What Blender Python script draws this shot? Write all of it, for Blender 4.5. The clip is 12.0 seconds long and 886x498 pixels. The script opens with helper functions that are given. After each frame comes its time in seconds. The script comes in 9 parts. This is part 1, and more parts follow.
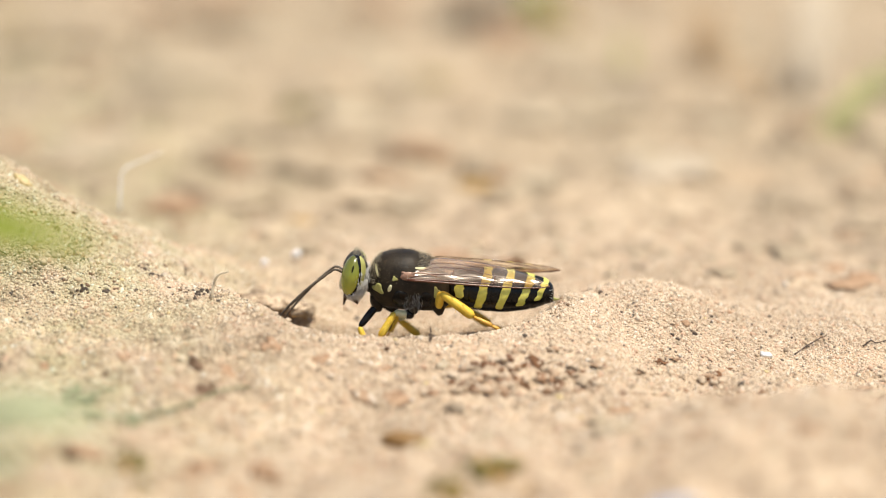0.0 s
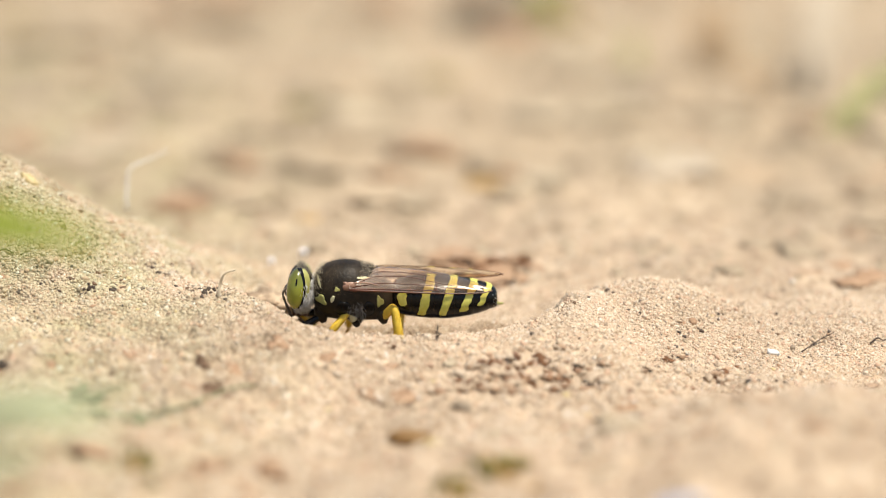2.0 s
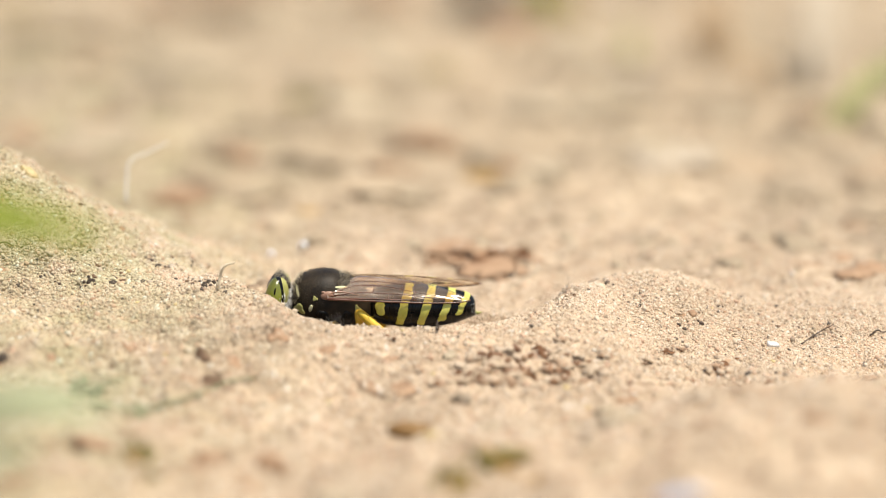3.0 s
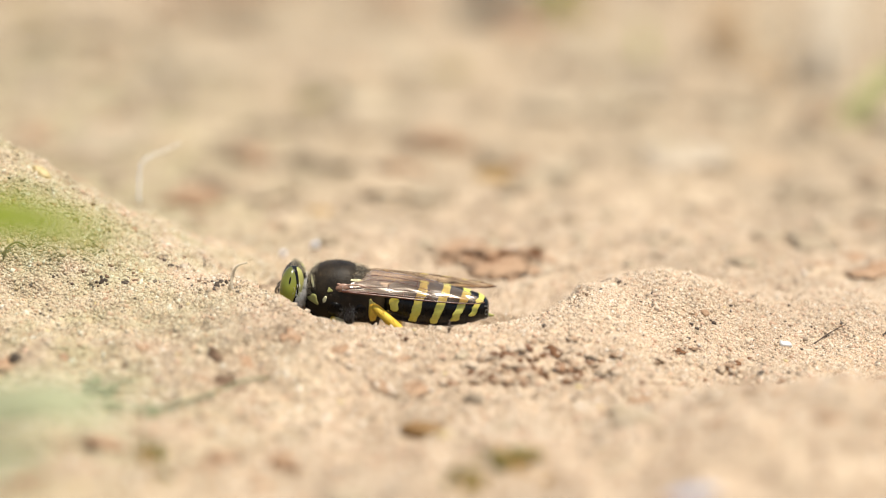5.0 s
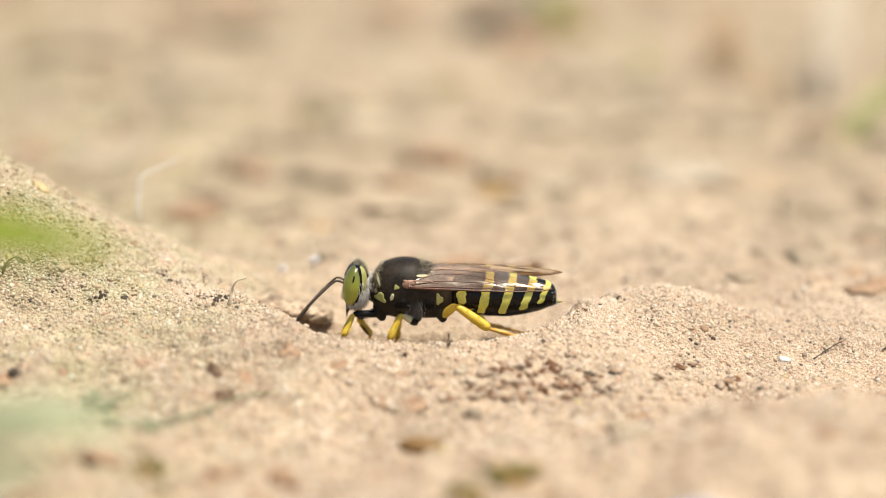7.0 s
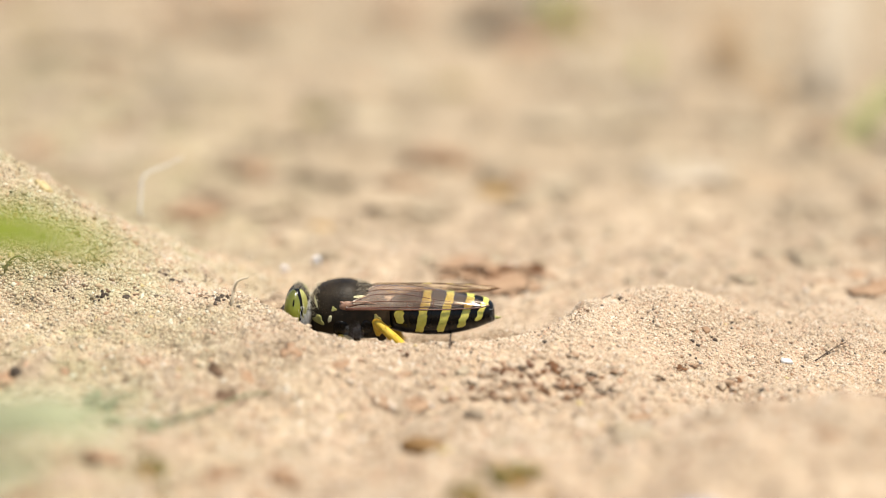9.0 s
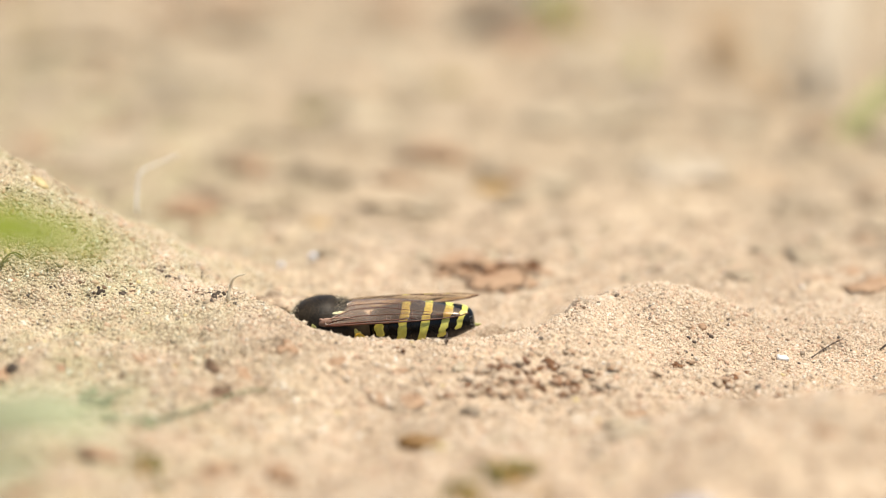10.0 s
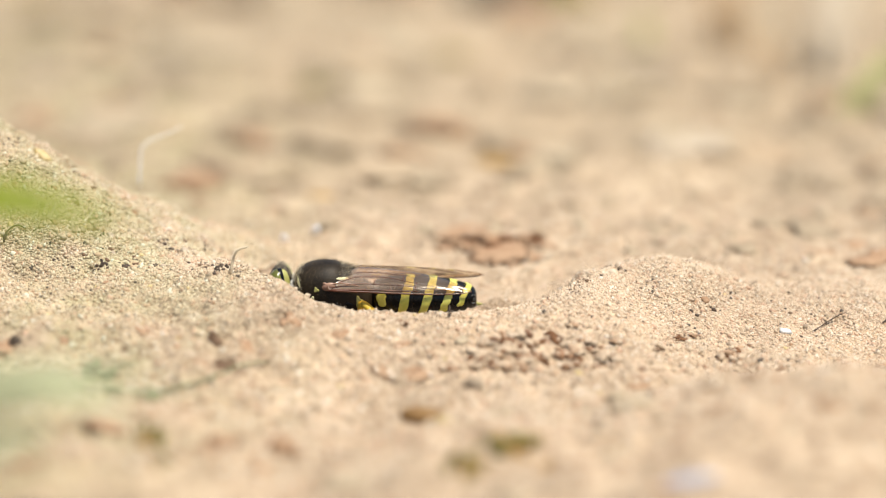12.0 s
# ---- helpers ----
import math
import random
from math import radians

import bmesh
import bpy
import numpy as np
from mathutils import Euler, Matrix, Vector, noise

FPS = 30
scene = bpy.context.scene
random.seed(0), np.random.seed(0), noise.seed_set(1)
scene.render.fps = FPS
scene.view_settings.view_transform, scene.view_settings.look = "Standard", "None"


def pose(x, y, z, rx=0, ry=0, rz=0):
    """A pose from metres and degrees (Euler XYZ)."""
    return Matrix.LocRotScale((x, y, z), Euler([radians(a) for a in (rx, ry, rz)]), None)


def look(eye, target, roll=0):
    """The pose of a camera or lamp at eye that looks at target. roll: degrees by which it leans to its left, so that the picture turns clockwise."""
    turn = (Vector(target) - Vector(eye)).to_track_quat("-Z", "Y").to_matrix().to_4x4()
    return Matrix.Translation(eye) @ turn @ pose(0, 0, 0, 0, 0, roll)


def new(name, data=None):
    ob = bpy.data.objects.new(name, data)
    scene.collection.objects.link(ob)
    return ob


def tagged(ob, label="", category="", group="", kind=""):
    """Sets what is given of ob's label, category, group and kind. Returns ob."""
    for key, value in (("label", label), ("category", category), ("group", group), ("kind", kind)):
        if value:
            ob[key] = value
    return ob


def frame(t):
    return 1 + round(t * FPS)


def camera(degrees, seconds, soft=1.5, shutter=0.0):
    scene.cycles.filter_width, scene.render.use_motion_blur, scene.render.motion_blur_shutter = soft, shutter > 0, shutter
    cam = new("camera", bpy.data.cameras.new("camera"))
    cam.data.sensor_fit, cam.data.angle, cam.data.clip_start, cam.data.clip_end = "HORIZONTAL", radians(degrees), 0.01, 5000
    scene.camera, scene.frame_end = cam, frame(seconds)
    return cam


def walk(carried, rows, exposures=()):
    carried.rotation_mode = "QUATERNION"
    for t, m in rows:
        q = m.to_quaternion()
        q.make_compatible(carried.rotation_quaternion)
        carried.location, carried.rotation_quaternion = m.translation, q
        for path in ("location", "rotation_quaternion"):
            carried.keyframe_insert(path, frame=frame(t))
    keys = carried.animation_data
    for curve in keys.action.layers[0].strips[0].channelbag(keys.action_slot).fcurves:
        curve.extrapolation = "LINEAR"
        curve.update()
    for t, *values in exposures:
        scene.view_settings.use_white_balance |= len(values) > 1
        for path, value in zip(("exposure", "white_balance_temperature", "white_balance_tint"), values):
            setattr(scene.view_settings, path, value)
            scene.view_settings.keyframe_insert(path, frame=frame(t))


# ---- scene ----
# Lengths below are in millimetres unless a name says otherwise; MM turns them into metres.
MM = 0.001
EYE_Y, EYE_Z = -0.1822, 0.04702

# ---- camera: a long close-up lens, held low over the sand ----
cam = camera(24.0, 12.0, soft=1.05)
cam.data.dof.use_dof = True
cam.data.dof.focus_distance = 0.1846
cam.data.dof.aperture_fstop = 10.0
walk(cam, [
    (0.0, pose(0.0, EYE_Y, EYE_Z, 78.000, -0.000, 0.000)),
    (0.5, pose(0.0, EYE_Y, EYE_Z, 78.284, 0.084, -0.060)),
    (1.0, pose(0.0, EYE_Y, EYE_Z, 78.542, 0.047, -0.093)),
    (1.5, pose(0.0, EYE_Y, EYE_Z, 77.990, 0.063, 0.042)),
    (2.0, pose(0.0, EYE_Y, EYE_Z, 77.946, 0.135, 0.157)),
    (2.5, pose(0.0, EYE_Y, EYE_Z, 78.039, 0.103, 0.107)),
    (3.0, pose(0.0, EYE_Y, EYE_Z, 77.739, 0.182, 0.143)),
    (3.2, pose(0.0, EYE_Y, EYE_Z, 77.736, 0.280, 0.175)),
    (5.0, pose(0.0, EYE_Y, EYE_Z, 77.735, 0.306, 0.459)),
    (5.5, pose(0.0, EYE_Y, EYE_Z, 77.851, 0.265, 0.365)),
    (6.0, pose(0.0, EYE_Y, EYE_Z, 77.929, 0.342, 0.437)),
    (6.5, pose(0.0, EYE_Y, EYE_Z, 77.779, 0.285, 0.466)),
    (7.0, pose(0.0, EYE_Y, EYE_Z, 78.156, 0.267, 0.446)),
    (8.8, pose(0.0, EYE_Y, EYE_Z, 78.295, 0.144, 0.517)),
    (9.0, pose(0.0, EYE_Y, EYE_Z, 78.167, 0.080, 0.542)),
    (9.5, pose(0.0, EYE_Y, EYE_Z, 78.154, 0.068, 0.524)),
    (10.0, pose(0.0, EYE_Y, EYE_Z, 78.075, 0.033, 0.451)),
    (10.5, pose(0.0, EYE_Y, EYE_Z, 78.046, -0.004, 0.466)),
    (11.0, pose(0.0, EYE_Y, EYE_Z, 77.953, -0.021, 0.427)),
    (11.5, pose(0.0, EYE_Y, EYE_Z, 77.668, -0.022, 0.420)),
    (12.0, pose(0.0, EYE_Y, EYE_Z, 77.332, -0.010, 0.542)),
])

# ---- light: high sun from the right, a little on the camera side, clear sky ----
SUN_DIR = Vector((0.25, -0.18, 0.95)).normalized()
world = bpy.data.worlds.new("sky")
scene.world = world
world.use_nodes = True
sky = world.node_tree.nodes.new("ShaderNodeTexSky")
sky.sky_type, sky.sun_disc = "NISHITA", False
sky.sun_elevation = math.asin(SUN_DIR.z)
sky.sun_rotation = math.atan2(SUN_DIR.x, SUN_DIR.y)
backing = world.node_tree.nodes["Background"]
backing.inputs["Strength"].default_value = 0.095
world.node_tree.links.new(sky.outputs["Color"], backing.inputs["Color"])
sun_data = bpy.data.lights.new("sun", "SUN")
sun_data.energy, sun_data.angle, sun_data.color = 4.3, radians(0.53), (1.0, 0.945, 0.84)
sun = new("sun", sun_data)
sun.matrix_world = look(SUN_DIR * 3.0, (0, 0, 0))
scene.view_settings.exposure = 0.51


# ---- materials ----
def nodes_of(name):
    m = bpy.data.materials.new(name)
    m.use_nodes = True
    nt = m.node_tree
    return m, nt, nt.nodes["Principled BSDF"]


def ramp_of(nt, stops, constant=False):
    r = nt.nodes.new("ShaderNodeValToRGB")
    if constant:
        r.color_ramp.interpolation = "CONSTANT"
    while len(r.color_ramp.elements) < len(stops):
        r.color_ramp.elements.new(0.5)
    for e, (p, c) in zip(r.color_ramp.elements, stops):
        e.position, e.color = p, (*c, 1)
    return r


def noise_of(nt, scale, detail=4.0, rough=0.6):
    co = nt.nodes.new("ShaderNodeTexCoord")
    n = nt.nodes.new("ShaderNodeTexNoise")
    n.inputs["Scale"].default_value, n.inputs["Detail"].default_value, n.inputs["Roughness"].default_value = scale, detail, rough
    nt.links.new(co.outputs["Object"], n.inputs["Vector"])
    return n


def mixed(nt, kind, factor, a, b):
    m = nt.nodes.new("ShaderNodeMix")
    m.data_type, m.blend_type = "RGBA", kind
    for socket, v in (("Factor", factor), ("A", a), ("B", b)):
        i = [s for s in m.inputs if s.name == socket and s.enabled][0]
        if hasattr(v, "is_output"):
            nt.links.new(v, i)
        elif isinstance(v, tuple):
            i.default_value = (*v, 1)
        else:
            i.default_value = v
    return [s for s in m.outputs if s.enabled][0]


def bumped(nt, bsdf, height, strength, distance):
    b = nt.nodes.new("ShaderNodeBump")
    b.inputs["Strength"].default_value, b.inputs["Distance"].default_value = strength, distance
    nt.links.new(height, b.inputs["Height"])
    nt.links.new(b.outputs["Normal"], bsdf.inputs["Normal"])


def simple(name, dark, light, scale, rough=0.5, bump=0.3, bump_mm=0.03, metal=0.0, spec=0.35, thin=0.0):
    """Two tones mottled by noise at a coarse and a fine scale, with fine relief."""
    m, nt, p = nodes_of(name)
    coarse, fine = noise_of(nt, scale), noise_of(nt, scale * 7, 3.0)
    r = ramp_of(nt, [(0.3, dark), (0.7, light)])
    nt.links.new(coarse.outputs["Fac"], r.inputs["Fac"])
    g = ramp_of(nt, [(0.25, (0.72, 0.72, 0.72)), (0.75, (1.0, 1.0, 1.0))])
    nt.links.new(fine.outputs["Fac"], g.inputs["Fac"])
    colour = mixed(nt, "MULTIPLY", 1.0, r.outputs["Color"], g.outputs["Color"])
    nt.links.new(colour, p.inputs["Base Color"])
    if thin:
        through_light, both = nt.nodes.new("ShaderNodeBsdfTranslucent"), nt.nodes.new("ShaderNodeMixShader")
        nt.links.new(colour, through_light.inputs["Color"])
        both.inputs["Fac"].default_value = thin
        nt.links.new(p.outputs["BSDF"], both.inputs[1])
        nt.links.new(through_light.outputs["BSDF"], both.inputs[2])
        nt.links.new(both.outputs["Shader"], nt.nodes["Material Output"].inputs["Surface"])
    p.inputs["Roughness"].default_value, p.inputs["Metallic"].default_value = rough, metal
    p.inputs["Specular IOR Level"].default_value = spec
    if bump:
        bumped(nt, p, fine.outputs["Fac"], bump, bump_mm * MM)
    return m


def crusted(nt, colour):
    """Tints colour olive in blotches, more and more towards the bank: a patch of thin crust of algae on the sand."""
    co, near, away = nt.nodes.new("ShaderNodeTexCoord"), nt.nodes.new("ShaderNodeMapping"), nt.nodes.new("ShaderNodeVectorMath")
    near.inputs["Location"].default_value, near.inputs["Scale"].default_value = (0.10, -0.008, 0.0), (1.0, 0.4, 0.0)
    away.operation = "LENGTH"
    nt.links.new(co.outputs["Object"], near.inputs["Vector"])
    nt.links.new(near.outputs["Vector"], away.inputs[0])
    reach = nt.nodes.new("ShaderNodeMapRange")
    for name, value in (("From Min", 0.092), ("From Max", 0.070), ("To Min", 0.0), ("To Max", 1.0)):
        reach.inputs[name].default_value = value
    nt.links.new(away.outputs["Value"], reach.inputs["Value"])
    blotch = ramp_of(nt, [(0.36, (0, 0, 0)), (0.62, (0.95, 0.95, 0.95))])
    nt.links.new(noise_of(nt, 190.0, 4.0).outputs["Fac"], blotch.inputs["Fac"])
    share = nt.nodes.new("ShaderNodeMath")
    share.operation = "MULTIPLY"
    nt.links.new(reach.outputs["Result"], share.inputs[0])
    nt.links.new(blotch.outputs["Color"], share.inputs[1])
    return mixed(nt, "MULTIPLY", share.outputs["Value"], colour, (0.83, 0.92, 0.81))


def sand_material():
    """Packed sand: grain-sized cells, patches of tan, grey and rust a few centimetres across."""
    m, nt, p = nodes_of("packed_sand")
    broad, patch, rust = noise_of(nt, 62.0, 5.0, 0.66), noise_of(nt, 230.0, 4.0), noise_of(nt, 42.0, 3.0)
    co = nt.nodes.new("ShaderNodeTexCoord")
    cell = nt.nodes.new("ShaderNodeTexVoronoi")
    cell.inputs["Scale"].default_value = 2600.0
    nt.links.new(co.outputs["Object"], cell.inputs["Vector"])
    base = ramp_of(nt, [(0.30, (0.33, 0.265, 0.187)), (0.47, (0.435, 0.335, 0.230)), (0.66, (0.54, 0.42, 0.292))])
    nt.links.new(broad.outputs["Fac"], base.inputs["Fac"])
    tone = ramp_of(nt, [(0.34, (0.74, 0.73, 0.71)), (0.62, (1.0, 1.0, 1.0))])
    nt.links.new(patch.outputs["Fac"], tone.inputs["Fac"])
    c = mixed(nt, "MULTIPLY", 1.0, base.outputs["Color"], tone.outputs["Color"])
    mottle = ramp_of(nt, [(0.34, (0.74, 0.70, 0.68)), (0.50, (0.99, 0.98, 0.98)), (0.64, (1.15, 1.15, 1.17))])
    nt.links.new(noise_of(nt, 520.0, 3.0).outputs["Fac"], mottle.inputs["Fac"])
    c = mixed(nt, "MULTIPLY", 1.0, c, mottle.outputs["Color"])
    rm = ramp_of(nt, [(0.58, (0, 0, 0)), (0.75, (1, 1, 1))])
    nt.links.new(rust.outputs["Fac"], rm.inputs["Fac"])
    c = mixed(nt, "MIX", rm.outputs["Color"], c, (0.46, 0.32, 0.20))
    sep = nt.nodes.new("ShaderNodeSeparateColor")
    nt.links.new(cell.outputs["Color"], sep.inputs["Color"])
    speck = ramp_of(nt, [(0.0, (0.55, 0.48, 0.42)), (0.12, (0.92, 0.88, 0.84)), (0.6, (1.0, 0.99, 0.97)), (0.95, (1.25, 1.22, 1.16))])
    nt.links.new(sep.outputs["Red"], speck.inputs["Fac"])
    c = mixed(nt, "MULTIPLY", 1.0, c, speck.outputs["Color"])
    # fresh pinkish sand about the dig, weathered greyer sand farther off
    old = noise_of(nt, 22.0, 4.0, 0.6)
    gap = nt.nodes.new("ShaderNodeVectorMath")
    gap.operation = "DISTANCE"
    gap.inputs[1].default_value = (0.0, -0.012, 0.0)
    nt.links.new(co.outputs["Object"], gap.inputs[0])
    blend = nt.nodes.new("ShaderNodeMath")
    blend.operation = "MULTIPLY_ADD"
    blend.inputs[1].default_value, blend.inputs[2].default_value = 9.0, -0.55
    nt.links.new(gap.outputs["Value"], blend.inputs[0])
    both = nt.nodes.new("ShaderNodeMath")
    nt.links.new(blend.outputs["Value"], both.inputs[0])
    nt.links.new(old.outputs["Fac"], both.inputs[1])
    worn = ramp_of(nt, [(0.25, (1.0, 1.0, 1.0)), (0.80, (0.95, 0.97, 0.945))])
    nt.links.new(both.outputs["Value"], worn.inputs["Fac"])
    c = mixed(nt, "MULTIPLY", 1.0, c, worn.outputs["Color"])
    nt.links.new(crusted(nt, c), p.inputs["Base Color"])
    p.inputs["Roughness"].default_value = 0.85
    p.inputs["Specular IOR Level"].default_value = 0.25
    bumped(nt, p, cell.outputs["Distance"], 0.7, 0.16 * MM)
    return m


def grain_material():
    """Quartz grains: honey, pale, rose, clear and a few dark ones."""
    m, nt, p = nodes_of("sand_grain")
    geo = nt.nodes.new("ShaderNodeNewGeometry")
    r = ramp_of(nt, [(0.0, (0.11, 0.085, 0.065)), (0.014, (0.31, 0.235, 0.16)), (0.06, (0.47, 0.35, 0.235)), (0.20, (0.56, 0.435, 0.30)),
                     (0.45, (0.60, 0.475, 0.34)), (0.68, (0.57, 0.385, 0.26)), (0.80, (0.63, 0.51, 0.375)), (0.965, (0.72, 0.64, 0.52))], True)
    nt.links.new(geo.outputs["Random Per Island"], r.inputs["Fac"])
    n = noise_of(nt, 90.0, 3.0)
    g = ramp_of(nt, [(0.3, (0.84, 0.82, 0.80)), (0.65, (1.0, 1.0, 1.0))])
    nt.links.new(n.outputs["Fac"], g.inputs["Fac"])
    nt.links.new(crusted(nt, mixed(nt, "MULTIPLY", 1.0, r.outputs["Color"], g.outputs["Color"])), p.inputs["Base Color"])
    p.inputs["Roughness"].default_value = 0.6
    p.inputs["Specular IOR Level"].default_value = 0.2
    fine = noise_of(nt, 9000.0, 2.0)
    bumped(nt, p, fine.outputs["Fac"], 0.25, 0.03 * MM)
    return m


def wing_material():
    m, nt, p = nodes_of("wing_membrane")
    n = noise_of(nt, 330.0, 2.0)
    r = ramp_of(nt, [(0.3, (0.44, 0.31, 0.22)), (0.7, (0.70, 0.55, 0.44))])
    nt.links.new(n.outputs["Fac"], r.inputs["Fac"])
    nt.links.new(r.outputs["Color"], p.inputs["Base Color"])
    p.inputs["Roughness"].default_value = 0.5
    p.inputs["Specular IOR Level"].default_value = 0.1
    # smoky film that lets light through, creased along its length, with sharp glints
    clear, film = nt.nodes.new("ShaderNodeBsdfTransparent"), nt.nodes.new("ShaderNodeBsdfGlossy")
    tint = ramp_of(nt, [(0.35, (0.74, 0.63, 0.53)), (0.65, (0.93, 0.87, 0.80))])
    nt.links.new(n.outputs["Fac"], tint.inputs["Fac"])
    nt.links.new(tint.outputs["Color"], clear.inputs["Color"])
    film.inputs["Roughness"].default_value = 0.17
    film.inputs["Color"].default_value = (1.0, 0.95, 0.89, 1)
    co, stretch = nt.nodes.new("ShaderNodeTexCoord"), nt.nodes.new("ShaderNodeMapping")
    stretch.inputs["Scale"].default_value = (0.28, 1.0, 1.0)
    nt.links.new(co.outputs["Object"], stretch.inputs["Vector"])
    crease = nt.nodes.new("ShaderNodeTexNoise")
    crease.inputs["Scale"].default_value, crease.inputs["Detail"].default_value = 1700.0, 3.0
    nt.links.new(stretch.outputs["Vector"], crease.inputs["Vector"])
    b = nt.nodes.new("ShaderNodeBump")
    b.inputs["Strength"].default_value, b.inputs["Distance"].default_value = 0.8, 0.05 * MM
    nt.links.new(crease.outputs["Fac"], b.inputs["Height"])
    nt.links.new(b.outputs["Normal"], film.inputs["Normal"])
    body, top = nt.nodes.new("ShaderNodeMixShader"), nt.nodes.new("ShaderNodeMixShader")
    span = nt.nodes.new("ShaderNodeSeparateXYZ")
    nt.links.new(co.outputs["Generated"], span.inputs["Vector"])
    # pale tan cover, denser towards the root: glare on the membrane painted as colour
    dull = ramp_of(nt, [(0.0, (0.21, 0.21, 0.21)), (0.35, (0.11, 0.11, 0.11)), (0.7, (0.05, 0.05, 0.05))])
    nt.links.new(span.outputs["X"], dull.inputs["Fac"])
    nt.links.new(dull.outputs["Color"], body.inputs["Fac"])
    nt.links.new(clear.outputs["BSDF"], body.inputs[1])
    nt.links.new(p.outputs["BSDF"], body.inputs[2])
    fres = nt.nodes.new("ShaderNodeFresnel")
    fres.inputs["IOR"].default_value = 1.27
    nt.links.new(fres.outputs["Fac"], top.inputs["Fac"])
    nt.links.new(body.outputs["Shader"], top.inputs[1])
    nt.links.new(film.outputs["BSDF"], top.inputs[2])
    nt.links.new(top.outputs["Shader"], nt.nodes["Material Output"].inputs["Surface"])
    return m


def eye_material():
    """Glossy compound eye, olive above and clearer yellow-green below."""
    m, nt, p = nodes_of("compound_eye")
    co = nt.nodes.new("ShaderNodeTexCoord")
    sep = nt.nodes.new("ShaderNodeSeparateXYZ")
    nt.links.new(co.outputs["Generated"], sep.inputs["Vector"])
    r = ramp_of(nt, [(0.0, (0.42, 0.37, 0.06)), (0.30, (0.36, 0.36, 0.045)), (0.62, (0.22, 0.235, 0.028)), (1.0, (0.085, 0.085, 0.02))])
    nt.links.new(sep.outputs["Z"], r.inputs["Fac"])
    cell = nt.nodes.new("ShaderNodeTexVoronoi")
    cell.inputs["Scale"].default_value = 26000.0
    nt.links.new(co.outputs["Object"], cell.inputs["Vector"])
    nt.links.new(r.outputs["Color"], p.inputs["Base Color"])
    p.inputs["Roughness"].default_value = 0.24
    bumped(nt, p, cell.outputs["Distance"], 0.12, 0.01 * MM)
    return m


def crumble_material():
    """Crumbs of soil stuck with sand: dark brown, rust and tan bits."""
    m, nt, p = nodes_of("soil_crumbs")
    info = nt.nodes.new("ShaderNodeObjectInfo")
    r = ramp_of(nt, [(0.0, (0.09, 0.045, 0.025)), (0.015, (0.19, 0.095, 0.05)), (0.05, (0.33, 0.185, 0.10)), (0.12, (0.44, 0.29, 0.175)), (0.30, (0.53, 0.40, 0.27)), (0.7, (0.58, 0.45, 0.315))], True)
    nt.links.new(info.outputs["Random"], r.inputs["Fac"])
    n = noise_of(nt, 1500.0, 3.0)
    g = ramp_of(nt, [(0.3, (0.7, 0.7, 0.7)), (0.7, (1.0, 1.0, 1.0))])
    nt.links.new(n.outputs["Fac"], g.inputs["Fac"])
    nt.links.new(mixed(nt, "MULTIPLY", 1.0, r.outputs["Color"], g.outputs["Color"]), p.inputs["Base Color"])
    p.inputs["Roughness"].default_value = 0.9
    bumped(nt, p, n.outputs["Fac"], 0.8, 0.1 * MM)
    return m


CRUMBLE = crumble_material()
SAND, GRAIN, WING, EYE = sand_material(), grain_material(), wing_material(), eye_material()
BLACK = simple("black_cuticle", (0.005, 0.0045, 0.004), (0.012, 0.010, 0.008), 900.0, 0.22, 0.3, 0.015, 0.0, 0.22)
MATT = simple("hairy_black_cuticle", (0.013, 0.009, 0.005), (0.044, 0.031, 0.017), 700.0, 0.52, 0.9, 0.05, 0.0, 0.2)
BAND = simple("yellow_cuticle", (0.64, 0.60, 0.09), (0.78, 0.73, 0.17), 1200.0, 0.33, 0.2, 0.012)
AMBER = simple("yellow_leg_cuticle", (0.74, 0.44, 0.03), (0.88, 0.60, 0.07), 900.0, 0.45, 0.5, 0.03)
RUSTY = simple("orange_tarsus_cuticle", (0.66, 0.31, 0.04), (0.80, 0.46, 0.08), 1500.0, 0.4, 0.2, 0.01)
CREAM = simple("cream_cuticle", (0.62, 0.56, 0.28), (0.75, 0.70, 0.42), 1200.0, 0.4, 0.2, 0.01)
HORN = simple("dark_brown_horn", (0.035, 0.018, 0.010), (0.09, 0.045, 0.022), 900.0, 0.3, 0.2, 0.01)
FLUSH = simple("pinkish_brown_joint", (0.26, 0.13, 0.08), (0.46, 0.28, 0.19), 900.0, 0.35, 0.4, 0.02)
VEIN = simple("wing_vein", (0.07, 0.022, 0.012), (0.16, 0.06, 0.03), 900.0, 0.3, 0.0)
FEELER = simple("antenna_brown", (0.06, 0.045, 0.03), (0.16, 0.12, 0.08), 1500.0, 0.42, 0.3, 0.01)
DUSK = simple("golden_brown_hair", (0.10, 0.066, 0.030), (0.20, 0.135, 0.066), 600.0, 0.6, 0.0)
TAWNY = simple("tawny_hair", (0.46, 0.38, 0.25), (0.64, 0.55, 0.39), 600.0, 0.5, 0.0)
DULL = simple("dull_yellow_cuticle", (0.36, 0.34, 0.08), (0.52, 0.49, 0.17), 900.0, 0.45, 0.3, 0.015)
SILVER = simple("silver_hair", (0.70, 0.67, 0.61), (0.86, 0.83, 0.77), 600.0, 0.45, 0.0)
HAIR = simple("pale_grey_hair", (0.36, 0.34, 0.30), (0.54, 0.52, 0.47), 600.0, 0.45, 0.0)
GLINT = simple("bright_mica", (0.80, 0.78, 0.74), (0.95, 0.94, 0.92), 900.0, 0.38, 0.0, 0.03, 0.9, 0.5)
QUARTZ = simple("white_quartz", (0.74, 0.72, 0.66), (0.86, 0.84, 0.79), 900.0, 0.3, 0.3, 0.03)
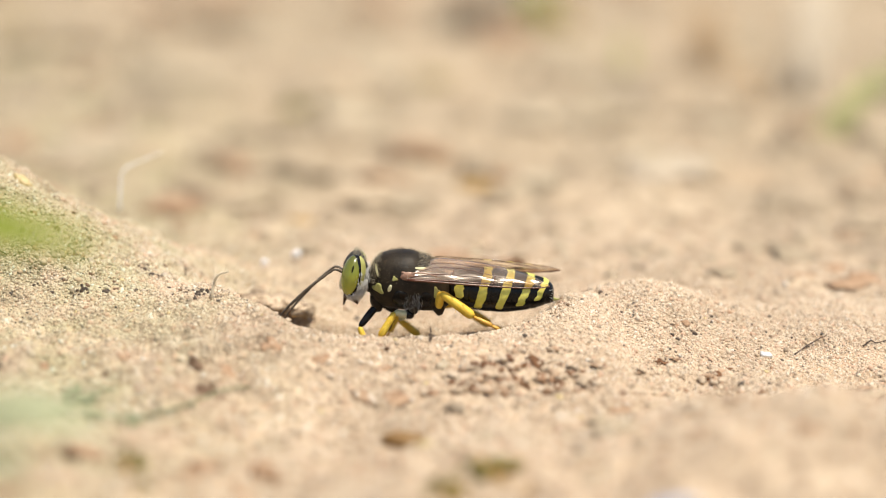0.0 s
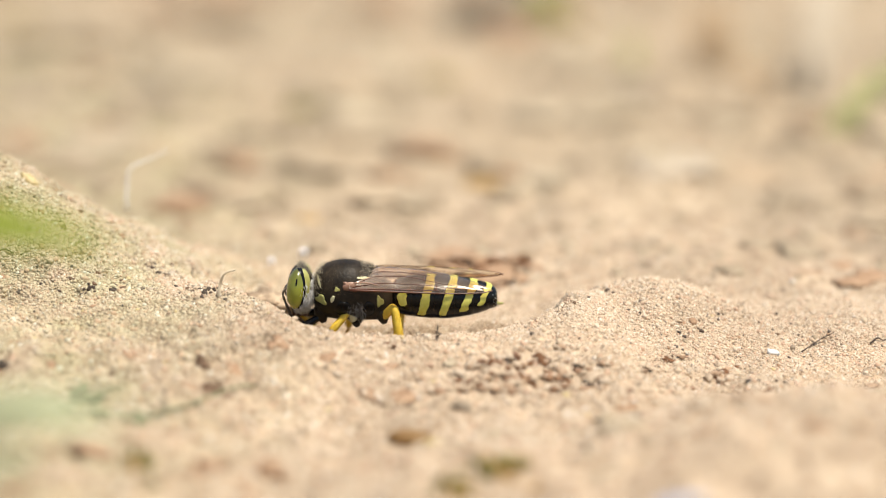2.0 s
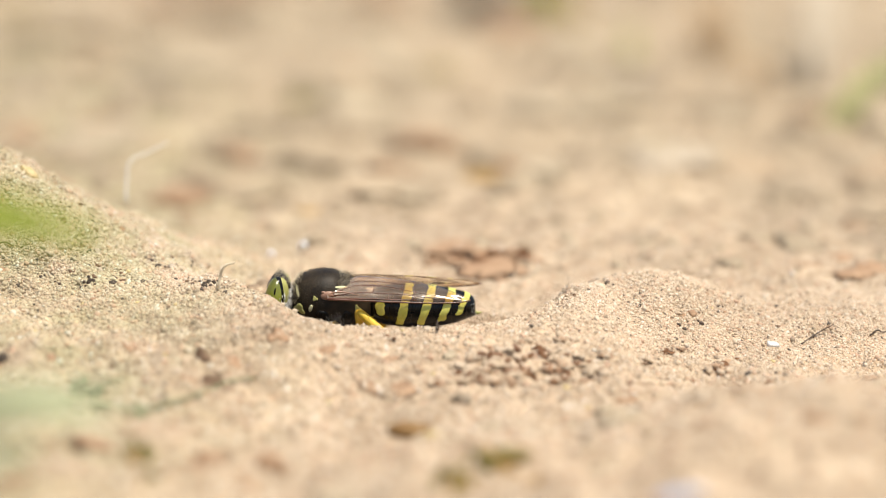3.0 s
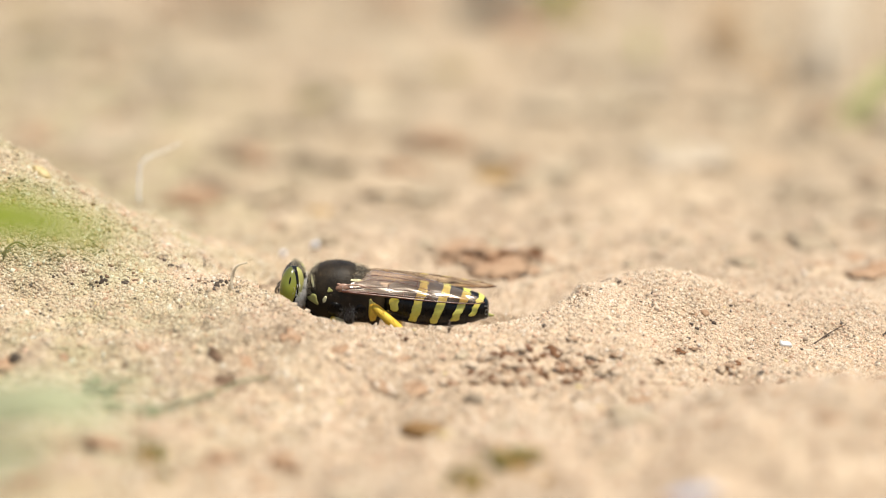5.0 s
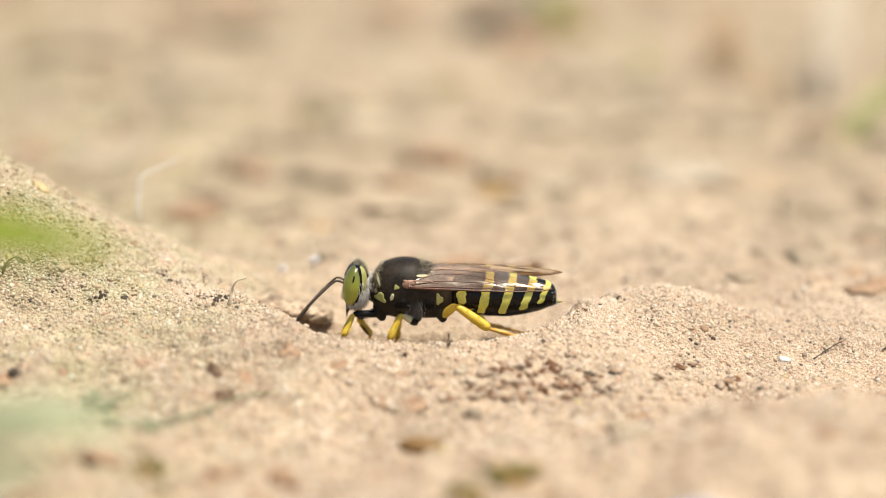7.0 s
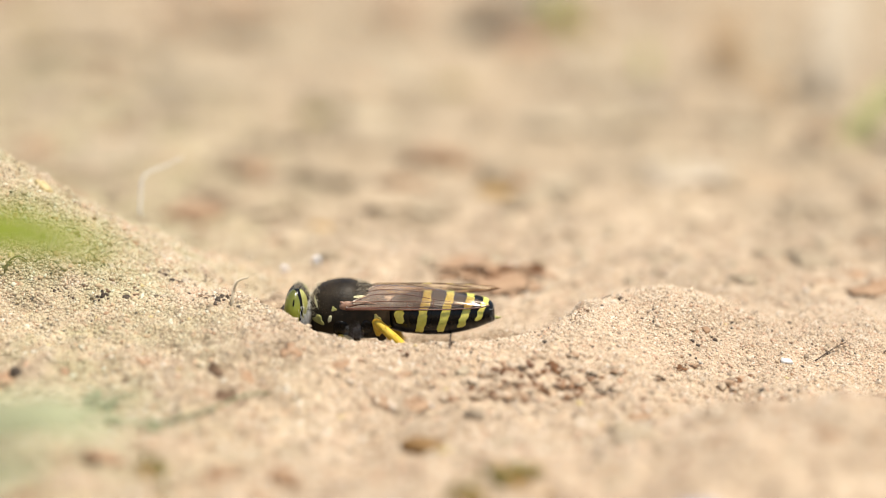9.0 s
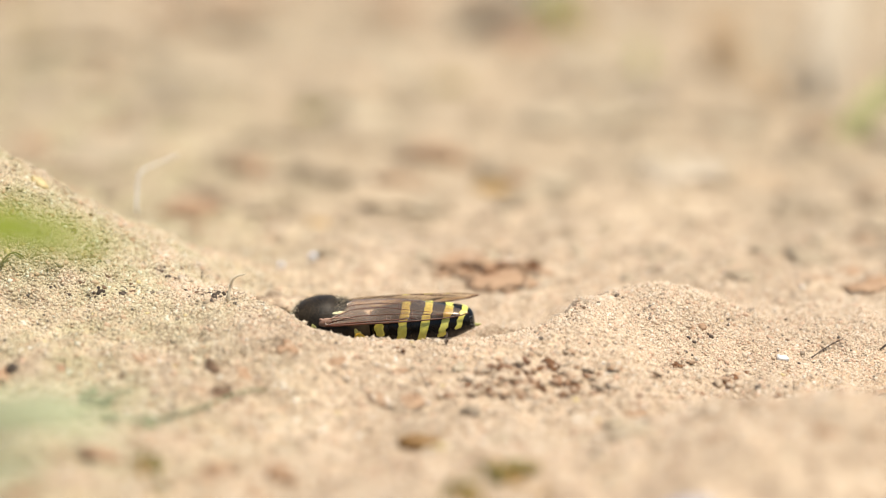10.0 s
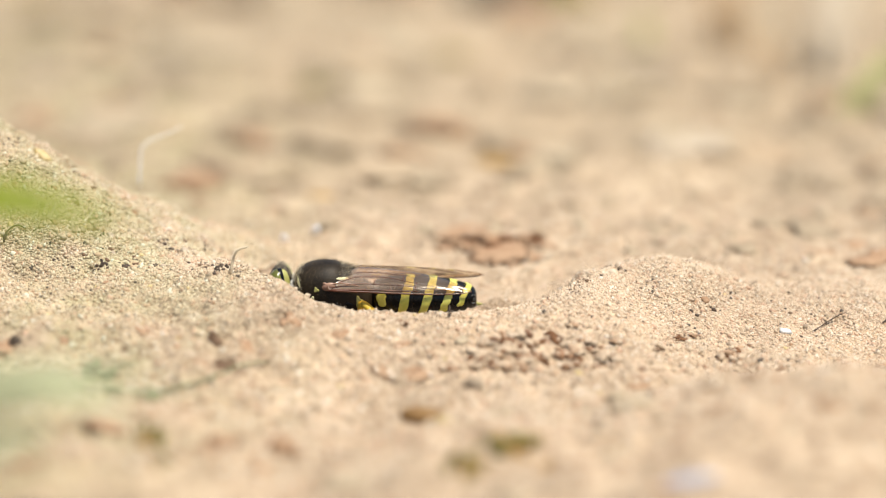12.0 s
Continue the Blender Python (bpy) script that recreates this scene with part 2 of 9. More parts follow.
HONEY = simple("yellow_quartz", (0.56, 0.42, 0.18), (0.68, 0.53, 0.27), 500.0, 0.4, 0.4, 0.05)
CRUMB = simple("brown_soil", (0.10, 0.060, 0.038), (0.27, 0.175, 0.11), 500.0, 0.9, 0.8, 0.12, 0.0, 0.08)
# UMBER also colours the lumps that stand in for shaded holes between crumbs
UMBER = simple("dark_rust_soil_and_gaps", (0.12, 0.055, 0.028), (0.28, 0.145, 0.075), 600.0, 0.95, 0.8, 0.12, 0.0, 0.1)
RUST = simple("rust_soil", (0.34, 0.205, 0.12), (0.47, 0.31, 0.19), 420.0, 0.9, 0.8, 0.12, 0.0, 0.08)
SHALE = simple("dark_grey_stone", (0.10, 0.086, 0.064), (0.17, 0.146, 0.11), 200.0, 0.9, 0.6, 0.2, 0.0, 0.1)
SOIL = simple("grey_brown_soil", (0.31, 0.235, 0.155), (0.44, 0.345, 0.23), 260.0, 0.9, 0.8, 0.2, 0.0, 0.08)
CLOD = simple("sandy_clod", (0.40, 0.32, 0.215), (0.54, 0.43, 0.29), 120.0, 0.9, 0.8, 0.25, 0.0, 0.08)
SLATE = simple("grey_stone", (0.27, 0.21, 0.145), (0.38, 0.30, 0.21), 300.0, 0.7, 0.5, 0.1, 0.0, 0.08)
CHAR = simple("charcoal_bit", (0.045, 0.034, 0.026), (0.14, 0.108, 0.082), 1500.0, 0.9, 0.9, 0.06, 0.0, 0.1)
PALE = simple("pale_stone", (0.47, 0.38, 0.275), (0.57, 0.47, 0.35), 200.0, 0.7, 0.4, 0.1, 0.0, 0.08)
RUSSET = simple("orange_brown_stalk", (0.44, 0.29, 0.15), (0.55, 0.39, 0.23), 300.0, 0.6, 0.4, 0.05, 0.0, 0.3, 0.12)
LIME = simple("yellow_green_blade", (0.36, 0.34, 0.13), (0.46, 0.43, 0.20), 200.0, 0.5, 0.3, 0.05, 0.0, 0.3, 0.12)
STRAW = simple("dry_straw", (0.46, 0.37, 0.26), (0.57, 0.47, 0.34), 300.0, 0.6, 0.4, 0.05, 0.0, 0.3, 0.05)
BLEACHED = simple("bleached_stalk", (0.74, 0.70, 0.63), (0.86, 0.83, 0.78), 500.0, 0.5, 0.2, 0.03)
ROOT = simple("pale_rootlet", (0.60, 0.49, 0.33), (0.74, 0.63, 0.46), 900.0, 0.6, 0.2, 0.02)
TWIG = simple("dark_twig", (0.05, 0.032, 0.022), (0.13, 0.085, 0.055), 900.0, 0.7, 0.4, 0.02)
GRASS = simple("green_blade", (0.15, 0.185, 0.012), (0.25, 0.285, 0.03), 200.0, 0.5, 0.3, 0.05, 0.0, 0.2, 0.1)
SAGE = simple("grey_green_leaf", (0.45, 0.46, 0.26), (0.56, 0.57, 0.36), 250.0, 0.6, 0.3, 0.05, 0.0, 0.3, 0.3)
STEM = simple("green_stem", (0.18, 0.20, 0.095), (0.28, 0.29, 0.155), 300.0, 0.6, 0.3, 0.05)
MOSS = simple("olive_moss", (0.15, 0.122, 0.04), (0.28, 0.232, 0.085), 300.0, 0.85, 0.6, 0.1, 0.0, 0.08)
OCHRE = simple("ochre_dead_leaf", (0.22, 0.115, 0.025), (0.42, 0.25, 0.065), 260.0, 0.6, 0.4, 0.06)
RUST_LEAF = simple("brown_dead_leaf", (0.14, 0.07, 0.02), (0.32, 0.17, 0.045), 260.0, 0.6, 0.4, 0.06)
LILAC = simple("grey_blue_flake", (0.36, 0.355, 0.40), (0.48, 0.465, 0.50), 400.0, 0.5, 0.3, 0.05)


# ---- helpers for meshes ----
def part(name, bm, material, parent=None, label="", smooth=True):
    """Links a bmesh as one mesh object, under parent if there is one."""
    bmesh.ops.recalc_face_normals(bm, faces=bm.faces)
    me = bpy.data.meshes.new(name)
    bm.to_mesh(me)
    bm.free()
    me.materials.append(material)
    if smooth:
        me.shade_smooth()
    ob = new(name, me)
    ob.parent = parent
    return tagged(ob, label) if label else ob


def bridged(bm, rings, cap=True, closed=True):
    """Skins rings of equally many points."""
    vs = [[bm.verts.new(p) for p in ring] for ring in rings]
    n = len(vs[0])
    for a, b in zip(vs, vs[1:]):
        for i in range(n if closed else n - 1):
            j = (i + 1) % n
            bm.faces.new((a[i], a[j], b[j], b[i]))
    if cap:
        bm.faces.new(vs[0][::-1])
        bm.faces.new(vs[-1])
    return vs


def tube(bm, pts, radii, sides=8, flat=1.0):
    """A rounded tube along pts; flat squashes it across."""
    pts = [Vector(p) for p in pts]
    rings = []
    side = None
    for i, p in enumerate(pts):
        d = (pts[min(i + 1, len(pts) - 1)] - pts[max(i - 1, 0)]).normalized()
        ref = side if side is not None else (Vector((0, 1, 0)) if abs(d.y) < 0.9 else Vector((1, 0, 0)))
        up = (ref - d * ref.dot(d)).normalized()
        side = up
        out = d.cross(up)
        rings.append([p + (up * math.cos(k * math.tau / sides) * flat + out * math.sin(k * math.tau / sides)) * radii[i] for k in range(sides)])
    return bridged(bm, rings)


def smooth_path(pts, steps=5):
    """A Catmull-Rom line through pts."""
    p = [Vector(q) for q in pts]
    p = [p[0] * 2 - p[1]] + p + [p[-1] * 2 - p[-2]]
    line = []
    for a, b, c, d in zip(p, p[1:], p[2:], p[3:]):
        for k in range(steps):
            t = k / steps
            line.append(0.5 * (2 * b + (c - a) * t + (2 * a - 5 * b + 4 * c - d) * t * t + (3 * b - a - 3 * c + d) * t ** 3))
    return line + [p[-2]]


def ball(bm, centre, radii, turn=0.0, u=24, v=16):
    """An ellipsoid; turn tips it about y, in degrees."""
    m = Matrix.Translation(centre) @ pose(0, 0, 0, 0, turn, 0) @ Matrix.Diagonal((*radii, 1))
    return bmesh.ops.create_uvsphere(bm, u_segments=u, v_segments=v, radius=1.0, matrix=m)["verts"]


def lump(bm, size, seed, rough=0.35, level=2):
    """A knobbly stone or crumb of half-axes size, about the origin."""
    vs = bmesh.ops.create_icosphere(bm, subdivisions=level, radius=1.0)["verts"]
    off = Vector((seed * 7.13, seed * 3.71, seed * 1.93))
    for v in vs:
        k = 1 + rough * (noise.noise(v.co * 1.3 + off) + 0.7 * noise.noise(v.co * 2.9 + off) + 0.35 * noise.noise(v.co * 6.1 + off))
        v.co = Vector((v.co.x * size[0], v.co.y * size[1], v.co.z * size[2])) * k


# ---- the ground's form ----
def lattice(ix, iy, seed):
    h = (ix * 374761393 + iy * 668265263 + seed * 1442695041) & 0x7FFFFFFF
    h = ((h ^ (h >> 13)) * 1274126177) & 0x7FFFFFFF
    return ((h ^ (h >> 16)) & 0xFFFF) / 65535.0


def relief(x, y, size, seed):
    """Smooth value noise between -1 and 1, with bumps about size across."""
    x, y = np.asarray(x, float) / size + 911.3, np.asarray(y, float) / size + 517.7
    ix, iy = np.floor(x).astype(np.int64), np.floor(y).astype(np.int64)
    fx, fy = x - ix, y - iy
    fx, fy = fx * fx * (3 - 2 * fx), fy * fy * (3 - 2 * fy)
    a = lattice(ix, iy, seed) * (1 - fx) + lattice(ix + 1, iy, seed) * fx
    b = lattice(ix, iy + 1, seed) * (1 - fx) + lattice(ix + 1, iy + 1, seed) * fx
    return (a * (1 - fy) + b * fy) * 2 - 1


def ground_height(x, y):
    """Height of the sand in millimetres: near rim, spoil mound, bank, dug pit with its burrow, a low hump near the lens, and flat uneven ground behind."""
    x, y = np.asarray(x, float), np.asarray(y, float)
    rim = np.interp(x, [-70, -30, -20, -15.5, -13.6, -11.2, -7.2, -1.2, 3.5, 7.3, 10.8, 13.5, 17, 24, 70],
                    [2.6, 3.9, 5.5, 5.35, 4.35, 3.9, 3.8, 3.75, 3.8, 4.4, 5.8, 4.9, 2.4, 0.2, 0.0])
    crest = np.interp(x, [-26, -20, -13, 3, 7.3, 10.8], [1.0, -2.0, -8.0, -7.0, -4.6, -1.6])
    rim = rim * np.exp(-((y - crest) / np.where(y < crest, np.interp(x, [-24, -12, 3, 9], [15.0, 8.5, 8.5, 9.5]), 6.0)) ** 2)
    mound = 5.0 * np.exp(-np.abs((x - 17.5) / np.where(x < 17.5, 7.6, 11.5)) ** 2.0 - ((y - 3.0) / np.where(y < 3, 6.5, 6.0)) ** 2)
    right = 2.1 / (1 + np.exp(-np.clip((x - 24.0) / 3.5, -30, 30))) * np.exp(-((y - 2.5) / np.where(y < 2.5, 6.5, 9.0)) ** 2) * np.exp(-np.maximum(x - 120.0, 0) / 120.0)
    away = np.log1p(np.exp(np.clip((-x - 15.0) / 3.0, -30, 30))) * 3.0
    bank = np.minimum(0.57 * away, 22) * np.exp(-((y - 6.5) / np.where(y < 6.5, 10.5, 13.0)) ** 2) * np.exp(-np.maximum(-x - 120.0, 0) / 120.0)
    z = (np.maximum(rim, 0) ** 3 + mound ** 3 + bank ** 3 + right ** 3 + 1e-6) ** (1 / 3)
    z = z - 1.8 / (1 + np.exp(np.clip((y - 1.0) / 2.0, -30, 30))) / (1 + np.exp(np.clip(-(x + 18.0) / 3.0, -30, 30)))
    hump = 4.4 / (1 + np.exp(-np.clip((x - 16.5) / 2.8, -30, 30))) * np.exp(-((y + 27.0) / np.where(y < -27, 26.0, 6.5)) ** 2) * np.exp(-np.maximum(x - 120.0, 0) / 120.0)
    z = z + hump
    wide = np.where(y > -1.0, np.interp(x, [-16, -9, -4], [7.6, 7.0, 5.2]), np.interp(x, [-4, 2, 6, 10], [5.2, 4.6, 3.4, 2.0]))
    reach = ((x + 3.0) / np.where(x < -3.0, 15.5, 14.5)) ** 2 + ((y + 1.0) / wide) ** 2
    w = np.clip((1.25 - reach) / 0.7, 0, 1)
    w = w * w * (3 - 2 * w)
    floor = np.interp(x, [-18, -14, -10, -2, 6, 12], [-5.0, -4.6, -2.8, -1.6, -0.9, 0.8])
    z = z * (1 - w) + floor * w
    rise = np.clip((y - 6.0) / 12.0, 0, 1)
    z = z + 2.4 * rise * rise * (3 - 2 * rise) * np.exp(-np.maximum(y - 300.0, 0) / 400.0)
    near = np.exp(-np.maximum(np.hypot(x * 0.5, y) - 13.0, 0) / 18.0)
    z = z + (relief(x, y, 5.5, 3) * 0.42 + relief(x, y, 2.1, 5) * 0.26 + relief(x, y, 0.8, 7) * 0.10) * (0.35 + 0.65 * (1 - w))
    crust = 1 / (1 + np.exp(np.clip((x + 19.0) / 2.5, -30, 30))) * np.exp(-((y - 6.0) / 16.0) ** 2) + 0.75 / (1 + np.exp(np.clip((y + 6.0) / 2.0, -30, 30)))
    z = z + crust * (relief(x, y, 1.3, 23) * 0.36 + relief(x, y, 3.4, 29) * 0.34)
    far = (1 - near) * np.clip(1.0 - (np.hypot(x, y) - 900) / 900, 0.0, 1)
    z = z + far * (relief(x, y, 22.0, 11) * 0.9 + relief(x, y, 8.0, 13) * 0.65 + relief(x, y, 3.5, 17) * 0.35)
    out = np.clip((y - 60.0) / 200.0, 0, 1) * np.clip(1.0 - (np.hypot(x, y) - 900) / 900, 0.0, 1)
    z = z + out * (relief(x, y, 75.0, 37) * 2.4 + relief(x, y, 30.0, 41) * 1.6)
    return z


def ground_at(x, y):
    return float(ground_height(np.array([x]), np.array([y]))[0])


def spread(inner_low, inner_high, step, low, high):
    """Sample places: even inside, ever wider outside."""
    up, d, k = [inner_high], step, 0
    while up[-1] < high:
        d = step + 0.026 * (up[-1] - inner_high) if up[-1] - inner_high < 500 else d * 1.12
        up.append(up[-1] + d)
    down, d = [inner_low], step
    while down[-1] > low:
        d = step + 0.026 * (inner_low - down[-1]) if inner_low - down[-1] < 300 else d * 1.12
        down.append(down[-1] - d)
    return np.array(down[:0:-1] + list(np.arange(inner_low, inner_high, step)) + up)


def mesh_from(name, verts, faces, material, smooth=True):
    me = bpy.data.meshes.new(name)
    k = faces.shape[1]
    me.vertices.add(len(verts))
    me.vertices.foreach_set("co", verts.astype(np.float32).ravel())
    me.loops.add(faces.size)
    me.loops.foreach_set("vertex_index", faces.astype(np.int32).ravel())
    me.polygons.add(len(faces))
    me.polygons.foreach_set("loop_start", np.arange(0, faces.size, k, dtype=np.int32))
    me.polygons.foreach_set("loop_total", np.full(len(faces), k, dtype=np.int32))
    me.update(calc_edges=True)
    me.validate()
    if smooth:
        me.shade_smooth()
    me.materials.append(material)
    return new(name, me)


def build_ground():
    xs, ys = spread(-44.0, 44.0, 0.36, -60000.0, 60000.0), spread(-18.0, 22.0, 0.36, -20000.0, 90000.0)
    gx, gy = np.meshgrid(xs, ys)
    verts = np.stack([gx, gy, ground_height(gx, gy)], -1).reshape(-1, 3) * MM
    ny, nx = gx.shape
    i = (np.arange(ny - 1)[:, None] * nx + np.arange(nx - 1)[None]).ravel()
    ob = mesh_from("ground", verts, np.stack([i, i + 1, i + nx + 1, i + nx], -1), SAND)
    tagged(ob, "dry uneven tan sand with a dug pit and a low mound", "sand", kind="structure")


def build_grains():
    """Loose quartz grains on the sand, densest where the sand is seen closest."""
    rng = np.random.default_rng(4)
    corners = np.array([(1, 0, 0), (-1, 0, 0), (0, 1, 0), (0, -1, 0), (0, 0, 1), (0, 0, -1)], float)
    tri = np.array([(0, 2, 4), (2, 1, 4), (1, 3, 4), (3, 0, 4), (2, 0, 5), (1, 2, 5), (3, 1, 5), (0, 3, 5)])
    for name, n, wide, run, mean in (("sand_grains", 260000, 45, (0.5, 6.5), 0.080), ("coarse_sand_grains", 36000, 70, (20.0, 14.0), 0.14), ("near_sand_grains", 34000, 45, (-23.0, 11.0), 0.12), ("bank_sand_grains", 5000, 45, (3.0, 5.0), 0.13), ("bank_crumbs", 6000, 45, (3.0, 5.0), 0.17), ("near_crumbs", 9000, 42, (-24.0, 10.0), 0.23)):
        x, y = rng.uniform(-wide, -16 if name.startswith("bank") else wide, n), rng.normal(run[0], run[1], n)
        size = np.clip(mean * np.exp(rng.normal(0, 0.5, n)), mean * 0.35, mean * (1.7 if "crumbs" in name else 2.6))
        z = ground_height(x, y) + size * rng.uniform(-0.85, 0.18, n)
        q = rng.normal(size=(n, 4))
        q /= np.linalg.norm(q, axis=1, keepdims=True)
        a, b, c, d = q.T
        rot = np.stack([1 - 2 * (c * c + d * d), 2 * (b * c - a * d), 2 * (b * d + a * c), 2 * (b * c + a * d), 1 - 2 * (b * b + d * d), 2 * (c * d - a * b),
                        2 * (b * d - a * c), 2 * (c * d + a * b), 1 - 2 * (b * b + c * c)], -1).reshape(n, 3, 3)
        shape = corners[None] * rng.uniform(0.75, 1.25, (n, 6, 1)) * rng.uniform(0.75, 1.2, (n, 1, 3)) + rng.normal(0, 0.12, (n, 6, 3))
        v = np.einsum("nij,nkj->nki", rot, shape) * size[:, None, None] + np.stack([x, y, z], -1)[:, None]
        f = (tri[None] + 6 * np.arange(n)[:, None, None]).reshape(-1, 3)
        ob = mesh_from(name, v.reshape(-1, 3) * MM, f, GRAIN, smooth=False)
        tagged(ob, "small tan and rust crumbs of crusted sand" if "crumbs" in name else "loose honey, white and dark quartz sand grains", "sand", kind="stuff")


# ---- the sand wasp; its own unit is about a twentieth of a millimetre: u to the tail, v up, w to its left side ----
UNIT = 0.0497 * MM


def at(u, v, w=0.0):
    return Vector((u, -w, v)) * UNIT


def section(u, top, bottom, half, sides=28, square=2.3):
    """One ring of the body."""
    mid, ring = (top + bottom) / 2, []
    for k in range(sides):
        a = k * math.tau / sides
        c, s = math.cos(a), math.sin(a)
        ring.append(at(u, mid + (top - bottom) / 2 * math.copysign(abs(s) ** (2 / square), s), half * math.copysign(abs(c) ** (2 / square), c)))
    return ring


THORAX = [(-66, -2, -38, 16), (-62, 10, -50, 27), (-54, 22, -60, 38), (-42, 31, -66, 46), (-25, 36, -69, 51), (-8, 38, -70, 54), (10, 37, -71, 52),
          (20, 33, -71, 48), (25, 29, -71, 46), (31, 30, -71, 44), (40, 27, -71, 42), (48, 17, -71, 40), (57, 8, -70, 37), (68, 1, -67, 33), (78, -7, -60, 28), (84, -14, -50, 14)]
ABDOMEN = [(74, -10, -50, 20), (80, -2, -55, 29), (88, 3, -58, 34), (100, 6, -61, 38), (120, 9, -64, 42), (145, 10, -66, 44), (170, 10, -67, 44),
           (195, 7, -65, 42), (215, 4, -61, 39), (234, 0, -57, 35), (249, -4, -51, 29), (258, -8, -48, 24), (264, -14, -46, 18), (267, -22, -44, 10)]


def abdomen_form(u):
    us = [r[0] for r in ABDOMEN]
    return [float(np.interp(u, us, [r[k] for r in ABDOMEN])) for k in (1, 2, 3)]


def fuzz(name, parent, spots, length, thick, label, lean, seed, material):
    """Short hairs that stand on spots, a list of places and outward directions."""
    rng = random.Random(seed)
    bm = bmesh.new()
    for p, nrm in spots:
        d = (nrm + Vector([rng.gauss(0, 0.35) for _ in range(3)]) + lean).normalized()
        side = d.cross(Vector((rng.random(), rng.random(), rng.random()))).normalized()
        other = d.cross(side)
        ln = length * rng.uniform(0.6, 1.25) * UNIT
        bend = p + d * ln * 0.6
        tip = p + (d * 0.97 + lean * 0.45).normalized() * ln
        r = thick * UNIT
        low = [bm.verts.new(p - nrm * r + side * r * math.cos(a) + other * r * math.sin(a)) for a in (0, 2.1, 4.2)]
        mid = [bm.verts.new(bend + (side * math.cos(a) + other * math.sin(a)) * r * 0.7) for a in (0, 2.1, 4.2)]
        end = bm.verts.new(tip)
        for i in range(3):
            j = (i + 1) % 3
            bm.faces.new((low[i], low[j], mid[j], mid[i]))
            bm.faces.new((mid[i], mid[j], end))
    ob = part(name, bm, material, parent, label)
    return tagged(ob, kind="stuff")


def body_spots(rows, count, seed, keep):
    """Random places on a lofted body with outward directions, where keep(u, v, w) holds."""
    rng = random.Random(seed)
    us, spots = [r[0] for r in rows], []
    while len(spots) < count:
        u, a = rng.uniform(us[0], us[-1]), rng.uniform(0, math.tau)
        top, bottom, half = (float(np.interp(u, us, [r[k] for r in rows])) for k in (1, 2, 3))
        mid, c, s = (top + bottom) / 2, math.cos(a), math.sin(a)
        v, w = mid + (top - bottom) / 2 * math.copysign(abs(s) ** 0.87, s), half * math.copysign(abs(c) ** 0.87, c)
        if keep(u, v, w):
            spots.append((at(u, v, w), at(0.15 * (u - 0) / 80, (v - mid) / ((top - bottom) / 2), w / half).normalized()))
    return spots


def flank_patch(name, parent, material, label, u, v, long, tall, turn=0.0, lobes=0, side=1):
    """A flat coloured mark that lies on the thorax: an oval about (u, v), its corners drawn out where it has lobes."""
    us = [r[0] for r in THORAX]
    bm = bmesh.new()
    rings = []
    for q in (1.0, 0.86, 0.55, 0.2):
        ring = []
        for k in range(20):
            a = k * math.tau / 20
            r = q * (1 + (0.28 * math.cos(lobes * a + 0.6) if lobes else 0) + 0.06 * math.sin(5 * a + u))
            x, y = r * long * math.cos(a), r * tall * math.sin(a)
            c, d = math.cos(radians(turn)), math.sin(radians(turn))
            pu, pv = u + x * c - y * d, v + x * d + y * c
            top, bottom, half = (float(np.interp(pu, us, [row[i] for row in THORAX])) for i in (1, 2, 3))
            f = min(abs(pv - (top + bottom) / 2) / ((top - bottom) / 2), 0.985)
            ring.append(at(pu, pv, (half * (1 - f ** 2.3) ** (1 / 2.3) + (1.1 if q < 0.95 else -0.8)) * side))
        rings.append(ring)
    bridged(bm, rings)
    return part(name, bm, material, parent, label)


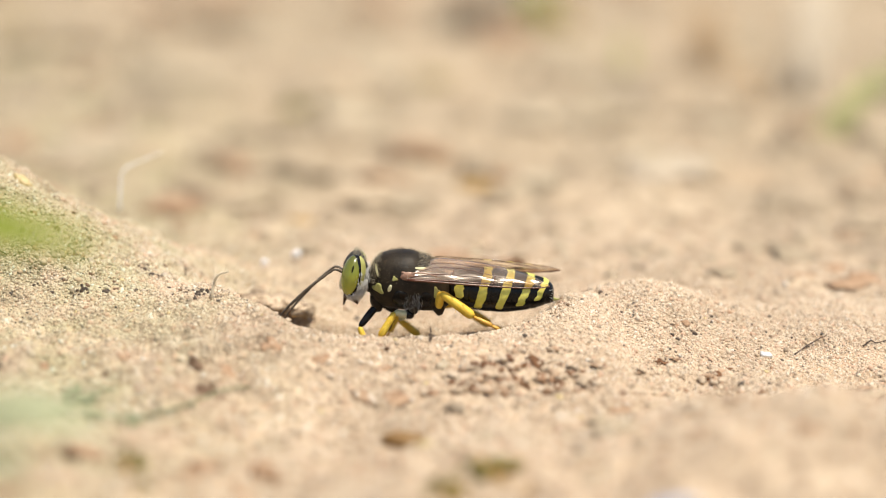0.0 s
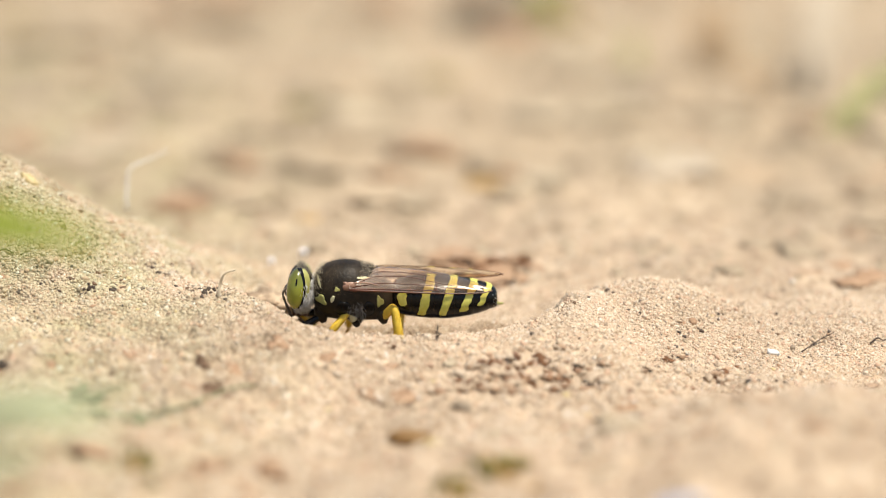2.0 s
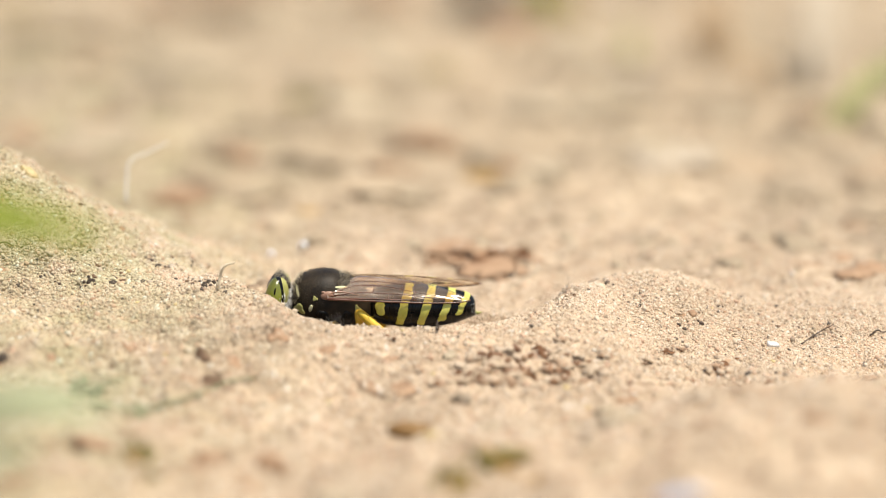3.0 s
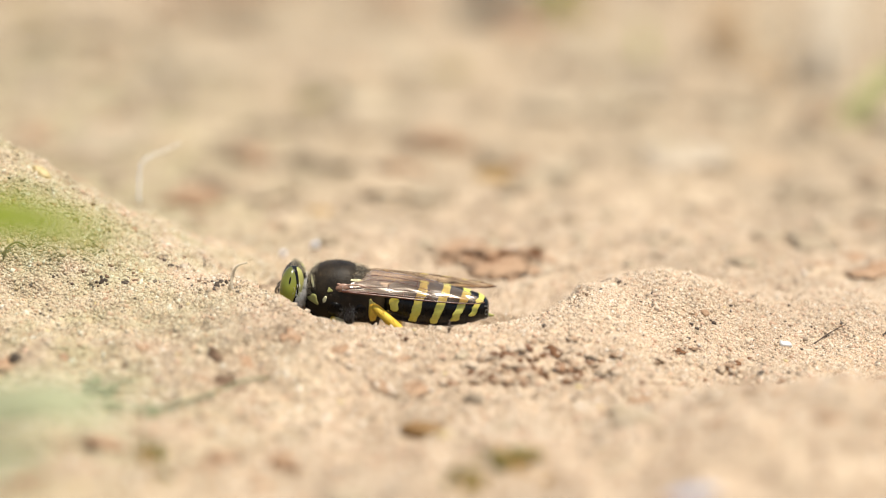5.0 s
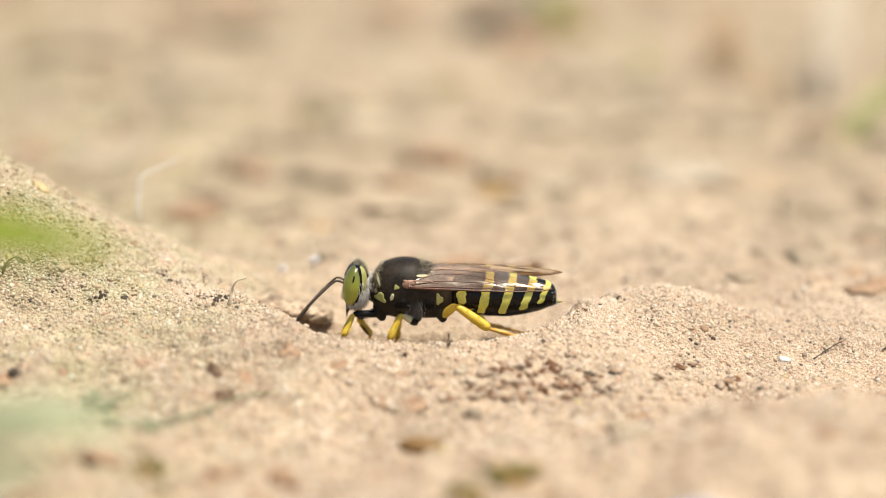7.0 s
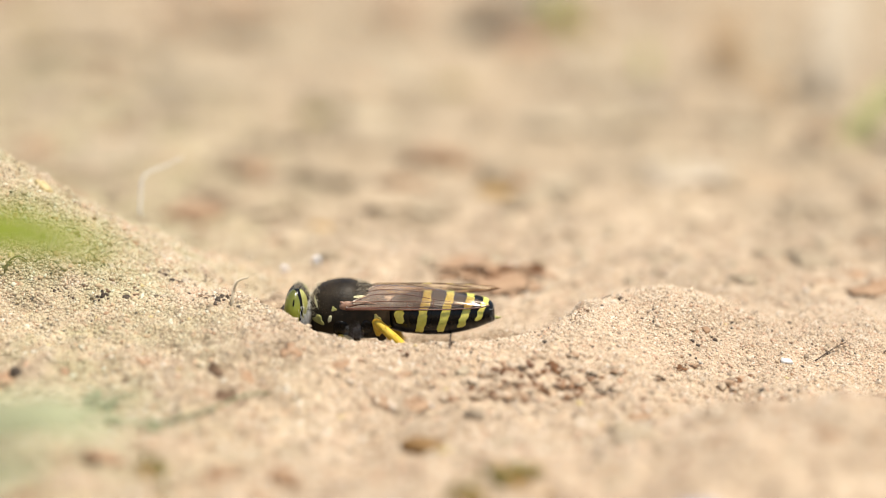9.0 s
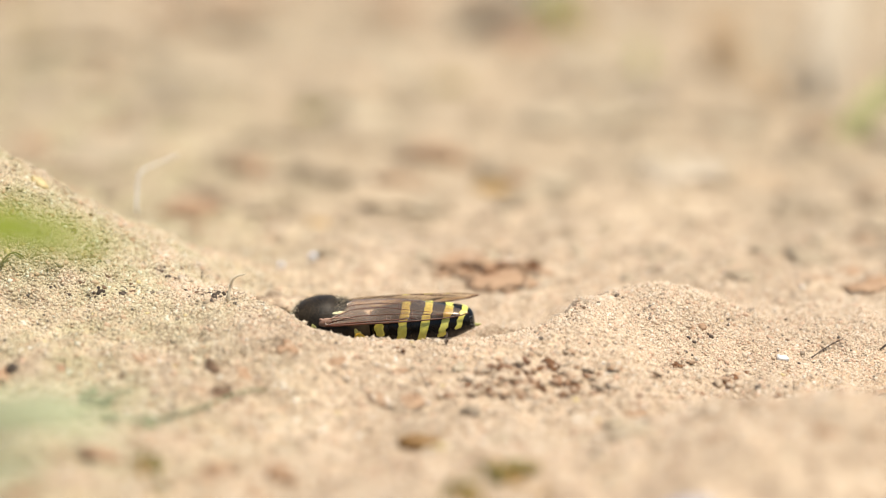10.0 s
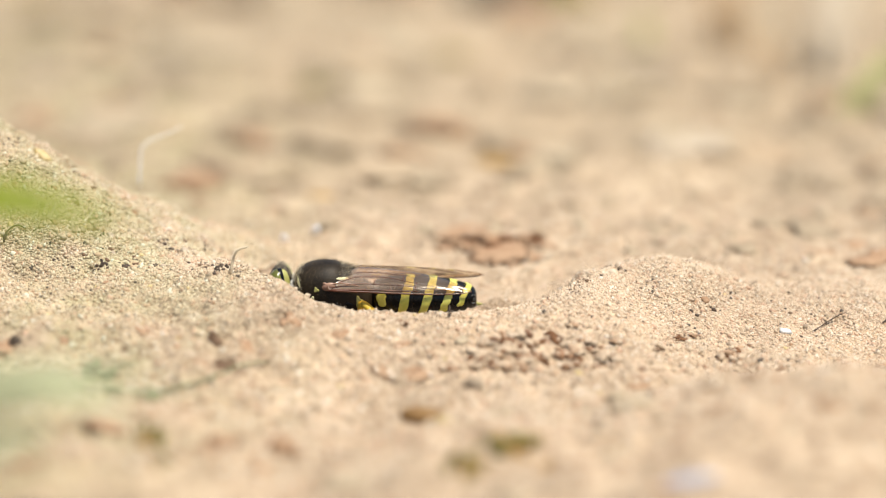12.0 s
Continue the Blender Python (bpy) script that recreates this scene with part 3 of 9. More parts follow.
def build_abdomen(wasp):
    edges = [74, 114, 154, 192, 226, 253, 267]
    # middle, lean, half width, reach down the flank in degrees
    bands = [(96, 0.0, 9.0, -18), (137, 0.25, 9.0, -52), (176, 0.31, 8.8, -48), (212, 0.35, 8.4, -36), (240, 0.32, 6.6, -20), None]
    for i, (a, b) in enumerate(zip(edges, edges[1:])):
        bm = bmesh.new()
        rings, n = [], 10
        for k in range(n + 1):
            t = k / n
            u = a - 3 + (b - a + 3) * t if i else a + (b - a) * t
            top, bottom, half = abdomen_form(max(u, 74))
            g = 0.6 + 1.5 * t - (2.2 * max(t - 0.9, 0) / 0.1 if i < 5 else 0)
            rings.append(section(u, top + g * 0.5, bottom - g * 0.5, half + g * 0.5, 40, 2.15))
        bridged(bm, rings)
        seg = part("abdomen_segment", bm, BLACK, wasp, "glossy black abdomen ring")
        if bands[i] is None:
            continue
        mid_u, lean, half_w, low = bands[i]
        sides = ((low, 180 - low),) if i else ((low, 28), (152, 180 - low))
        for lo, hi in sides:
            bm = bmesh.new()
            rings, m = [], 56
            for k in range(m + 1):
                deg = lo + (hi - lo) * k / m
                an = radians(deg)
                c, s = math.cos(an), math.sin(an)
                end = min(k, m - k) / m * (hi - lo)
                wide = half_w * min(1.0, 0.35 + (end / 14.0) ** 0.7) * (1 - 0.12 * max(s, 0) ** 6)
                ring = []
                for q in range(9):
                    f = q / 4.0 - 1
                    wob = 3.2 * noise.noise(Vector((deg * 0.055, i * 3.7, 2.0 if f > 0 else 9.0))) + 2.2 * noise.noise(Vector((deg * 0.13, i * 5.1, 4.0 if f > 0 else 7.0)))
                    v_here = 38 * s
                    u = mid_u + lean * v_here + f * wide + wob * abs(f)
                    top, bottom, hw = abdomen_form(max(u, 74))
                    t = min(max((u - a) / (b - a), 0), 1)
                    g = 0.3 + 0.75 * t + (0.55 if abs(f) < 0.95 and 0 < k < m else -0.9)
                    mv = (top + bottom) / 2
                    e = 2 / 2.15
                    ring.append(at(u, mv + ((top - bottom) / 2 + g) * math.copysign(abs(s) ** e, s), (hw + g) * math.copysign(abs(c) ** e, c)))
                rings.append(ring)
            bridged(bm, rings, cap=False, closed=False)
            part("yellow_band", bm, BAND, seg, "lemon-yellow wavy-edged band")
    bm = bmesh.new()
    tube(bm, smooth_path([at(258, -37), at(266, -40), at(273, -41), at(279, -40)], 4), [7 * UNIT * f for f in (1, .95, .9, .8, .65, .55, .45, .4, .35, .3, .25, .2, .08)], 10)
    part("tail_tip", bm, DULL, wasp, "pointed dull yellow tail tip with pale bristles")
    fuzz("tail_bristles", wasp, body_spots(ABDOMEN, 40, 31, lambda u, v, w: u > 252 and v < -14), 8, 0.3, "pale bristles at the tail tip", Vector((0.8, 0, -0.2)), 32, HAIR)


def build_wing(wasp, side):
    """A folded fore wing: membrane with its veins, leading edge along the flank."""
    lift = 0.0 if side > 0 else 17.0

    def spot(a, b):
        lead = Vector((2 + (256 if side > 0 else 277) * a, -5 - 9 * a - 6 * a * a + lift * a * a, 57 - 10 * a - 14 * a ** 4))
        grow = min(a / 0.16, 1.0) ** 0.6
        trail = Vector((lead.x + 14 * grow * (1 - a), 4 + 24 * grow - 26 * a * a + lift * a * a * 0.9, 57 - 51 * grow + 8 * a * a))
        chord = max(1 - a ** 5, 0.0) ** 0.6
        f = 0.42 + (b - 0.42) * chord
        p = lead.lerp(trail, f)
        p.z += 7 * math.sin(math.pi * f) * grow
        p.y += 1.1 * math.sin(a * 21 + b * 9) * b * (1 - b) * 2
        return at(p.x, p.y, p.z * side)

    bm = bmesh.new()
    na, nb = 44, 14
    shell = []
    for h in (0.0, 0.55):
        shell.append([[bm.verts.new(spot(i / na, j / nb) + at(0, h, 0)) for j in range(nb + 1)] for i in range(na + 1)])
    for g in shell:
        for i in range(na):
            for j in range(nb):
                bm.faces.new((g[i][j], g[i + 1][j], g[i + 1][j + 1], g[i][j + 1]))
    lo, hi = shell
    for i in range(na):
        bm.faces.new((lo[i][0], lo[i + 1][0], hi[i + 1][0], hi[i][0]))
        bm.faces.new((lo[i][nb], lo[i + 1][nb], hi[i + 1][nb], hi[i][nb]))
    wing = part("wing", bm, WING, wasp, "folded smoky-brown transparent wing")
    runs = [[(k / 16, 0.0) for k in range(17)], [(k / 12 * 0.62, 0.06 + 0.08 * k / 12) for k in range(13)], [(0.02 + k / 12 * 0.8, 0.28 + 0.10 * math.sin(k / 4)) for k in range(13)],
            [(0.03 + k / 12 * 0.72, 0.55 + 0.12 * math.sin(k / 3)) for k in range(13)], [(0.04 + k / 10 * 0.5, 0.82) for k in range(11)],
            [(0.42, 0.1 + 0.05 * k) for k in range(5)], [(0.60, 0.12 + 0.06 * k) for k in range(9)], [(0.30, 0.36 + 0.06 * k) for k in range(5)], [(0.5, 0.6 + 0.06 * k) for k in range(4)]]
    for n, run in enumerate(runs):
        bm = bmesh.new()
        r = (2.1 if n == 0 else 1.6 if n == 1 else 1.0) * UNIT
        tube(bm, [spot(a, b) + at(0, 0.4, 0) for a, b in run], [r * (1 - 0.55 * k / len(run)) for k in range(len(run))], 6)
        part("vein", bm, VEIN, wing, "thin red-brown vein")


def build_head(wasp):
    """The head about its neck joint. Returns head and antennae."""
    neck = Vector((-64.0, -12.0, 0.0))

    def h(u, v, w=0.0):
        return at(u - neck.x, v - neck.y, w)

    bm = bmesh.new()
    rows = [(-109, 8, -30, 14), (-106, 15, -37, 30), (-101, 23, -42, 44), (-93, 30, -44, 50), (-84, 31, -44, 50), (-76, 26, -42, 44), (-69, 16, -34, 32), (-64, 4, -24, 16)]
    bridged(bm, [[p - at(neck.x, neck.y) for p in section(*r)] for r in rows])
    head = part("head", bm, MATT, wasp, "black head with large olive-green eyes")
    head.location = at(neck.x, neck.y)
    for side in (1, -1):
        for name, mat, shift, radii, label in (("eye", EYE, -92.0, (18.4, 37.5, 26.5), "glossy olive-green compound eye"),
                                               ("eye_rim", BLACK, -89.9, (18.8, 38.0, 23.5), "black line behind the eye"),
                                               ("cheek_stripe", DULL, -85.4, (17.6, 36.2, 18.5), "yellow stripe behind the eye")):
            bm = bmesh.new()
            ball(bm, h(shift, -6 if side > 0 else -9, 32 * side), [r * UNIT for r in (radii[0], radii[2], radii[1] * (1 if side > 0 else 0.95))], 9.0, 36, 24)
            e = part(name, bm, mat, head, label)
            if name == "eye":
                bm = bmesh.new()
                ball(bm, h(-90.0, 10, 56.6 * side), [r * UNIT for r in (1.6, 1.8, 7.5)], 11.0, 12, 8)
                part("dark_mark", bm, BLACK, e, "small dark slit on the eye")
        bm = bmesh.new()
        tube(bm, smooth_path([h(-86, -40, 18 * side), h(-86, -52, 16 * side), h(-80, -64, 8 * side)], 4), [7 * UNIT * f for f in (1, 1, .95, .9, .8, .7, .55, .4, .15)], 8)
        part("mandible", bm, HORN, head, "pointed dark brown jaw")
    bm = bmesh.new()
    ball(bm, h(-107, -20), [r * UNIT for r in (7, 28, 20)], 12.0)
    part("face_plate", bm, CREAM, head, "pale yellow face plate")
    bm = bmesh.new()
    tube(bm, smooth_path([h(-102, -34), h(-102, -46), h(-104, -58), h(-106, -70)], 4), [5.5 * UNIT * f for f in (1, 1.05, 1.05, 1, .95, .9, .8, .7, .6, .5, .4, .28, .1)], 10, 0.8)
    part("beak", bm, HORN, head, "dark brown pointed upper lip")
    spots = [(p - at(neck.x, neck.y), n) for p, n in body_spots([r for r in rows], 1500, 5, lambda u, v, w: u > -80 and v < 5 or v < -30 and u > -100)]
    fuzz("cheek_hair", head, spots, 15, 0.5, "silvery cheek hairs", Vector((0.1, 0, -0.7)), 3, SILVER)
    spots = [(p - at(neck.x, neck.y), n) for p, n in body_spots([r for r in rows], 330, 8, lambda u, v, w: v > 12 and u > -92)]
    fuzz("crown_hair", head, spots, 9, 0.2, "pale hairs on the crown", Vector((0.3, 0, 0.2)), 4, TAWNY)
    feelers = []
    for side in (1, -1):
        bm = bmesh.new()
        line = smooth_path([at(0, 0, 0), at(-9, 3, 3 * side), at(-18, 1, 5 * side), at(-37, -19, 8 * side), at(-57, -43, 11 * side), at(-75, -68, 13 * side), at(-91, -93, 14 * side), at(-103, -116, 14 * side)], 6)
        radii = []
        for k in range(len(line)):
            t = k / (len(line) - 1)
            r = 2.5 if t < 0.2 else 2.2 + 1.0 * math.sin(min((t - 0.26) / 0.5, 1) * 2.2)
            radii.append(r * (1 - 0.16 * (k % 3 == 0)) * (1 if t < 0.8 else 1 - 0.75 * (t - 0.8) / 0.2) * UNIT)
        tube(bm, line, radii, 8)
        bmesh.ops.scale(bm, vec=(0.95, 0.95, 0.95), verts=bm.verts)
        f = part("antenna", bm, FEELER, head, "curved dark brown jointed antenna")
        f.location = h(-110, -6, 12 * side)
        feelers.append(f)
    return head, feelers


LEGS = {"front_leg": dict(hip=(-50, -62, 16), out=(34, 46), lengths=(48, 42, 44), thick=(6.6, 5.6, 3.2), knee=(0, 1), toe=-112, look=(BLACK, AMBER, RUSTY)),
        "middle_leg": dict(hip=(15, -78, 22), out=(38, 50), lengths=(34, 50, 46), thick=(6.8, 6.2, 3.2), knee=(-1, 0.35), toe=-112, look=(CREAM, AMBER, RUSTY)),
        "hind_leg": dict(hip=(60, -64, 22), out=(44, 52), lengths=(36, 72, 80), thick=(7.8, 8.0, 4.4), knee=(0, 1), toe=[(0.0, -25), (5.6, -30), (5.8, -46), (6.0, -48), (6.1, -28), (6.6, -26), (7.0, -14), (8.8, -40), (12.0, -40)], look=(AMBER, AMBER, RUSTY))}


def limb(length, thick, taper, bulge=0.0, rings=14):
    """A limb piece from the origin along x."""
    bm = bmesh.new()
    pts, radii = [], []
    for k in range(rings + 1):
        t = k / rings
        r = thick * (1 + (taper - 1) * t) * (1 + bulge * math.sin(math.pi * t)) * (0.55 + 0.45 * min(1, min(t, 1 - t) / 0.09))
        pts.append(Vector((length * t, 0, 0)) * UNIT)
        radii.append(max(r, 0.3) * UNIT)
    tube(bm, pts, radii, 10)
    return bm


def build_leg(wasp, name, side):
    """Thigh with shin and foot under it, all straight along x until they are posed."""
    s = LEGS[name]
    a, b, c = s["lengths"]
    long_a, long_b = math.hypot(a, s["out"][0] - s["hip"][2]), math.hypot(b, s["out"][1] - s["out"][0])
    thigh = part(name, limb(long_a, s["thick"][0], 0.8, 0.15), s["look"][0], wasp, "")
    tagged(thigh, {"front_leg": "front leg with a black thigh and yellow shin", "middle_leg": "middle leg with a pale thigh and yellow shin"}.get(name, "yellow hind leg with an orange-yellow foot"))
    shin_bm = limb(long_b, s["thick"][1] * 0.88, 1.3, 0.06)
    rng = random.Random(len(name) + side)
    for k in range(14):
        t, an = rng.uniform(0.25, 1.0), rng.uniform(0, math.tau)
        p = Vector((long_b * t, math.cos(an) * s["thick"][1], math.sin(an) * s["thick"][1])) * UNIT
        d = Vector((0.8, math.cos(an), math.sin(an))).normalized()
        tube(shin_bm, [p, p + d * 4 * UNIT, p + d * 8 * UNIT], [0.55 * UNIT, 0.45 * UNIT, 0.1 * UNIT], 4)
    shin = part("tibia", shin_bm, s["look"][1], thigh, "yellow spiny shin")
    if name == "front_leg":
        bm = bmesh.new()
        r = s["thick"][1]
        tube(bm, [Vector((long_b * t, r * 0.5 * side, -r * 0.45)) * UNIT for t in (0.25, 0.4, 0.6, 0.8, 0.97)], [r * f * UNIT for f in (0.25, 0.6, 0.72, 0.7, 0.4)], 10)
        part("dark_stripe", bm, HORN, shin, "dark brown stripe along the shin")
    if name == "middle_leg":
        bm = bmesh.new()
        tube(bm, [Vector((long_a * t, 0, -0.6)) * UNIT for t in (0.0, 0.1, 0.25, 0.4, 0.5)], [s["thick"][0] * f * UNIT for f in (0.8, 1.1, 1.16, 1.12, 0.8)], 10)
        part("dark_base", bm, BLACK, thigh, "black base of the thigh")
    foot_bm = bmesh.new()
    x0, r = 0.0, s["thick"][2]
    pieces = (0.46, 0.18, 0.14, 0.10, 0.12)
    for k, f in enumerate(pieces):
        ln = c * f
        y = -0.5 * k
        tube(foot_bm, [Vector((x0, 0, y)) * UNIT, Vector((x0 + ln * 0.3, 0, y)) * UNIT, Vector((x0 + ln * 0.85, 0, y)) * UNIT, Vector((x0 + ln, 0, y)) * UNIT],
             [r * 0.6 * UNIT, r * 0.85 * UNIT, r * UNIT, r * 0.7 * UNIT], 8)
        for e in (1, -1):
            p = Vector((x0 + ln * 0.9, e * r * 0.7, y))
            tube(foot_bm, [p * UNIT, (p + Vector((5, e * 3, -2))) * UNIT], [0.6 * UNIT, 0.1 * UNIT], 4)
        x0 += ln
        r *= 0.84
    foot = part("tarsus", foot_bm, s["look"][2], thigh, "orange jointed foot with spines")
    return thigh, shin, foot


def build_wasp():
    wasp = tagged(new("sand_wasp"), "black and yellow banded sand wasp digging in sand", "wasp")
    bm = bmesh.new()
    bridged(bm, [section(*r) for r in THORAX])
    thorax = part("thorax", bm, MATT, wasp, "domed black thorax")
    bm = bmesh.new()
    tube(bm, [at(-52, -22), at(-62, -20), at(-70, -17), at(-78, -14), at(-86, -12)], [r * UNIT for r in (26, 23, 19, 18, 14)], 16)
    part("neck", bm, MATT, wasp, "dark neck between head and thorax")
    for u, w in ((-48, 16), (16, 22), (62, 22)):
        for side in (1, -1):
            bm = bmesh.new()
            tube(bm, [at(u - 4, -44, w * side), at(u - 2, -56, w * side), at(u, -66, w * side), at(u + 2, -74, w * side)], [12 * UNIT, 13 * UNIT, 10 * UNIT, 5 * UNIT], 12)
            part("leg_base", bm, MATT, thorax, "glossy black leg base")
    for side in (1, -1):
        flank_patch("side_plate", thorax, BLACK, "glossy black plate on the flank", -8, -42, 15, 17, 10, 0, side)
        flank_patch("side_plate", thorax, BLACK, "glossy black plate on the flank", 36, -44, 12, 16, -8, 0, side)
        flank_patch("side_patch", thorax, DULL, "yellow patch below the collar", -49, -26, 10.5, 8.5, -35, 3, side)
        flank_patch("side_spot", thorax, CREAM, "cream spot on the flank", -28, -23, 3.4, 7.5, -20, 0, side)
        flank_patch("shoulder_spot", thorax, DULL, "small cream shoulder spot", -20, -5, 4.8, 4.2, 0, 3, side)
        flank_patch("collar_line", thorax, CREAM, "thin pale yellow collar line", -53, 5, 2.2, 10.5, 18, 0, side)
        flank_patch("scutellum_line", thorax, CREAM, "cream line behind the shoulder", 27, 13, 13, 2.6, -6, 0, side)
        bm = bmesh.new()
        ball(bm, at(2, 1, 51 * side), [r * UNIT for r in (13, 4.5, 7.5)], -15.0, 18, 12)
        part("wing_base", bm, FLUSH, wasp, "red-brown wing joint")
        bm = bmesh.new()
        tube(bm, smooth_path([at(4, 5, 54 * side), at(20, 8, 52 * side), at(40, 6, 50 * side), at(58, 1, 48 * side)], 4), [1.5 * UNIT * f for f in (.4, .9, 1, 1, 1, .9, .8, .8, .7, .6, .5, .4, .2)], 8, 0.6)
        part("wing_root", bm, FLUSH, wasp, "pinkish-brown folded wing root")
        bm = bmesh.new()
        ball(bm, at(-4, 6, 51 * side), [r * UNIT for r in (5, 2.5, 3)], 20.0, 14, 10)
        part("tegula", bm, FLUSH, wasp, "pinkish-brown shoulder cap over the wing joint")
        flank_patch("hip_patch", thorax, DULL, "yellow patch above the hind leg", 56, -30, 6.5, 10, 8, 3, side)
    fuzz("flank_hair", wasp, body_spots(THORAX, 560, 11, lambda u, v, w: ((u - 14) / 19) ** 2 + ((v + 50) / 24) ** 2 < 0.45 + 0.55 * abs(math.sin(u * 3.1 + v * 1.7))), 8, 0.16, "silvery flank hairs", Vector((0.15, 0, -0.9)), 12, HAIR)
    fuzz("back_hair", wasp, body_spots(THORAX, 2300, 21, lambda u, v, w: v > -14), 4.6, 0.13, "short golden-brown back hairs", Vector((0.25, 0, 0.1)), 22, DUSK)
    fuzz("scutellum_hair", wasp, body_spots(THORAX, 420, 41, lambda u, v, w: 18 < u < 60 and v > 4), 9, 0.2, "pale golden hairs behind the shoulders", Vector((0.5, 0, 0.0)), 42, TAWNY)
    fuzz("collar_hair", wasp, body_spots(THORAX, 420, 43, lambda u, v, w: u < -44 and v > -20), 9, 0.2, "pale golden collar hairs", Vector((-0.3, 0, 0.1)), 44, TAWNY)
    build_abdomen(wasp)
    for side in (1, -1):
        build_wing(wasp, side)
    head, feelers = build_head(wasp)
    legs = {(n, side): build_leg(wasp, n, side) for n in LEGS for side in (1, -1)}
    return wasp, head, feelers, legs


# ---- litter, stones and plants ----
def stone(name, material, x, y, size, label, category, group="", rough=0.35, lift=0.25):
    """A knobbly stone, clod or scrap of half-axes size that lies on the sand, a little sunk."""
    bm = bmesh.new()
    seed = (x * 0.37 + y * 0.11) % 50
    lump(bm, size, seed, rough, 1 if size[0] < 0.22 else 2 if size[0] < 0.6 else 3)
    rx, ry = max(size[0] * 0.7, 0.1), max(size[1] * 0.7, 0.1)
    east, north = (ground_at(x + rx, y) - ground_at(x - rx, y)) / (2 * rx), (ground_at(x, y + ry) - ground_at(x, y - ry)) / (2 * ry)
    east, north = max(-0.8, min(0.8, east)), max(-0.8, min(0.8, north))
    tilt = Matrix(((1, 0, 0, 0), (0, 1, 0, 0), (east, north, 1, 0), (0, 0, 0, 1)))
    me_turn = tilt @ pose(0, 0, 0, 0, 0, (seed * 57) % 40 - 20)
    bmesh.ops.transform(bm, matrix=me_turn @ Matrix.Scale(MM, 4), verts=bm.verts)
    ob = part(name, bm, material)
    ob.location = (x * MM, y * MM, (ground_at(x, y) + size[2] * lift) * MM)
    return tagged(ob, label, category, group)


def crumbs(name, x, y, size, label, category, group=""):
    """A crumbly lump: bits of soil and sand stuck together."""
    rng = random.Random(int(x * 31 + y * 17))
    heap = tagged(new(name), label, category, group)
    heap.location = (x * MM, y * MM, ground_at(x, y) * MM)
    for _ in range(6 + int(size[0] * 5)):
        an, d = rng.uniform(0, math.tau), rng.random() ** 0.6
        r = min(size) * rng.uniform(0.45, 1.0)
        bm = bmesh.new()
        lump(bm, (r * rng.uniform(0.8, 1.4), r, r * rng.uniform(0.6, 1.0)), rng.uniform(0, 50), 0.85, 2)
        off = Matrix.Translation((math.cos(an) * d * size[0], math.sin(an) * d * size[1], (1 - d) * size[2] * rng.uniform(0.0, 0.9) - 0.35 * r))
        bmesh.ops.transform(bm, matrix=Matrix.Scale(MM, 4) @ off, verts=bm.verts)
        part("bit", bm, CRUMBLE, heap)


def strand(name, material, pts, radius, label, category):
    """A thin twig, rootlet or stalk; each point has a height over the sand."""
    bm = bmesh.new()
    line = smooth_path([Vector((x, y, ground_at(x, y) + h)) for x, y, h in pts], 6)
    wob = [p + Vector([noise.noise(p * 0.9 + Vector((k * 9.0, 0, 0))) * radius * 1.2 for k in range(3)]) for p in line]
    origin = wob[0].copy()
    n = len(wob)
    tube(bm, [(p - origin) * MM for p in wob], [radius * MM * (1.1 - 0.6 * k / n) * (0.9 + 0.2 * (k % 3 == 0)) for k in range(n)], 7)
    ob = part(name, bm, material)
    ob.location = origin * MM
    return tagged(ob, label, category)


def leaf_mesh(pts, half):
    """A folded, tapering leaf along pts, with thickness."""
    line = smooth_path([Vector(p) for p in pts], 6)
    rings, n = [], len(line) - 1
    for k, p in enumerate(line):
        d = (line[min(k + 1, n)] - line[max(k - 1, 0)]).normalized()
        side = d.cross(Vector((0.12, -0.5, 0.85))).normalized()
        up = side.cross(d)
        w = half * max(0.06, math.sin(math.pi * (0.14 + 0.86 * (k / n)) ** 0.8))
        th = 0.06 + 0.04 * half
        rings.append([(p + q) * MM for q in (side * w + up * w * 0.35, up * th, -side * w + up * w * 0.35, -side * w + up * (w * 0.35 - th), -up * th, side * w + up * (w * 0.35 - th))])
    bm = bmesh.new()
    bridged(bm, rings)
    return bm


def grass_plant(name, material, pts, half, label):
    """One blade that springs from the sand."""
    x, y, _ = pts[0]
    plant = tagged(new(name), label, "grass")
    part("leaf", leaf_mesh([(x - 2.5, y - 0.5, ground_at(x - 2.5, y - 0.5) - 0.5)] + pts, half), material, plant)


def leafy_plant(blades):
    """Several pale leaves on one low plant."""
    plant = tagged(new("leafy_plant"), "low plant with pale grey-green leaves on sand", "plant")
    for pts, half in blades:
        x, y, _ = pts[0]
        part("leaf", leaf_mesh([(-40.0, -45.0, ground_at(-40.0, -45.0) - 0.5)] + pts, half), SAGE, plant)


def grass_tuft(x, y, tall, count, material, label, seed, lean=0.0, wide=0.06):
    """Blades that rise from one spot and lean back over the ground."""
    rng = random.Random(seed)
    tuft = tagged(new("grass_tuft"), label, "grass")
    z = ground_at(x, y)
    tuft.location = (x * MM, y * MM, z * MM)
    for _ in range(count):
        bx, by = rng.uniform(-0.15, 0.15) * tall, rng.uniform(-0.12, 0.12) * tall
        tx, ty = bx + (lean + rng.uniform(-0.22, 0.22)) * tall, by + rng.uniform(0.5, 1.0) * tall
        up = max(ground_at(x + tx, y + ty) - z, 0.0) * 0.6 + tall * rng.uniform(0.5, 0.85)
        part("blade", leaf_mesh([(bx, by, -0.5), (bx + (tx - bx) * 0.4, by + (ty - by) * 0.3, up * 0.55), (tx, ty, up)], tall * wide * rng.uniform(0.7, 1.2)), material, tuft)


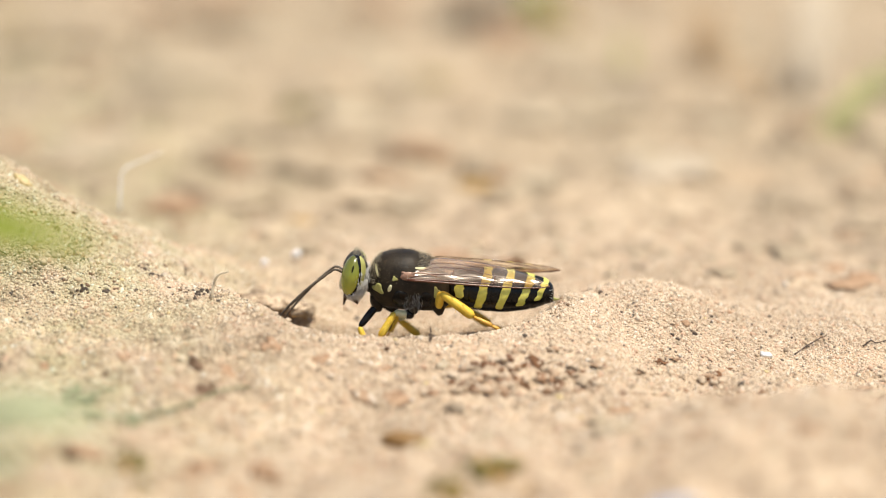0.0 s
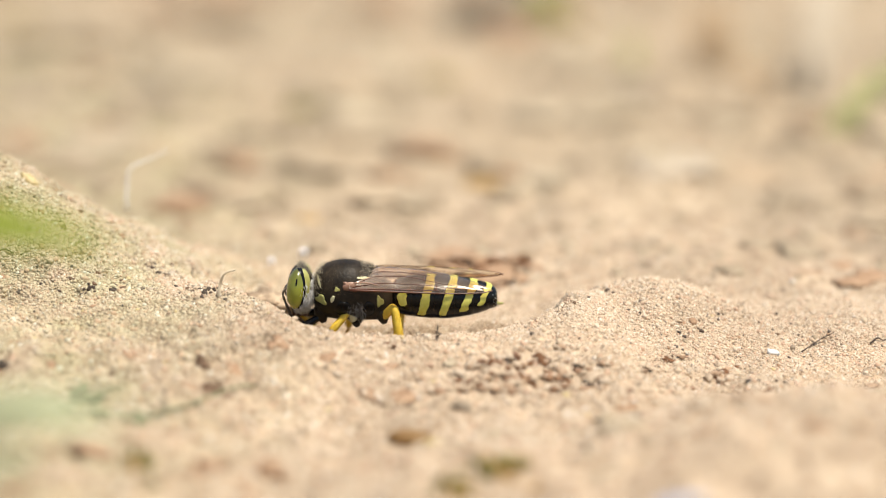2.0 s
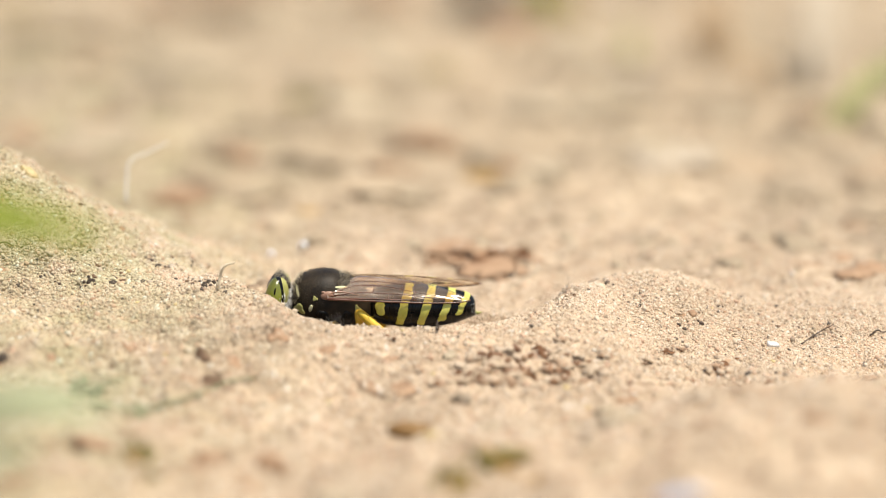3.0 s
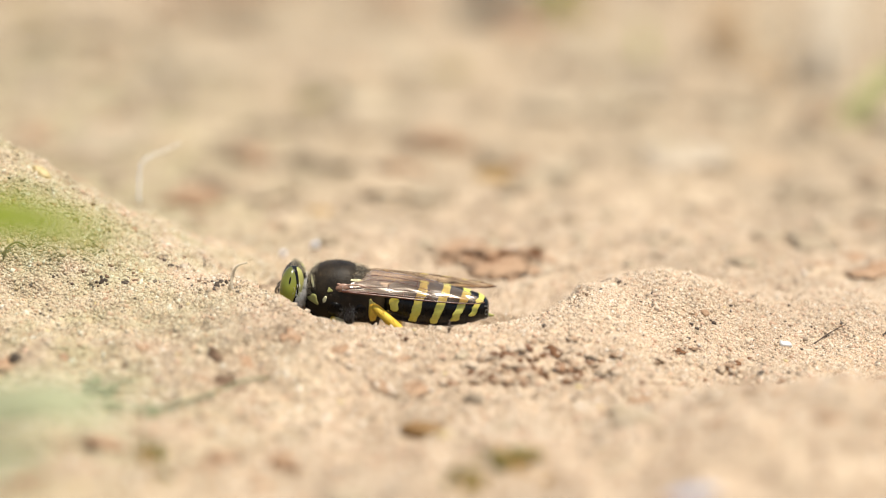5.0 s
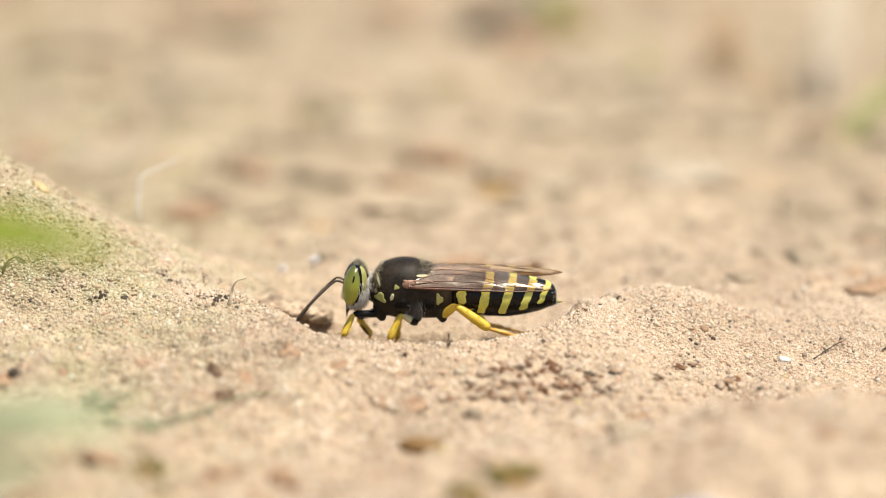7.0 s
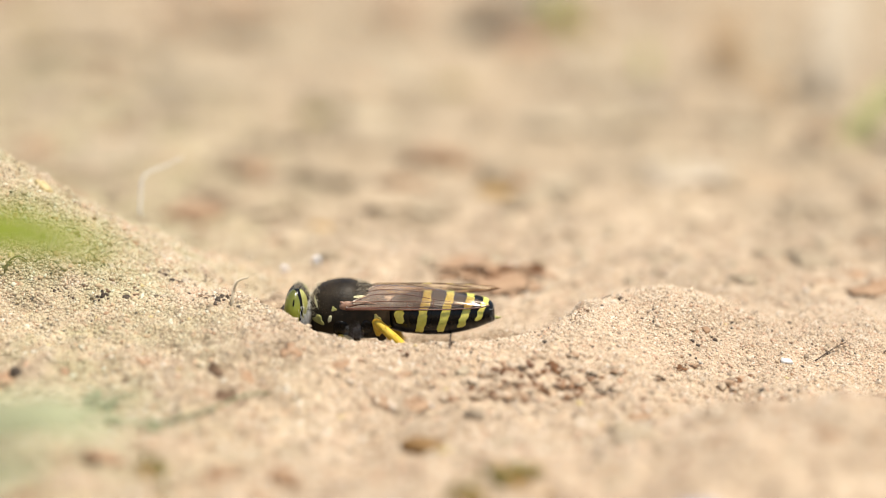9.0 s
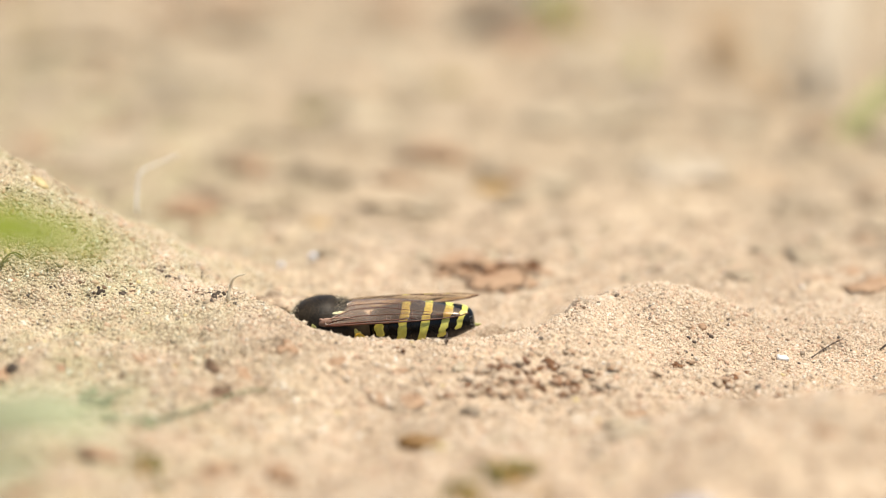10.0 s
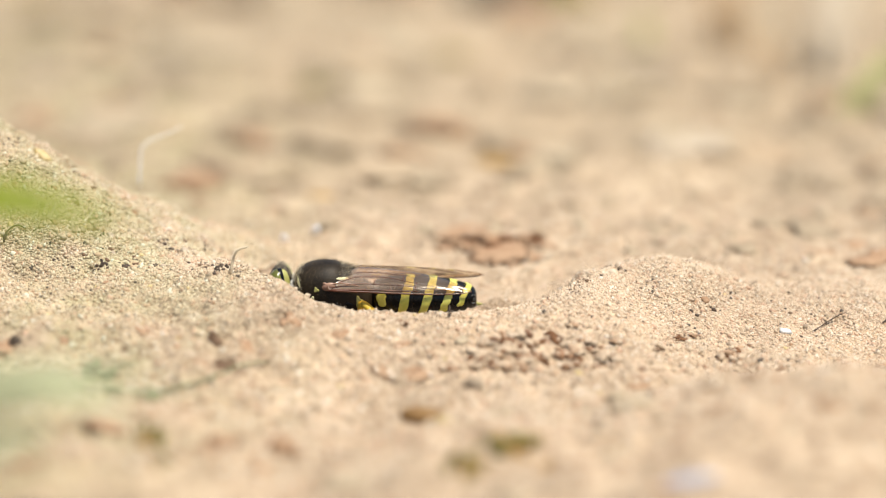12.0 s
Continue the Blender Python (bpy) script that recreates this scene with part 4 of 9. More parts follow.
def scattered_clods():
    """Sandy clods of all sizes over the ground behind, larger ones farther off; the smallest are joined."""
    rng = random.Random(12)
    for _ in range(225):
        away = 204.0 * (520.0 / 204.0) ** rng.random()
        x, y = rng.uniform(-0.24, 0.24) * away, away - 182.0
        r = 0.0064 * away * math.exp(rng.gauss(0, 0.4))
        r = min(r, 0.7) if y < 48 else r
        tone = rng.random()
        material, words = (CLOD, "pale crumbling sandy clod on the ground") if tone < (0.36 if away < 330 else 0.60) else (SOIL, "grey-brown crumbling soil clod on sand") if tone < (0.76 if away < 330 else 0.86) else (RUST, "rust-tinged crumbling soil clod on sand")
        stone("soil_clod", material, x, y, (r * rng.uniform(0.9, 1.9), r * 1.3, r * rng.uniform(0.30, 0.65)), words, "clod", "clods on the ground behind", 0.7, 0.0)
    for name, material, count in (("pale_crumbs", CLOD, 700), ("brown_crumbs", SOIL, 620), ("dark_crumbs", CRUMB, 240)):
        bm = bmesh.new()
        for _ in range(count):
            away = 198.0 * (520.0 / 198.0) ** rng.random()
            x, y = rng.uniform(-0.24, 0.24) * away, away - 182.0
            r = 0.0020 * away * math.exp(rng.gauss(0, 0.45)) * (0.8 if material is CRUMB else 1.0)
            m = Matrix.Translation(Vector((x, y, ground_at(x, y))) * MM) @ pose(0, 0, 0, rng.uniform(-20, 20), rng.uniform(-20, 20), rng.uniform(0, 180))
            vs = bmesh.ops.create_icosphere(bm, subdivisions=1, radius=r * MM, matrix=m @ Matrix.Diagonal((rng.uniform(0.8, 1.6), 1.0, rng.uniform(0.4, 0.8), 1)))["verts"]
            for v in vs:
                v.co += Vector([rng.gauss(0, 0.16) for _ in range(3)]) * r * MM
        tagged(part(name, bm, material), "small crumbs strewn over the sand behind", "crumbs", kind="stuff")


def rust_ledge():
    """A broken crust of rust-brown sand that lifts off the ground behind the pit."""
    rng = random.Random(33)
    ledge = tagged(new("soil_crust"), "broken lifted crust of rust-brown sand", "soil crust")
    x0, y0 = 3.0, 17.0
    base = ground_at(x0, y0)
    ledge.location = Vector((x0, y0, base)) * MM
    for k in range(46):
        t = rng.uniform(-1, 1)
        dx, dy = 5.2 * t, rng.uniform(-0.4, 3.0) + 0.9 * t * t
        r = rng.uniform(0.30, 0.75) * (1.1 - 0.4 * abs(t))
        bm = bmesh.new()
        lump(bm, (r * 1.6, r * 1.1, r * 0.55), rng.uniform(0, 50), 0.5, 2)
        off = Vector((dx, dy, ground_at(x0 + dx, y0 + dy) - base + rng.uniform(0.1, 0.75) * (1 - 0.5 * t * t)))
        bmesh.ops.transform(bm, matrix=Matrix.Scale(MM, 4) @ Matrix.Translation(off), verts=bm.verts)
        part("crust_piece", bm, RUST if rng.random() < 0.8 else UMBER, ledge)


def near_clods():
    """Low soft lumps of crusted sand between the pit and the lens."""
    rng = random.Random(91)
    for _ in range(130):
        away = rng.uniform(128.0, 172.0)
        x, y = rng.uniform(-0.23, 0.23) * away, away - 182.0
        r = 0.45 * math.exp(rng.gauss(0, 0.4))
        tone = rng.random()
        material, words = (CLOD, "low tan lump of crusted sand") if tone < 0.55 else (RUST, "low rust-tinged lump of crusted sand")
        stone("sand_lump", material, x, y, (r * rng.uniform(0.9, 1.7), r * 1.1, r * rng.uniform(0.25, 0.55)), words, "sand lump", "crusted lumps before the pit", 0.7, 0.0)


def moss(x, y, size, count, label, material=None):
    """A loose cushion of small moss tufts over a patch of sand."""
    rng = random.Random(int(x * 13 + y * 7))
    clump = tagged(new("moss_clump"), label, "moss")
    clump.location = (x * MM, y * MM, ground_at(x, y) * MM)
    for _ in range(count):
        dx, dy = rng.gauss(0, 0.5) * size[0], rng.gauss(0, 0.5) * size[1]
        r = min(size[:2]) * rng.uniform(0.10, 0.26)
        bm = bmesh.new()
        lump(bm, (r, r, r * rng.uniform(0.7, 1.8)), rng.uniform(0, 50), 0.7, 2)
        fade = max(0.0, 1 - (dx / size[0]) ** 2 - (dy / size[1]) ** 2)
        off = Vector((dx, dy, ground_at(x + dx, y + dy) - ground_at(x, y) + size[2] * fade * rng.uniform(0.0, 0.9)))
        bmesh.ops.transform(bm, matrix=Matrix.Scale(MM, 4) @ Matrix.Translation(off), verts=bm.verts)
        part("tuft", bm, (material or MOSS) if rng.random() < 0.72 else material or OCHRE, clump)


def kicked_grains():
    """Loose grains that the wasp kicks back over the mound. Returns each with its path: start, way out, seconds."""
    rng = random.Random(77)
    made = []
    for k in range(26):
        bm = bmesh.new()
        lump(bm, [rng.uniform(0.07, 0.15) for _ in range(3)], rng.uniform(0, 50), 0.3, 1)
        bmesh.ops.transform(bm, matrix=Matrix.Scale(MM, 4), verts=bm.verts)
        g = tagged(part("sand_grain", bm, GRAIN, None, "", False), "single loose sand grain kicked by the wasp", "sand grain", "kicked sand grains")
        x0, y0 = rng.uniform(0.5, 5.0), rng.uniform(-3.0, 1.5)
        x1, y1 = rng.uniform(13, 30), rng.uniform(0, 12)
        made.append((g, (x0, y0, ground_at(x0, y0) + 0.1), (x1, y1, ground_at(x1, y1) + 0.1), 6.22 + 0.32 * rng.random() if k < 18 else 6.95 + 0.15 * rng.random(), rng.uniform(3.5, 8.0)))
    return made


def sand_ledge():
    """The crusted lip of sand that overhangs the burrow."""
    rng = random.Random(5)
    ledge = tagged(new("sand_ledge"), "crusted lip of tan sand over the burrow", "sand ledge")
    ledge.location = Vector((-16.2, 5.8, 2.1)) * MM
    for k in range(64):
        bit = bmesh.new()
        t = rng.uniform(-1, 1)
        r = rng.uniform(0.35, 0.9) * (1.15 - 0.45 * abs(t))
        lump(bit, (r * 1.3, r, r * 0.7), rng.uniform(0, 50), 0.5, 2)
        off = Vector((t * 3.3 + 0.4, rng.uniform(-2.0, 1.2), -0.5 * t + rng.uniform(-0.25, 0.3) - 0.35 * t * t))
        bmesh.ops.transform(bit, matrix=Matrix.Scale(MM, 4) @ Matrix.Translation(off), verts=bit.verts)
        part("bit", bit, SAND, ledge)


# ---- build ----
build_ground()
build_grains()
WASP, HEAD, FEELERS, WASP_LEGS = build_wasp()
scattered_clods()
near_clods()
rust_ledge()
KICKED = kicked_grains()
sand_ledge()
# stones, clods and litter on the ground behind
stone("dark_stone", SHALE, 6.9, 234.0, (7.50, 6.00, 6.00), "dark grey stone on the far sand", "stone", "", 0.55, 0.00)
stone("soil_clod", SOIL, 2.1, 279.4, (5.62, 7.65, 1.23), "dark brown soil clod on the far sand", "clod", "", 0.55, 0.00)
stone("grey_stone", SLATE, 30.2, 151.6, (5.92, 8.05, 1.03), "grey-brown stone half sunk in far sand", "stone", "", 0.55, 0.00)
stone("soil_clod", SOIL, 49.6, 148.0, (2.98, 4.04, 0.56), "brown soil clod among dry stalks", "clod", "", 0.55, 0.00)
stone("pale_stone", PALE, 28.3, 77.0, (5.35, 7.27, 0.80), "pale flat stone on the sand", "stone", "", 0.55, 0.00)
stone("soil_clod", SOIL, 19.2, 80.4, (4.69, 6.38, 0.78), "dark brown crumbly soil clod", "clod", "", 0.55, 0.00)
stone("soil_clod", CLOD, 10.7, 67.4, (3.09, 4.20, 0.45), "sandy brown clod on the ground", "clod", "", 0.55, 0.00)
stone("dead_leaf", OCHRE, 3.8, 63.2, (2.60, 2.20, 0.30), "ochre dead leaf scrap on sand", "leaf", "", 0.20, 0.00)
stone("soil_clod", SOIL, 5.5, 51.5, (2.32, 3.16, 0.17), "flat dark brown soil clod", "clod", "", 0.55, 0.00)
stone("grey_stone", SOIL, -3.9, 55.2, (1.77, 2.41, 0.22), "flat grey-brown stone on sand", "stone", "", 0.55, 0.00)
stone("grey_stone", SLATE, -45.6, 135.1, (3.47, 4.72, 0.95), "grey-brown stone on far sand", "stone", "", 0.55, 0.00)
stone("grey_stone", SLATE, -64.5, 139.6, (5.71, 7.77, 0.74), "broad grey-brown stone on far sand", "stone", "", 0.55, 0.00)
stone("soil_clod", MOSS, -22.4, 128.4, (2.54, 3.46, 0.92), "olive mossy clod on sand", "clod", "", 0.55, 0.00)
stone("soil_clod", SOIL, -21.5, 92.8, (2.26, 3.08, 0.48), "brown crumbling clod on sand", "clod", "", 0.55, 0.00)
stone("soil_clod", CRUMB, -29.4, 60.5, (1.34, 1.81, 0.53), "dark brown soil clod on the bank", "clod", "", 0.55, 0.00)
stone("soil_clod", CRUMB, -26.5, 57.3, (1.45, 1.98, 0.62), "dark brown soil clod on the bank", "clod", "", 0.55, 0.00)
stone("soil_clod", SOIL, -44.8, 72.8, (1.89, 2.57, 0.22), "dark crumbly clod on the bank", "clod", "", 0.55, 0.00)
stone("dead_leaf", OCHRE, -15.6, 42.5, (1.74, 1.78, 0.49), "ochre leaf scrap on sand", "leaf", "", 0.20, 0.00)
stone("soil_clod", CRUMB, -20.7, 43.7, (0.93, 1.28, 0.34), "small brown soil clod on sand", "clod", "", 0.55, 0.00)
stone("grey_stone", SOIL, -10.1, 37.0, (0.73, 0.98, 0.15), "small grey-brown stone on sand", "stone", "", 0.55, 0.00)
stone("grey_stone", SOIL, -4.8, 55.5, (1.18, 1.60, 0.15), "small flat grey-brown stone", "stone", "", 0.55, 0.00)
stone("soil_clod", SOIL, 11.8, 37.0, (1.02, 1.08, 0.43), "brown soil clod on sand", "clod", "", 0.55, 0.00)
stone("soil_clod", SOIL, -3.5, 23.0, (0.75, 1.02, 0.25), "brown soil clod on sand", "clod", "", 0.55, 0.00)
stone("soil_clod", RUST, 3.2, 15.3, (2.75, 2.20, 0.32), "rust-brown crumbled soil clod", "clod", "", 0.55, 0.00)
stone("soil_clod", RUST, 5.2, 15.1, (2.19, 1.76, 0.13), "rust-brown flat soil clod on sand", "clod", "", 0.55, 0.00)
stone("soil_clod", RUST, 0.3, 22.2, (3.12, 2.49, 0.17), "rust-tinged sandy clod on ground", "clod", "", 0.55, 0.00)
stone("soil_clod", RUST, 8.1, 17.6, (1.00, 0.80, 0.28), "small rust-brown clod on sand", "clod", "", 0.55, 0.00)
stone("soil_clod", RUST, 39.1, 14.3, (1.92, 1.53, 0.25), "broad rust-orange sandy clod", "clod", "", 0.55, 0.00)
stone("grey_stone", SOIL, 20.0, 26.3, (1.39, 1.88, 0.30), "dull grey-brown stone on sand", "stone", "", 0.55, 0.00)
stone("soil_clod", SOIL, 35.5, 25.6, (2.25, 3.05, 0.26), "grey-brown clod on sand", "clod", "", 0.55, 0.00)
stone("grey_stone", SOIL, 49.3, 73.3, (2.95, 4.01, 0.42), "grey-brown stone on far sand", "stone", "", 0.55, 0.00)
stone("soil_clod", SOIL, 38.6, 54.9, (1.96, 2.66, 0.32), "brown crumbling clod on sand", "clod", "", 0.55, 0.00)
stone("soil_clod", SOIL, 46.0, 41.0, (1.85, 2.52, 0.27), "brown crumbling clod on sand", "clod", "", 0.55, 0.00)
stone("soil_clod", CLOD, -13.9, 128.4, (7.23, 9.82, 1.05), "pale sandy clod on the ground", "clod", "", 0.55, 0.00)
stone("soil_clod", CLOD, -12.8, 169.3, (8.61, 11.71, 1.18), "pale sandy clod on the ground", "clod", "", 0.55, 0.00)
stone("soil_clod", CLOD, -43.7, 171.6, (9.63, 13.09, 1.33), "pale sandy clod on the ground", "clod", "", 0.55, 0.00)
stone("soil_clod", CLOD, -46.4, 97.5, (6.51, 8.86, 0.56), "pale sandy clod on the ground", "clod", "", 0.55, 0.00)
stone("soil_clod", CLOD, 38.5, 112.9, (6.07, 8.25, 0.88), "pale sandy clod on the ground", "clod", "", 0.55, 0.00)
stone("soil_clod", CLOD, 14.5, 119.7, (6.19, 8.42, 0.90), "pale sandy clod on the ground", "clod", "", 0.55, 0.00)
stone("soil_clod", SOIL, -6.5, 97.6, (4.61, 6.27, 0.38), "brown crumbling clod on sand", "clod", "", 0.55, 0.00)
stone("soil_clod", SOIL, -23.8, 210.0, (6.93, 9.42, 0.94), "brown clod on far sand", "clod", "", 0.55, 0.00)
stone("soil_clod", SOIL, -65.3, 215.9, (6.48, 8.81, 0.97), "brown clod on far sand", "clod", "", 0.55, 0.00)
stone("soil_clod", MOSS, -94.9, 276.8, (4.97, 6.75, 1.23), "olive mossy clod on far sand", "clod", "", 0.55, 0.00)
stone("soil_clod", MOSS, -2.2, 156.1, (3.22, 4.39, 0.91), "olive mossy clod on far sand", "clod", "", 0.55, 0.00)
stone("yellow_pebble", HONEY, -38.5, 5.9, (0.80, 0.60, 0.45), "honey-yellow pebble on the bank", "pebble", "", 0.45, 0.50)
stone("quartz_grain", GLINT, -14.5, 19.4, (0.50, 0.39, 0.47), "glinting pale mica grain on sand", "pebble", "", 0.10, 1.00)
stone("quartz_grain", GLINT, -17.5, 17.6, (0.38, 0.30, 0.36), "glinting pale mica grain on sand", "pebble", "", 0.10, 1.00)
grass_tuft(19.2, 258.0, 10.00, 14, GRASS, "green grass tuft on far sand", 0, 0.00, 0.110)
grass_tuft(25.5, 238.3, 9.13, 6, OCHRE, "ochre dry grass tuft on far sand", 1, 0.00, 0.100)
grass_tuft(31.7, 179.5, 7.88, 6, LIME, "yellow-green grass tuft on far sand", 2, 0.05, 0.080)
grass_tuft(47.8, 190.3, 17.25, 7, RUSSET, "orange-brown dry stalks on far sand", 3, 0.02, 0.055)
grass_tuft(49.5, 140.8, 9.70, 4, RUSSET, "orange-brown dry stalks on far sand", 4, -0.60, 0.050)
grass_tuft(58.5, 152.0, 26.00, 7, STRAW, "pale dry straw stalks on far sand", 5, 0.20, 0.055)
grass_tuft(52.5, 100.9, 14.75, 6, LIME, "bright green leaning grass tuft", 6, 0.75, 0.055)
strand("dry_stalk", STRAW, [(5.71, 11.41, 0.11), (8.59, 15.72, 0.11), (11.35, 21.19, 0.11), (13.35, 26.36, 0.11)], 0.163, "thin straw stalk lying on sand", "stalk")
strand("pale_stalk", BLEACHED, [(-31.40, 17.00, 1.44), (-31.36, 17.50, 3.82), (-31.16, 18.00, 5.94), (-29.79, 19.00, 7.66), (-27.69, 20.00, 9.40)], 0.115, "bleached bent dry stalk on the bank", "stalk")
# litter in and about the dug pit
stone("white_pebble", QUARTZ, 28.6, -3.7, (0.48, 0.38, 0.24), "small white quartz pebble on sand", "pebble", "", 0.55, 0.50)
stone("charcoal_bit", CHAR, -31.8, -3.1, (0.22, 0.17, 0.30), "black charcoal crumb on sand", "crumb", "charcoal crumbs", 0.80, 0.40)
stone("charcoal_bit", TWIG, -32.3, -3.0, (0.15, 0.13, 0.22), "black charcoal crumb on sand", "crumb", "charcoal crumbs", 0.80, 0.40)
stone("charcoal_bit", CHAR, -31.5, -2.9, (0.17, 0.14, 0.24), "black charcoal crumb on sand", "crumb", "charcoal crumbs", 0.80, 0.40)
stone("charcoal_bit", CHAR, -31.6, -3.6, (0.14, 0.11, 0.20), "black charcoal crumb on sand", "crumb", "charcoal crumbs", 0.80, 0.40)
stone("charcoal_bit", TWIG, -32.1, -3.4, (0.11, 0.09, 0.17), "black charcoal crumb on sand", "crumb", "charcoal crumbs", 0.80, 0.40)
stone("charcoal_bit", TWIG, -31.3, -3.4, (0.11, 0.09, 0.17), "black charcoal crumb on sand", "crumb", "charcoal crumbs", 0.80, 0.40)
stone("charcoal_bit", CHAR, -31.9, -2.6, (0.14, 0.11, 0.20), "black charcoal crumb on sand", "crumb", "charcoal crumbs", 0.80, 0.40)
stone("charcoal_bit", CHAR, -21.5, -4.1, (0.30, 0.24, 0.21), "black-violet charcoal crumb on sand", "crumb", "charcoal crumbs", 0.80, 0.40)
stone("charcoal_bit", TWIG, -22.0, -3.3, (0.22, 0.17, 0.15), "black-violet charcoal crumb on sand", "crumb", "charcoal crumbs", 0.80, 0.40)
stone("charcoal_bit", CHAR, -21.2, -3.7, (0.24, 0.20, 0.16), "black-violet charcoal crumb on sand", "crumb", "charcoal crumbs", 0.80, 0.40)
stone("charcoal_bit", CHAR, -21.3, -4.4, (0.20, 0.15, 0.13), "black-violet charcoal crumb on sand", "crumb", "charcoal crumbs", 0.80, 0.40)
stone("charcoal_bit", TWIG, -21.7, -4.6, (0.17, 0.14, 0.11), "black-violet charcoal crumb on sand", "crumb", "charcoal crumbs", 0.80, 0.40)
stone("charcoal_bit", TWIG, -21.0, -4.2, (0.17, 0.14, 0.11), "black-violet charcoal crumb on sand", "crumb", "charcoal crumbs", 0.80, 0.40)
stone("charcoal_bit", CHAR, -21.7, -2.8, (0.20, 0.16, 0.13), "black-violet charcoal crumb on sand", "crumb", "charcoal crumbs", 0.80, 0.40)
stone("charcoal_bit", CHAR, -20.7, -3.7, (0.21, 0.17, 0.18), "black-violet charcoal crumb on sand", "crumb", "charcoal crumbs", 0.80, 0.40)
stone("charcoal_bit", TWIG, -21.1, -3.5, (0.15, 0.13, 0.14), "black-violet charcoal crumb on sand", "crumb", "charcoal crumbs", 0.80, 0.40)
stone("charcoal_bit", CHAR, -20.4, -2.9, (0.17, 0.14, 0.15), "black-violet charcoal crumb on sand", "crumb", "charcoal crumbs", 0.80, 0.40)
stone("charcoal_bit", CHAR, -20.5, -4.0, (0.14, 0.11, 0.11), "black-violet charcoal crumb on sand", "crumb", "charcoal crumbs", 0.80, 0.40)
stone("charcoal_bit", TWIG, -20.9, -4.1, (0.11, 0.09, 0.10), "black-violet charcoal crumb on sand", "crumb", "charcoal crumbs", 0.80, 0.40)
stone("charcoal_bit", TWIG, -20.1, -3.5, (0.11, 0.09, 0.10), "black-violet charcoal crumb on sand", "crumb", "charcoal crumbs", 0.80, 0.40)
stone("charcoal_bit", CHAR, -20.8, -2.2, (0.14, 0.11, 0.11), "black-violet charcoal crumb on sand", "crumb", "charcoal crumbs", 0.80, 0.40)
stone("dark_crumb", TWIG, -41.9, 57.5, (0.30, 0.40, 0.36), "tiny dark crumb on the sand", "crumb", "dark crumbs on the sand", 0.55, 0.50)
stone("dark_crumb", TWIG, -41.0, 55.5, (0.18, 0.25, 0.22), "tiny dark crumb on the sand", "crumb", "dark crumbs on the sand", 0.55, 0.50)
stone("dark_crumb", TWIG, -42.6, 58.1, (0.17, 0.23, 0.21), "tiny dark crumb on the sand", "crumb", "dark crumbs on the sand", 0.55, 0.50)
stone("dark_crumb", CRUMB, -42.1, 59.1, (0.15, 0.21, 0.17), "tiny dark crumb on the sand", "crumb", "dark crumbs on the sand", 0.55, 0.50)
stone("dark_crumb", CHAR, -29.7, -2.9, (0.40, 0.32, 0.17), "tiny dark crumb on the sand", "crumb", "dark crumbs on the sand", 0.55, 0.50)
stone("dark_crumb", CHAR, -28.9, -2.9, (0.25, 0.21, 0.11), "tiny dark crumb on the sand", "crumb", "dark crumbs on the sand", 0.55, 0.50)
stone("dark_crumb", CHAR, -30.5, -2.3, (0.23, 0.18, 0.10), "tiny dark crumb on the sand", "crumb", "dark crumbs on the sand", 0.55, 0.50)
stone("dark_crumb", TWIG, -29.7, -1.8, (0.21, 0.16, 0.09), "tiny dark crumb on the sand", "crumb", "dark crumbs on the sand", 0.55, 0.50)
stone("dark_crumb", CRUMB, -29.0, -2.3, (0.32, 0.25, 0.15), "tiny dark crumb on the sand", "crumb", "dark crumbs on the sand", 0.55, 0.50)
stone("dark_crumb", CRUMB, -28.3, -2.5, (0.21, 0.16, 0.10), "tiny dark crumb on the sand", "crumb", "dark crumbs on the sand", 0.55, 0.50)
stone("dark_crumb", CRUMB, -29.6, -1.9, (0.18, 0.15, 0.09), "tiny dark crumb on the sand", "crumb", "dark crumbs on the sand", 0.55, 0.50)
stone("dark_crumb", CHAR, -29.0, -1.2, (0.16, 0.13, 0.08), "tiny dark crumb on the sand", "crumb", "dark crumbs on the sand", 0.55, 0.50)
stone("dark_crumb", TWIG, -27.0, 1.9, (0.24, 0.20, 0.16), "tiny dark crumb on the sand", "crumb", "dark crumbs on the sand", 0.55, 0.50)
stone("dark_crumb", TWIG, -26.5, 1.6, (0.16, 0.13, 0.10), "tiny dark crumb on the sand", "crumb", "dark crumbs on the sand", 0.55, 0.50)
stone("dark_crumb", TWIG, -27.5, 2.3, (0.14, 0.11, 0.09), "tiny dark crumb on the sand", "crumb", "dark crumbs on the sand", 0.55, 0.50)
stone("dark_crumb", CRUMB, -27.0, 2.5, (0.13, 0.10, 0.08), "tiny dark crumb on the sand", "crumb", "dark crumbs on the sand", 0.55, 0.50)
stone("dark_crumb", CHAR, -26.2, 0.8, (0.29, 0.23, 0.14), "tiny dark crumb on the sand", "crumb", "dark crumbs on the sand", 0.55, 0.50)
stone("dark_crumb", CHAR, -25.7, 0.9, (0.18, 0.15, 0.09), "tiny dark crumb on the sand", "crumb", "dark crumbs on the sand", 0.55, 0.50)
stone("dark_crumb", CHAR, -26.7, 1.0, (0.16, 0.13, 0.08), "tiny dark crumb on the sand", "crumb", "dark crumbs on the sand", 0.55, 0.50)
stone("dark_crumb", TWIG, -26.2, 1.6, (0.14, 0.11, 0.07), "tiny dark crumb on the sand", "crumb", "dark crumbs on the sand", 0.55, 0.50)
stone("dark_crumb", CRUMB, -25.4, 0.8, (0.21, 0.16, 0.16), "tiny dark crumb on the sand", "crumb", "dark crumbs on the sand", 0.55, 0.50)
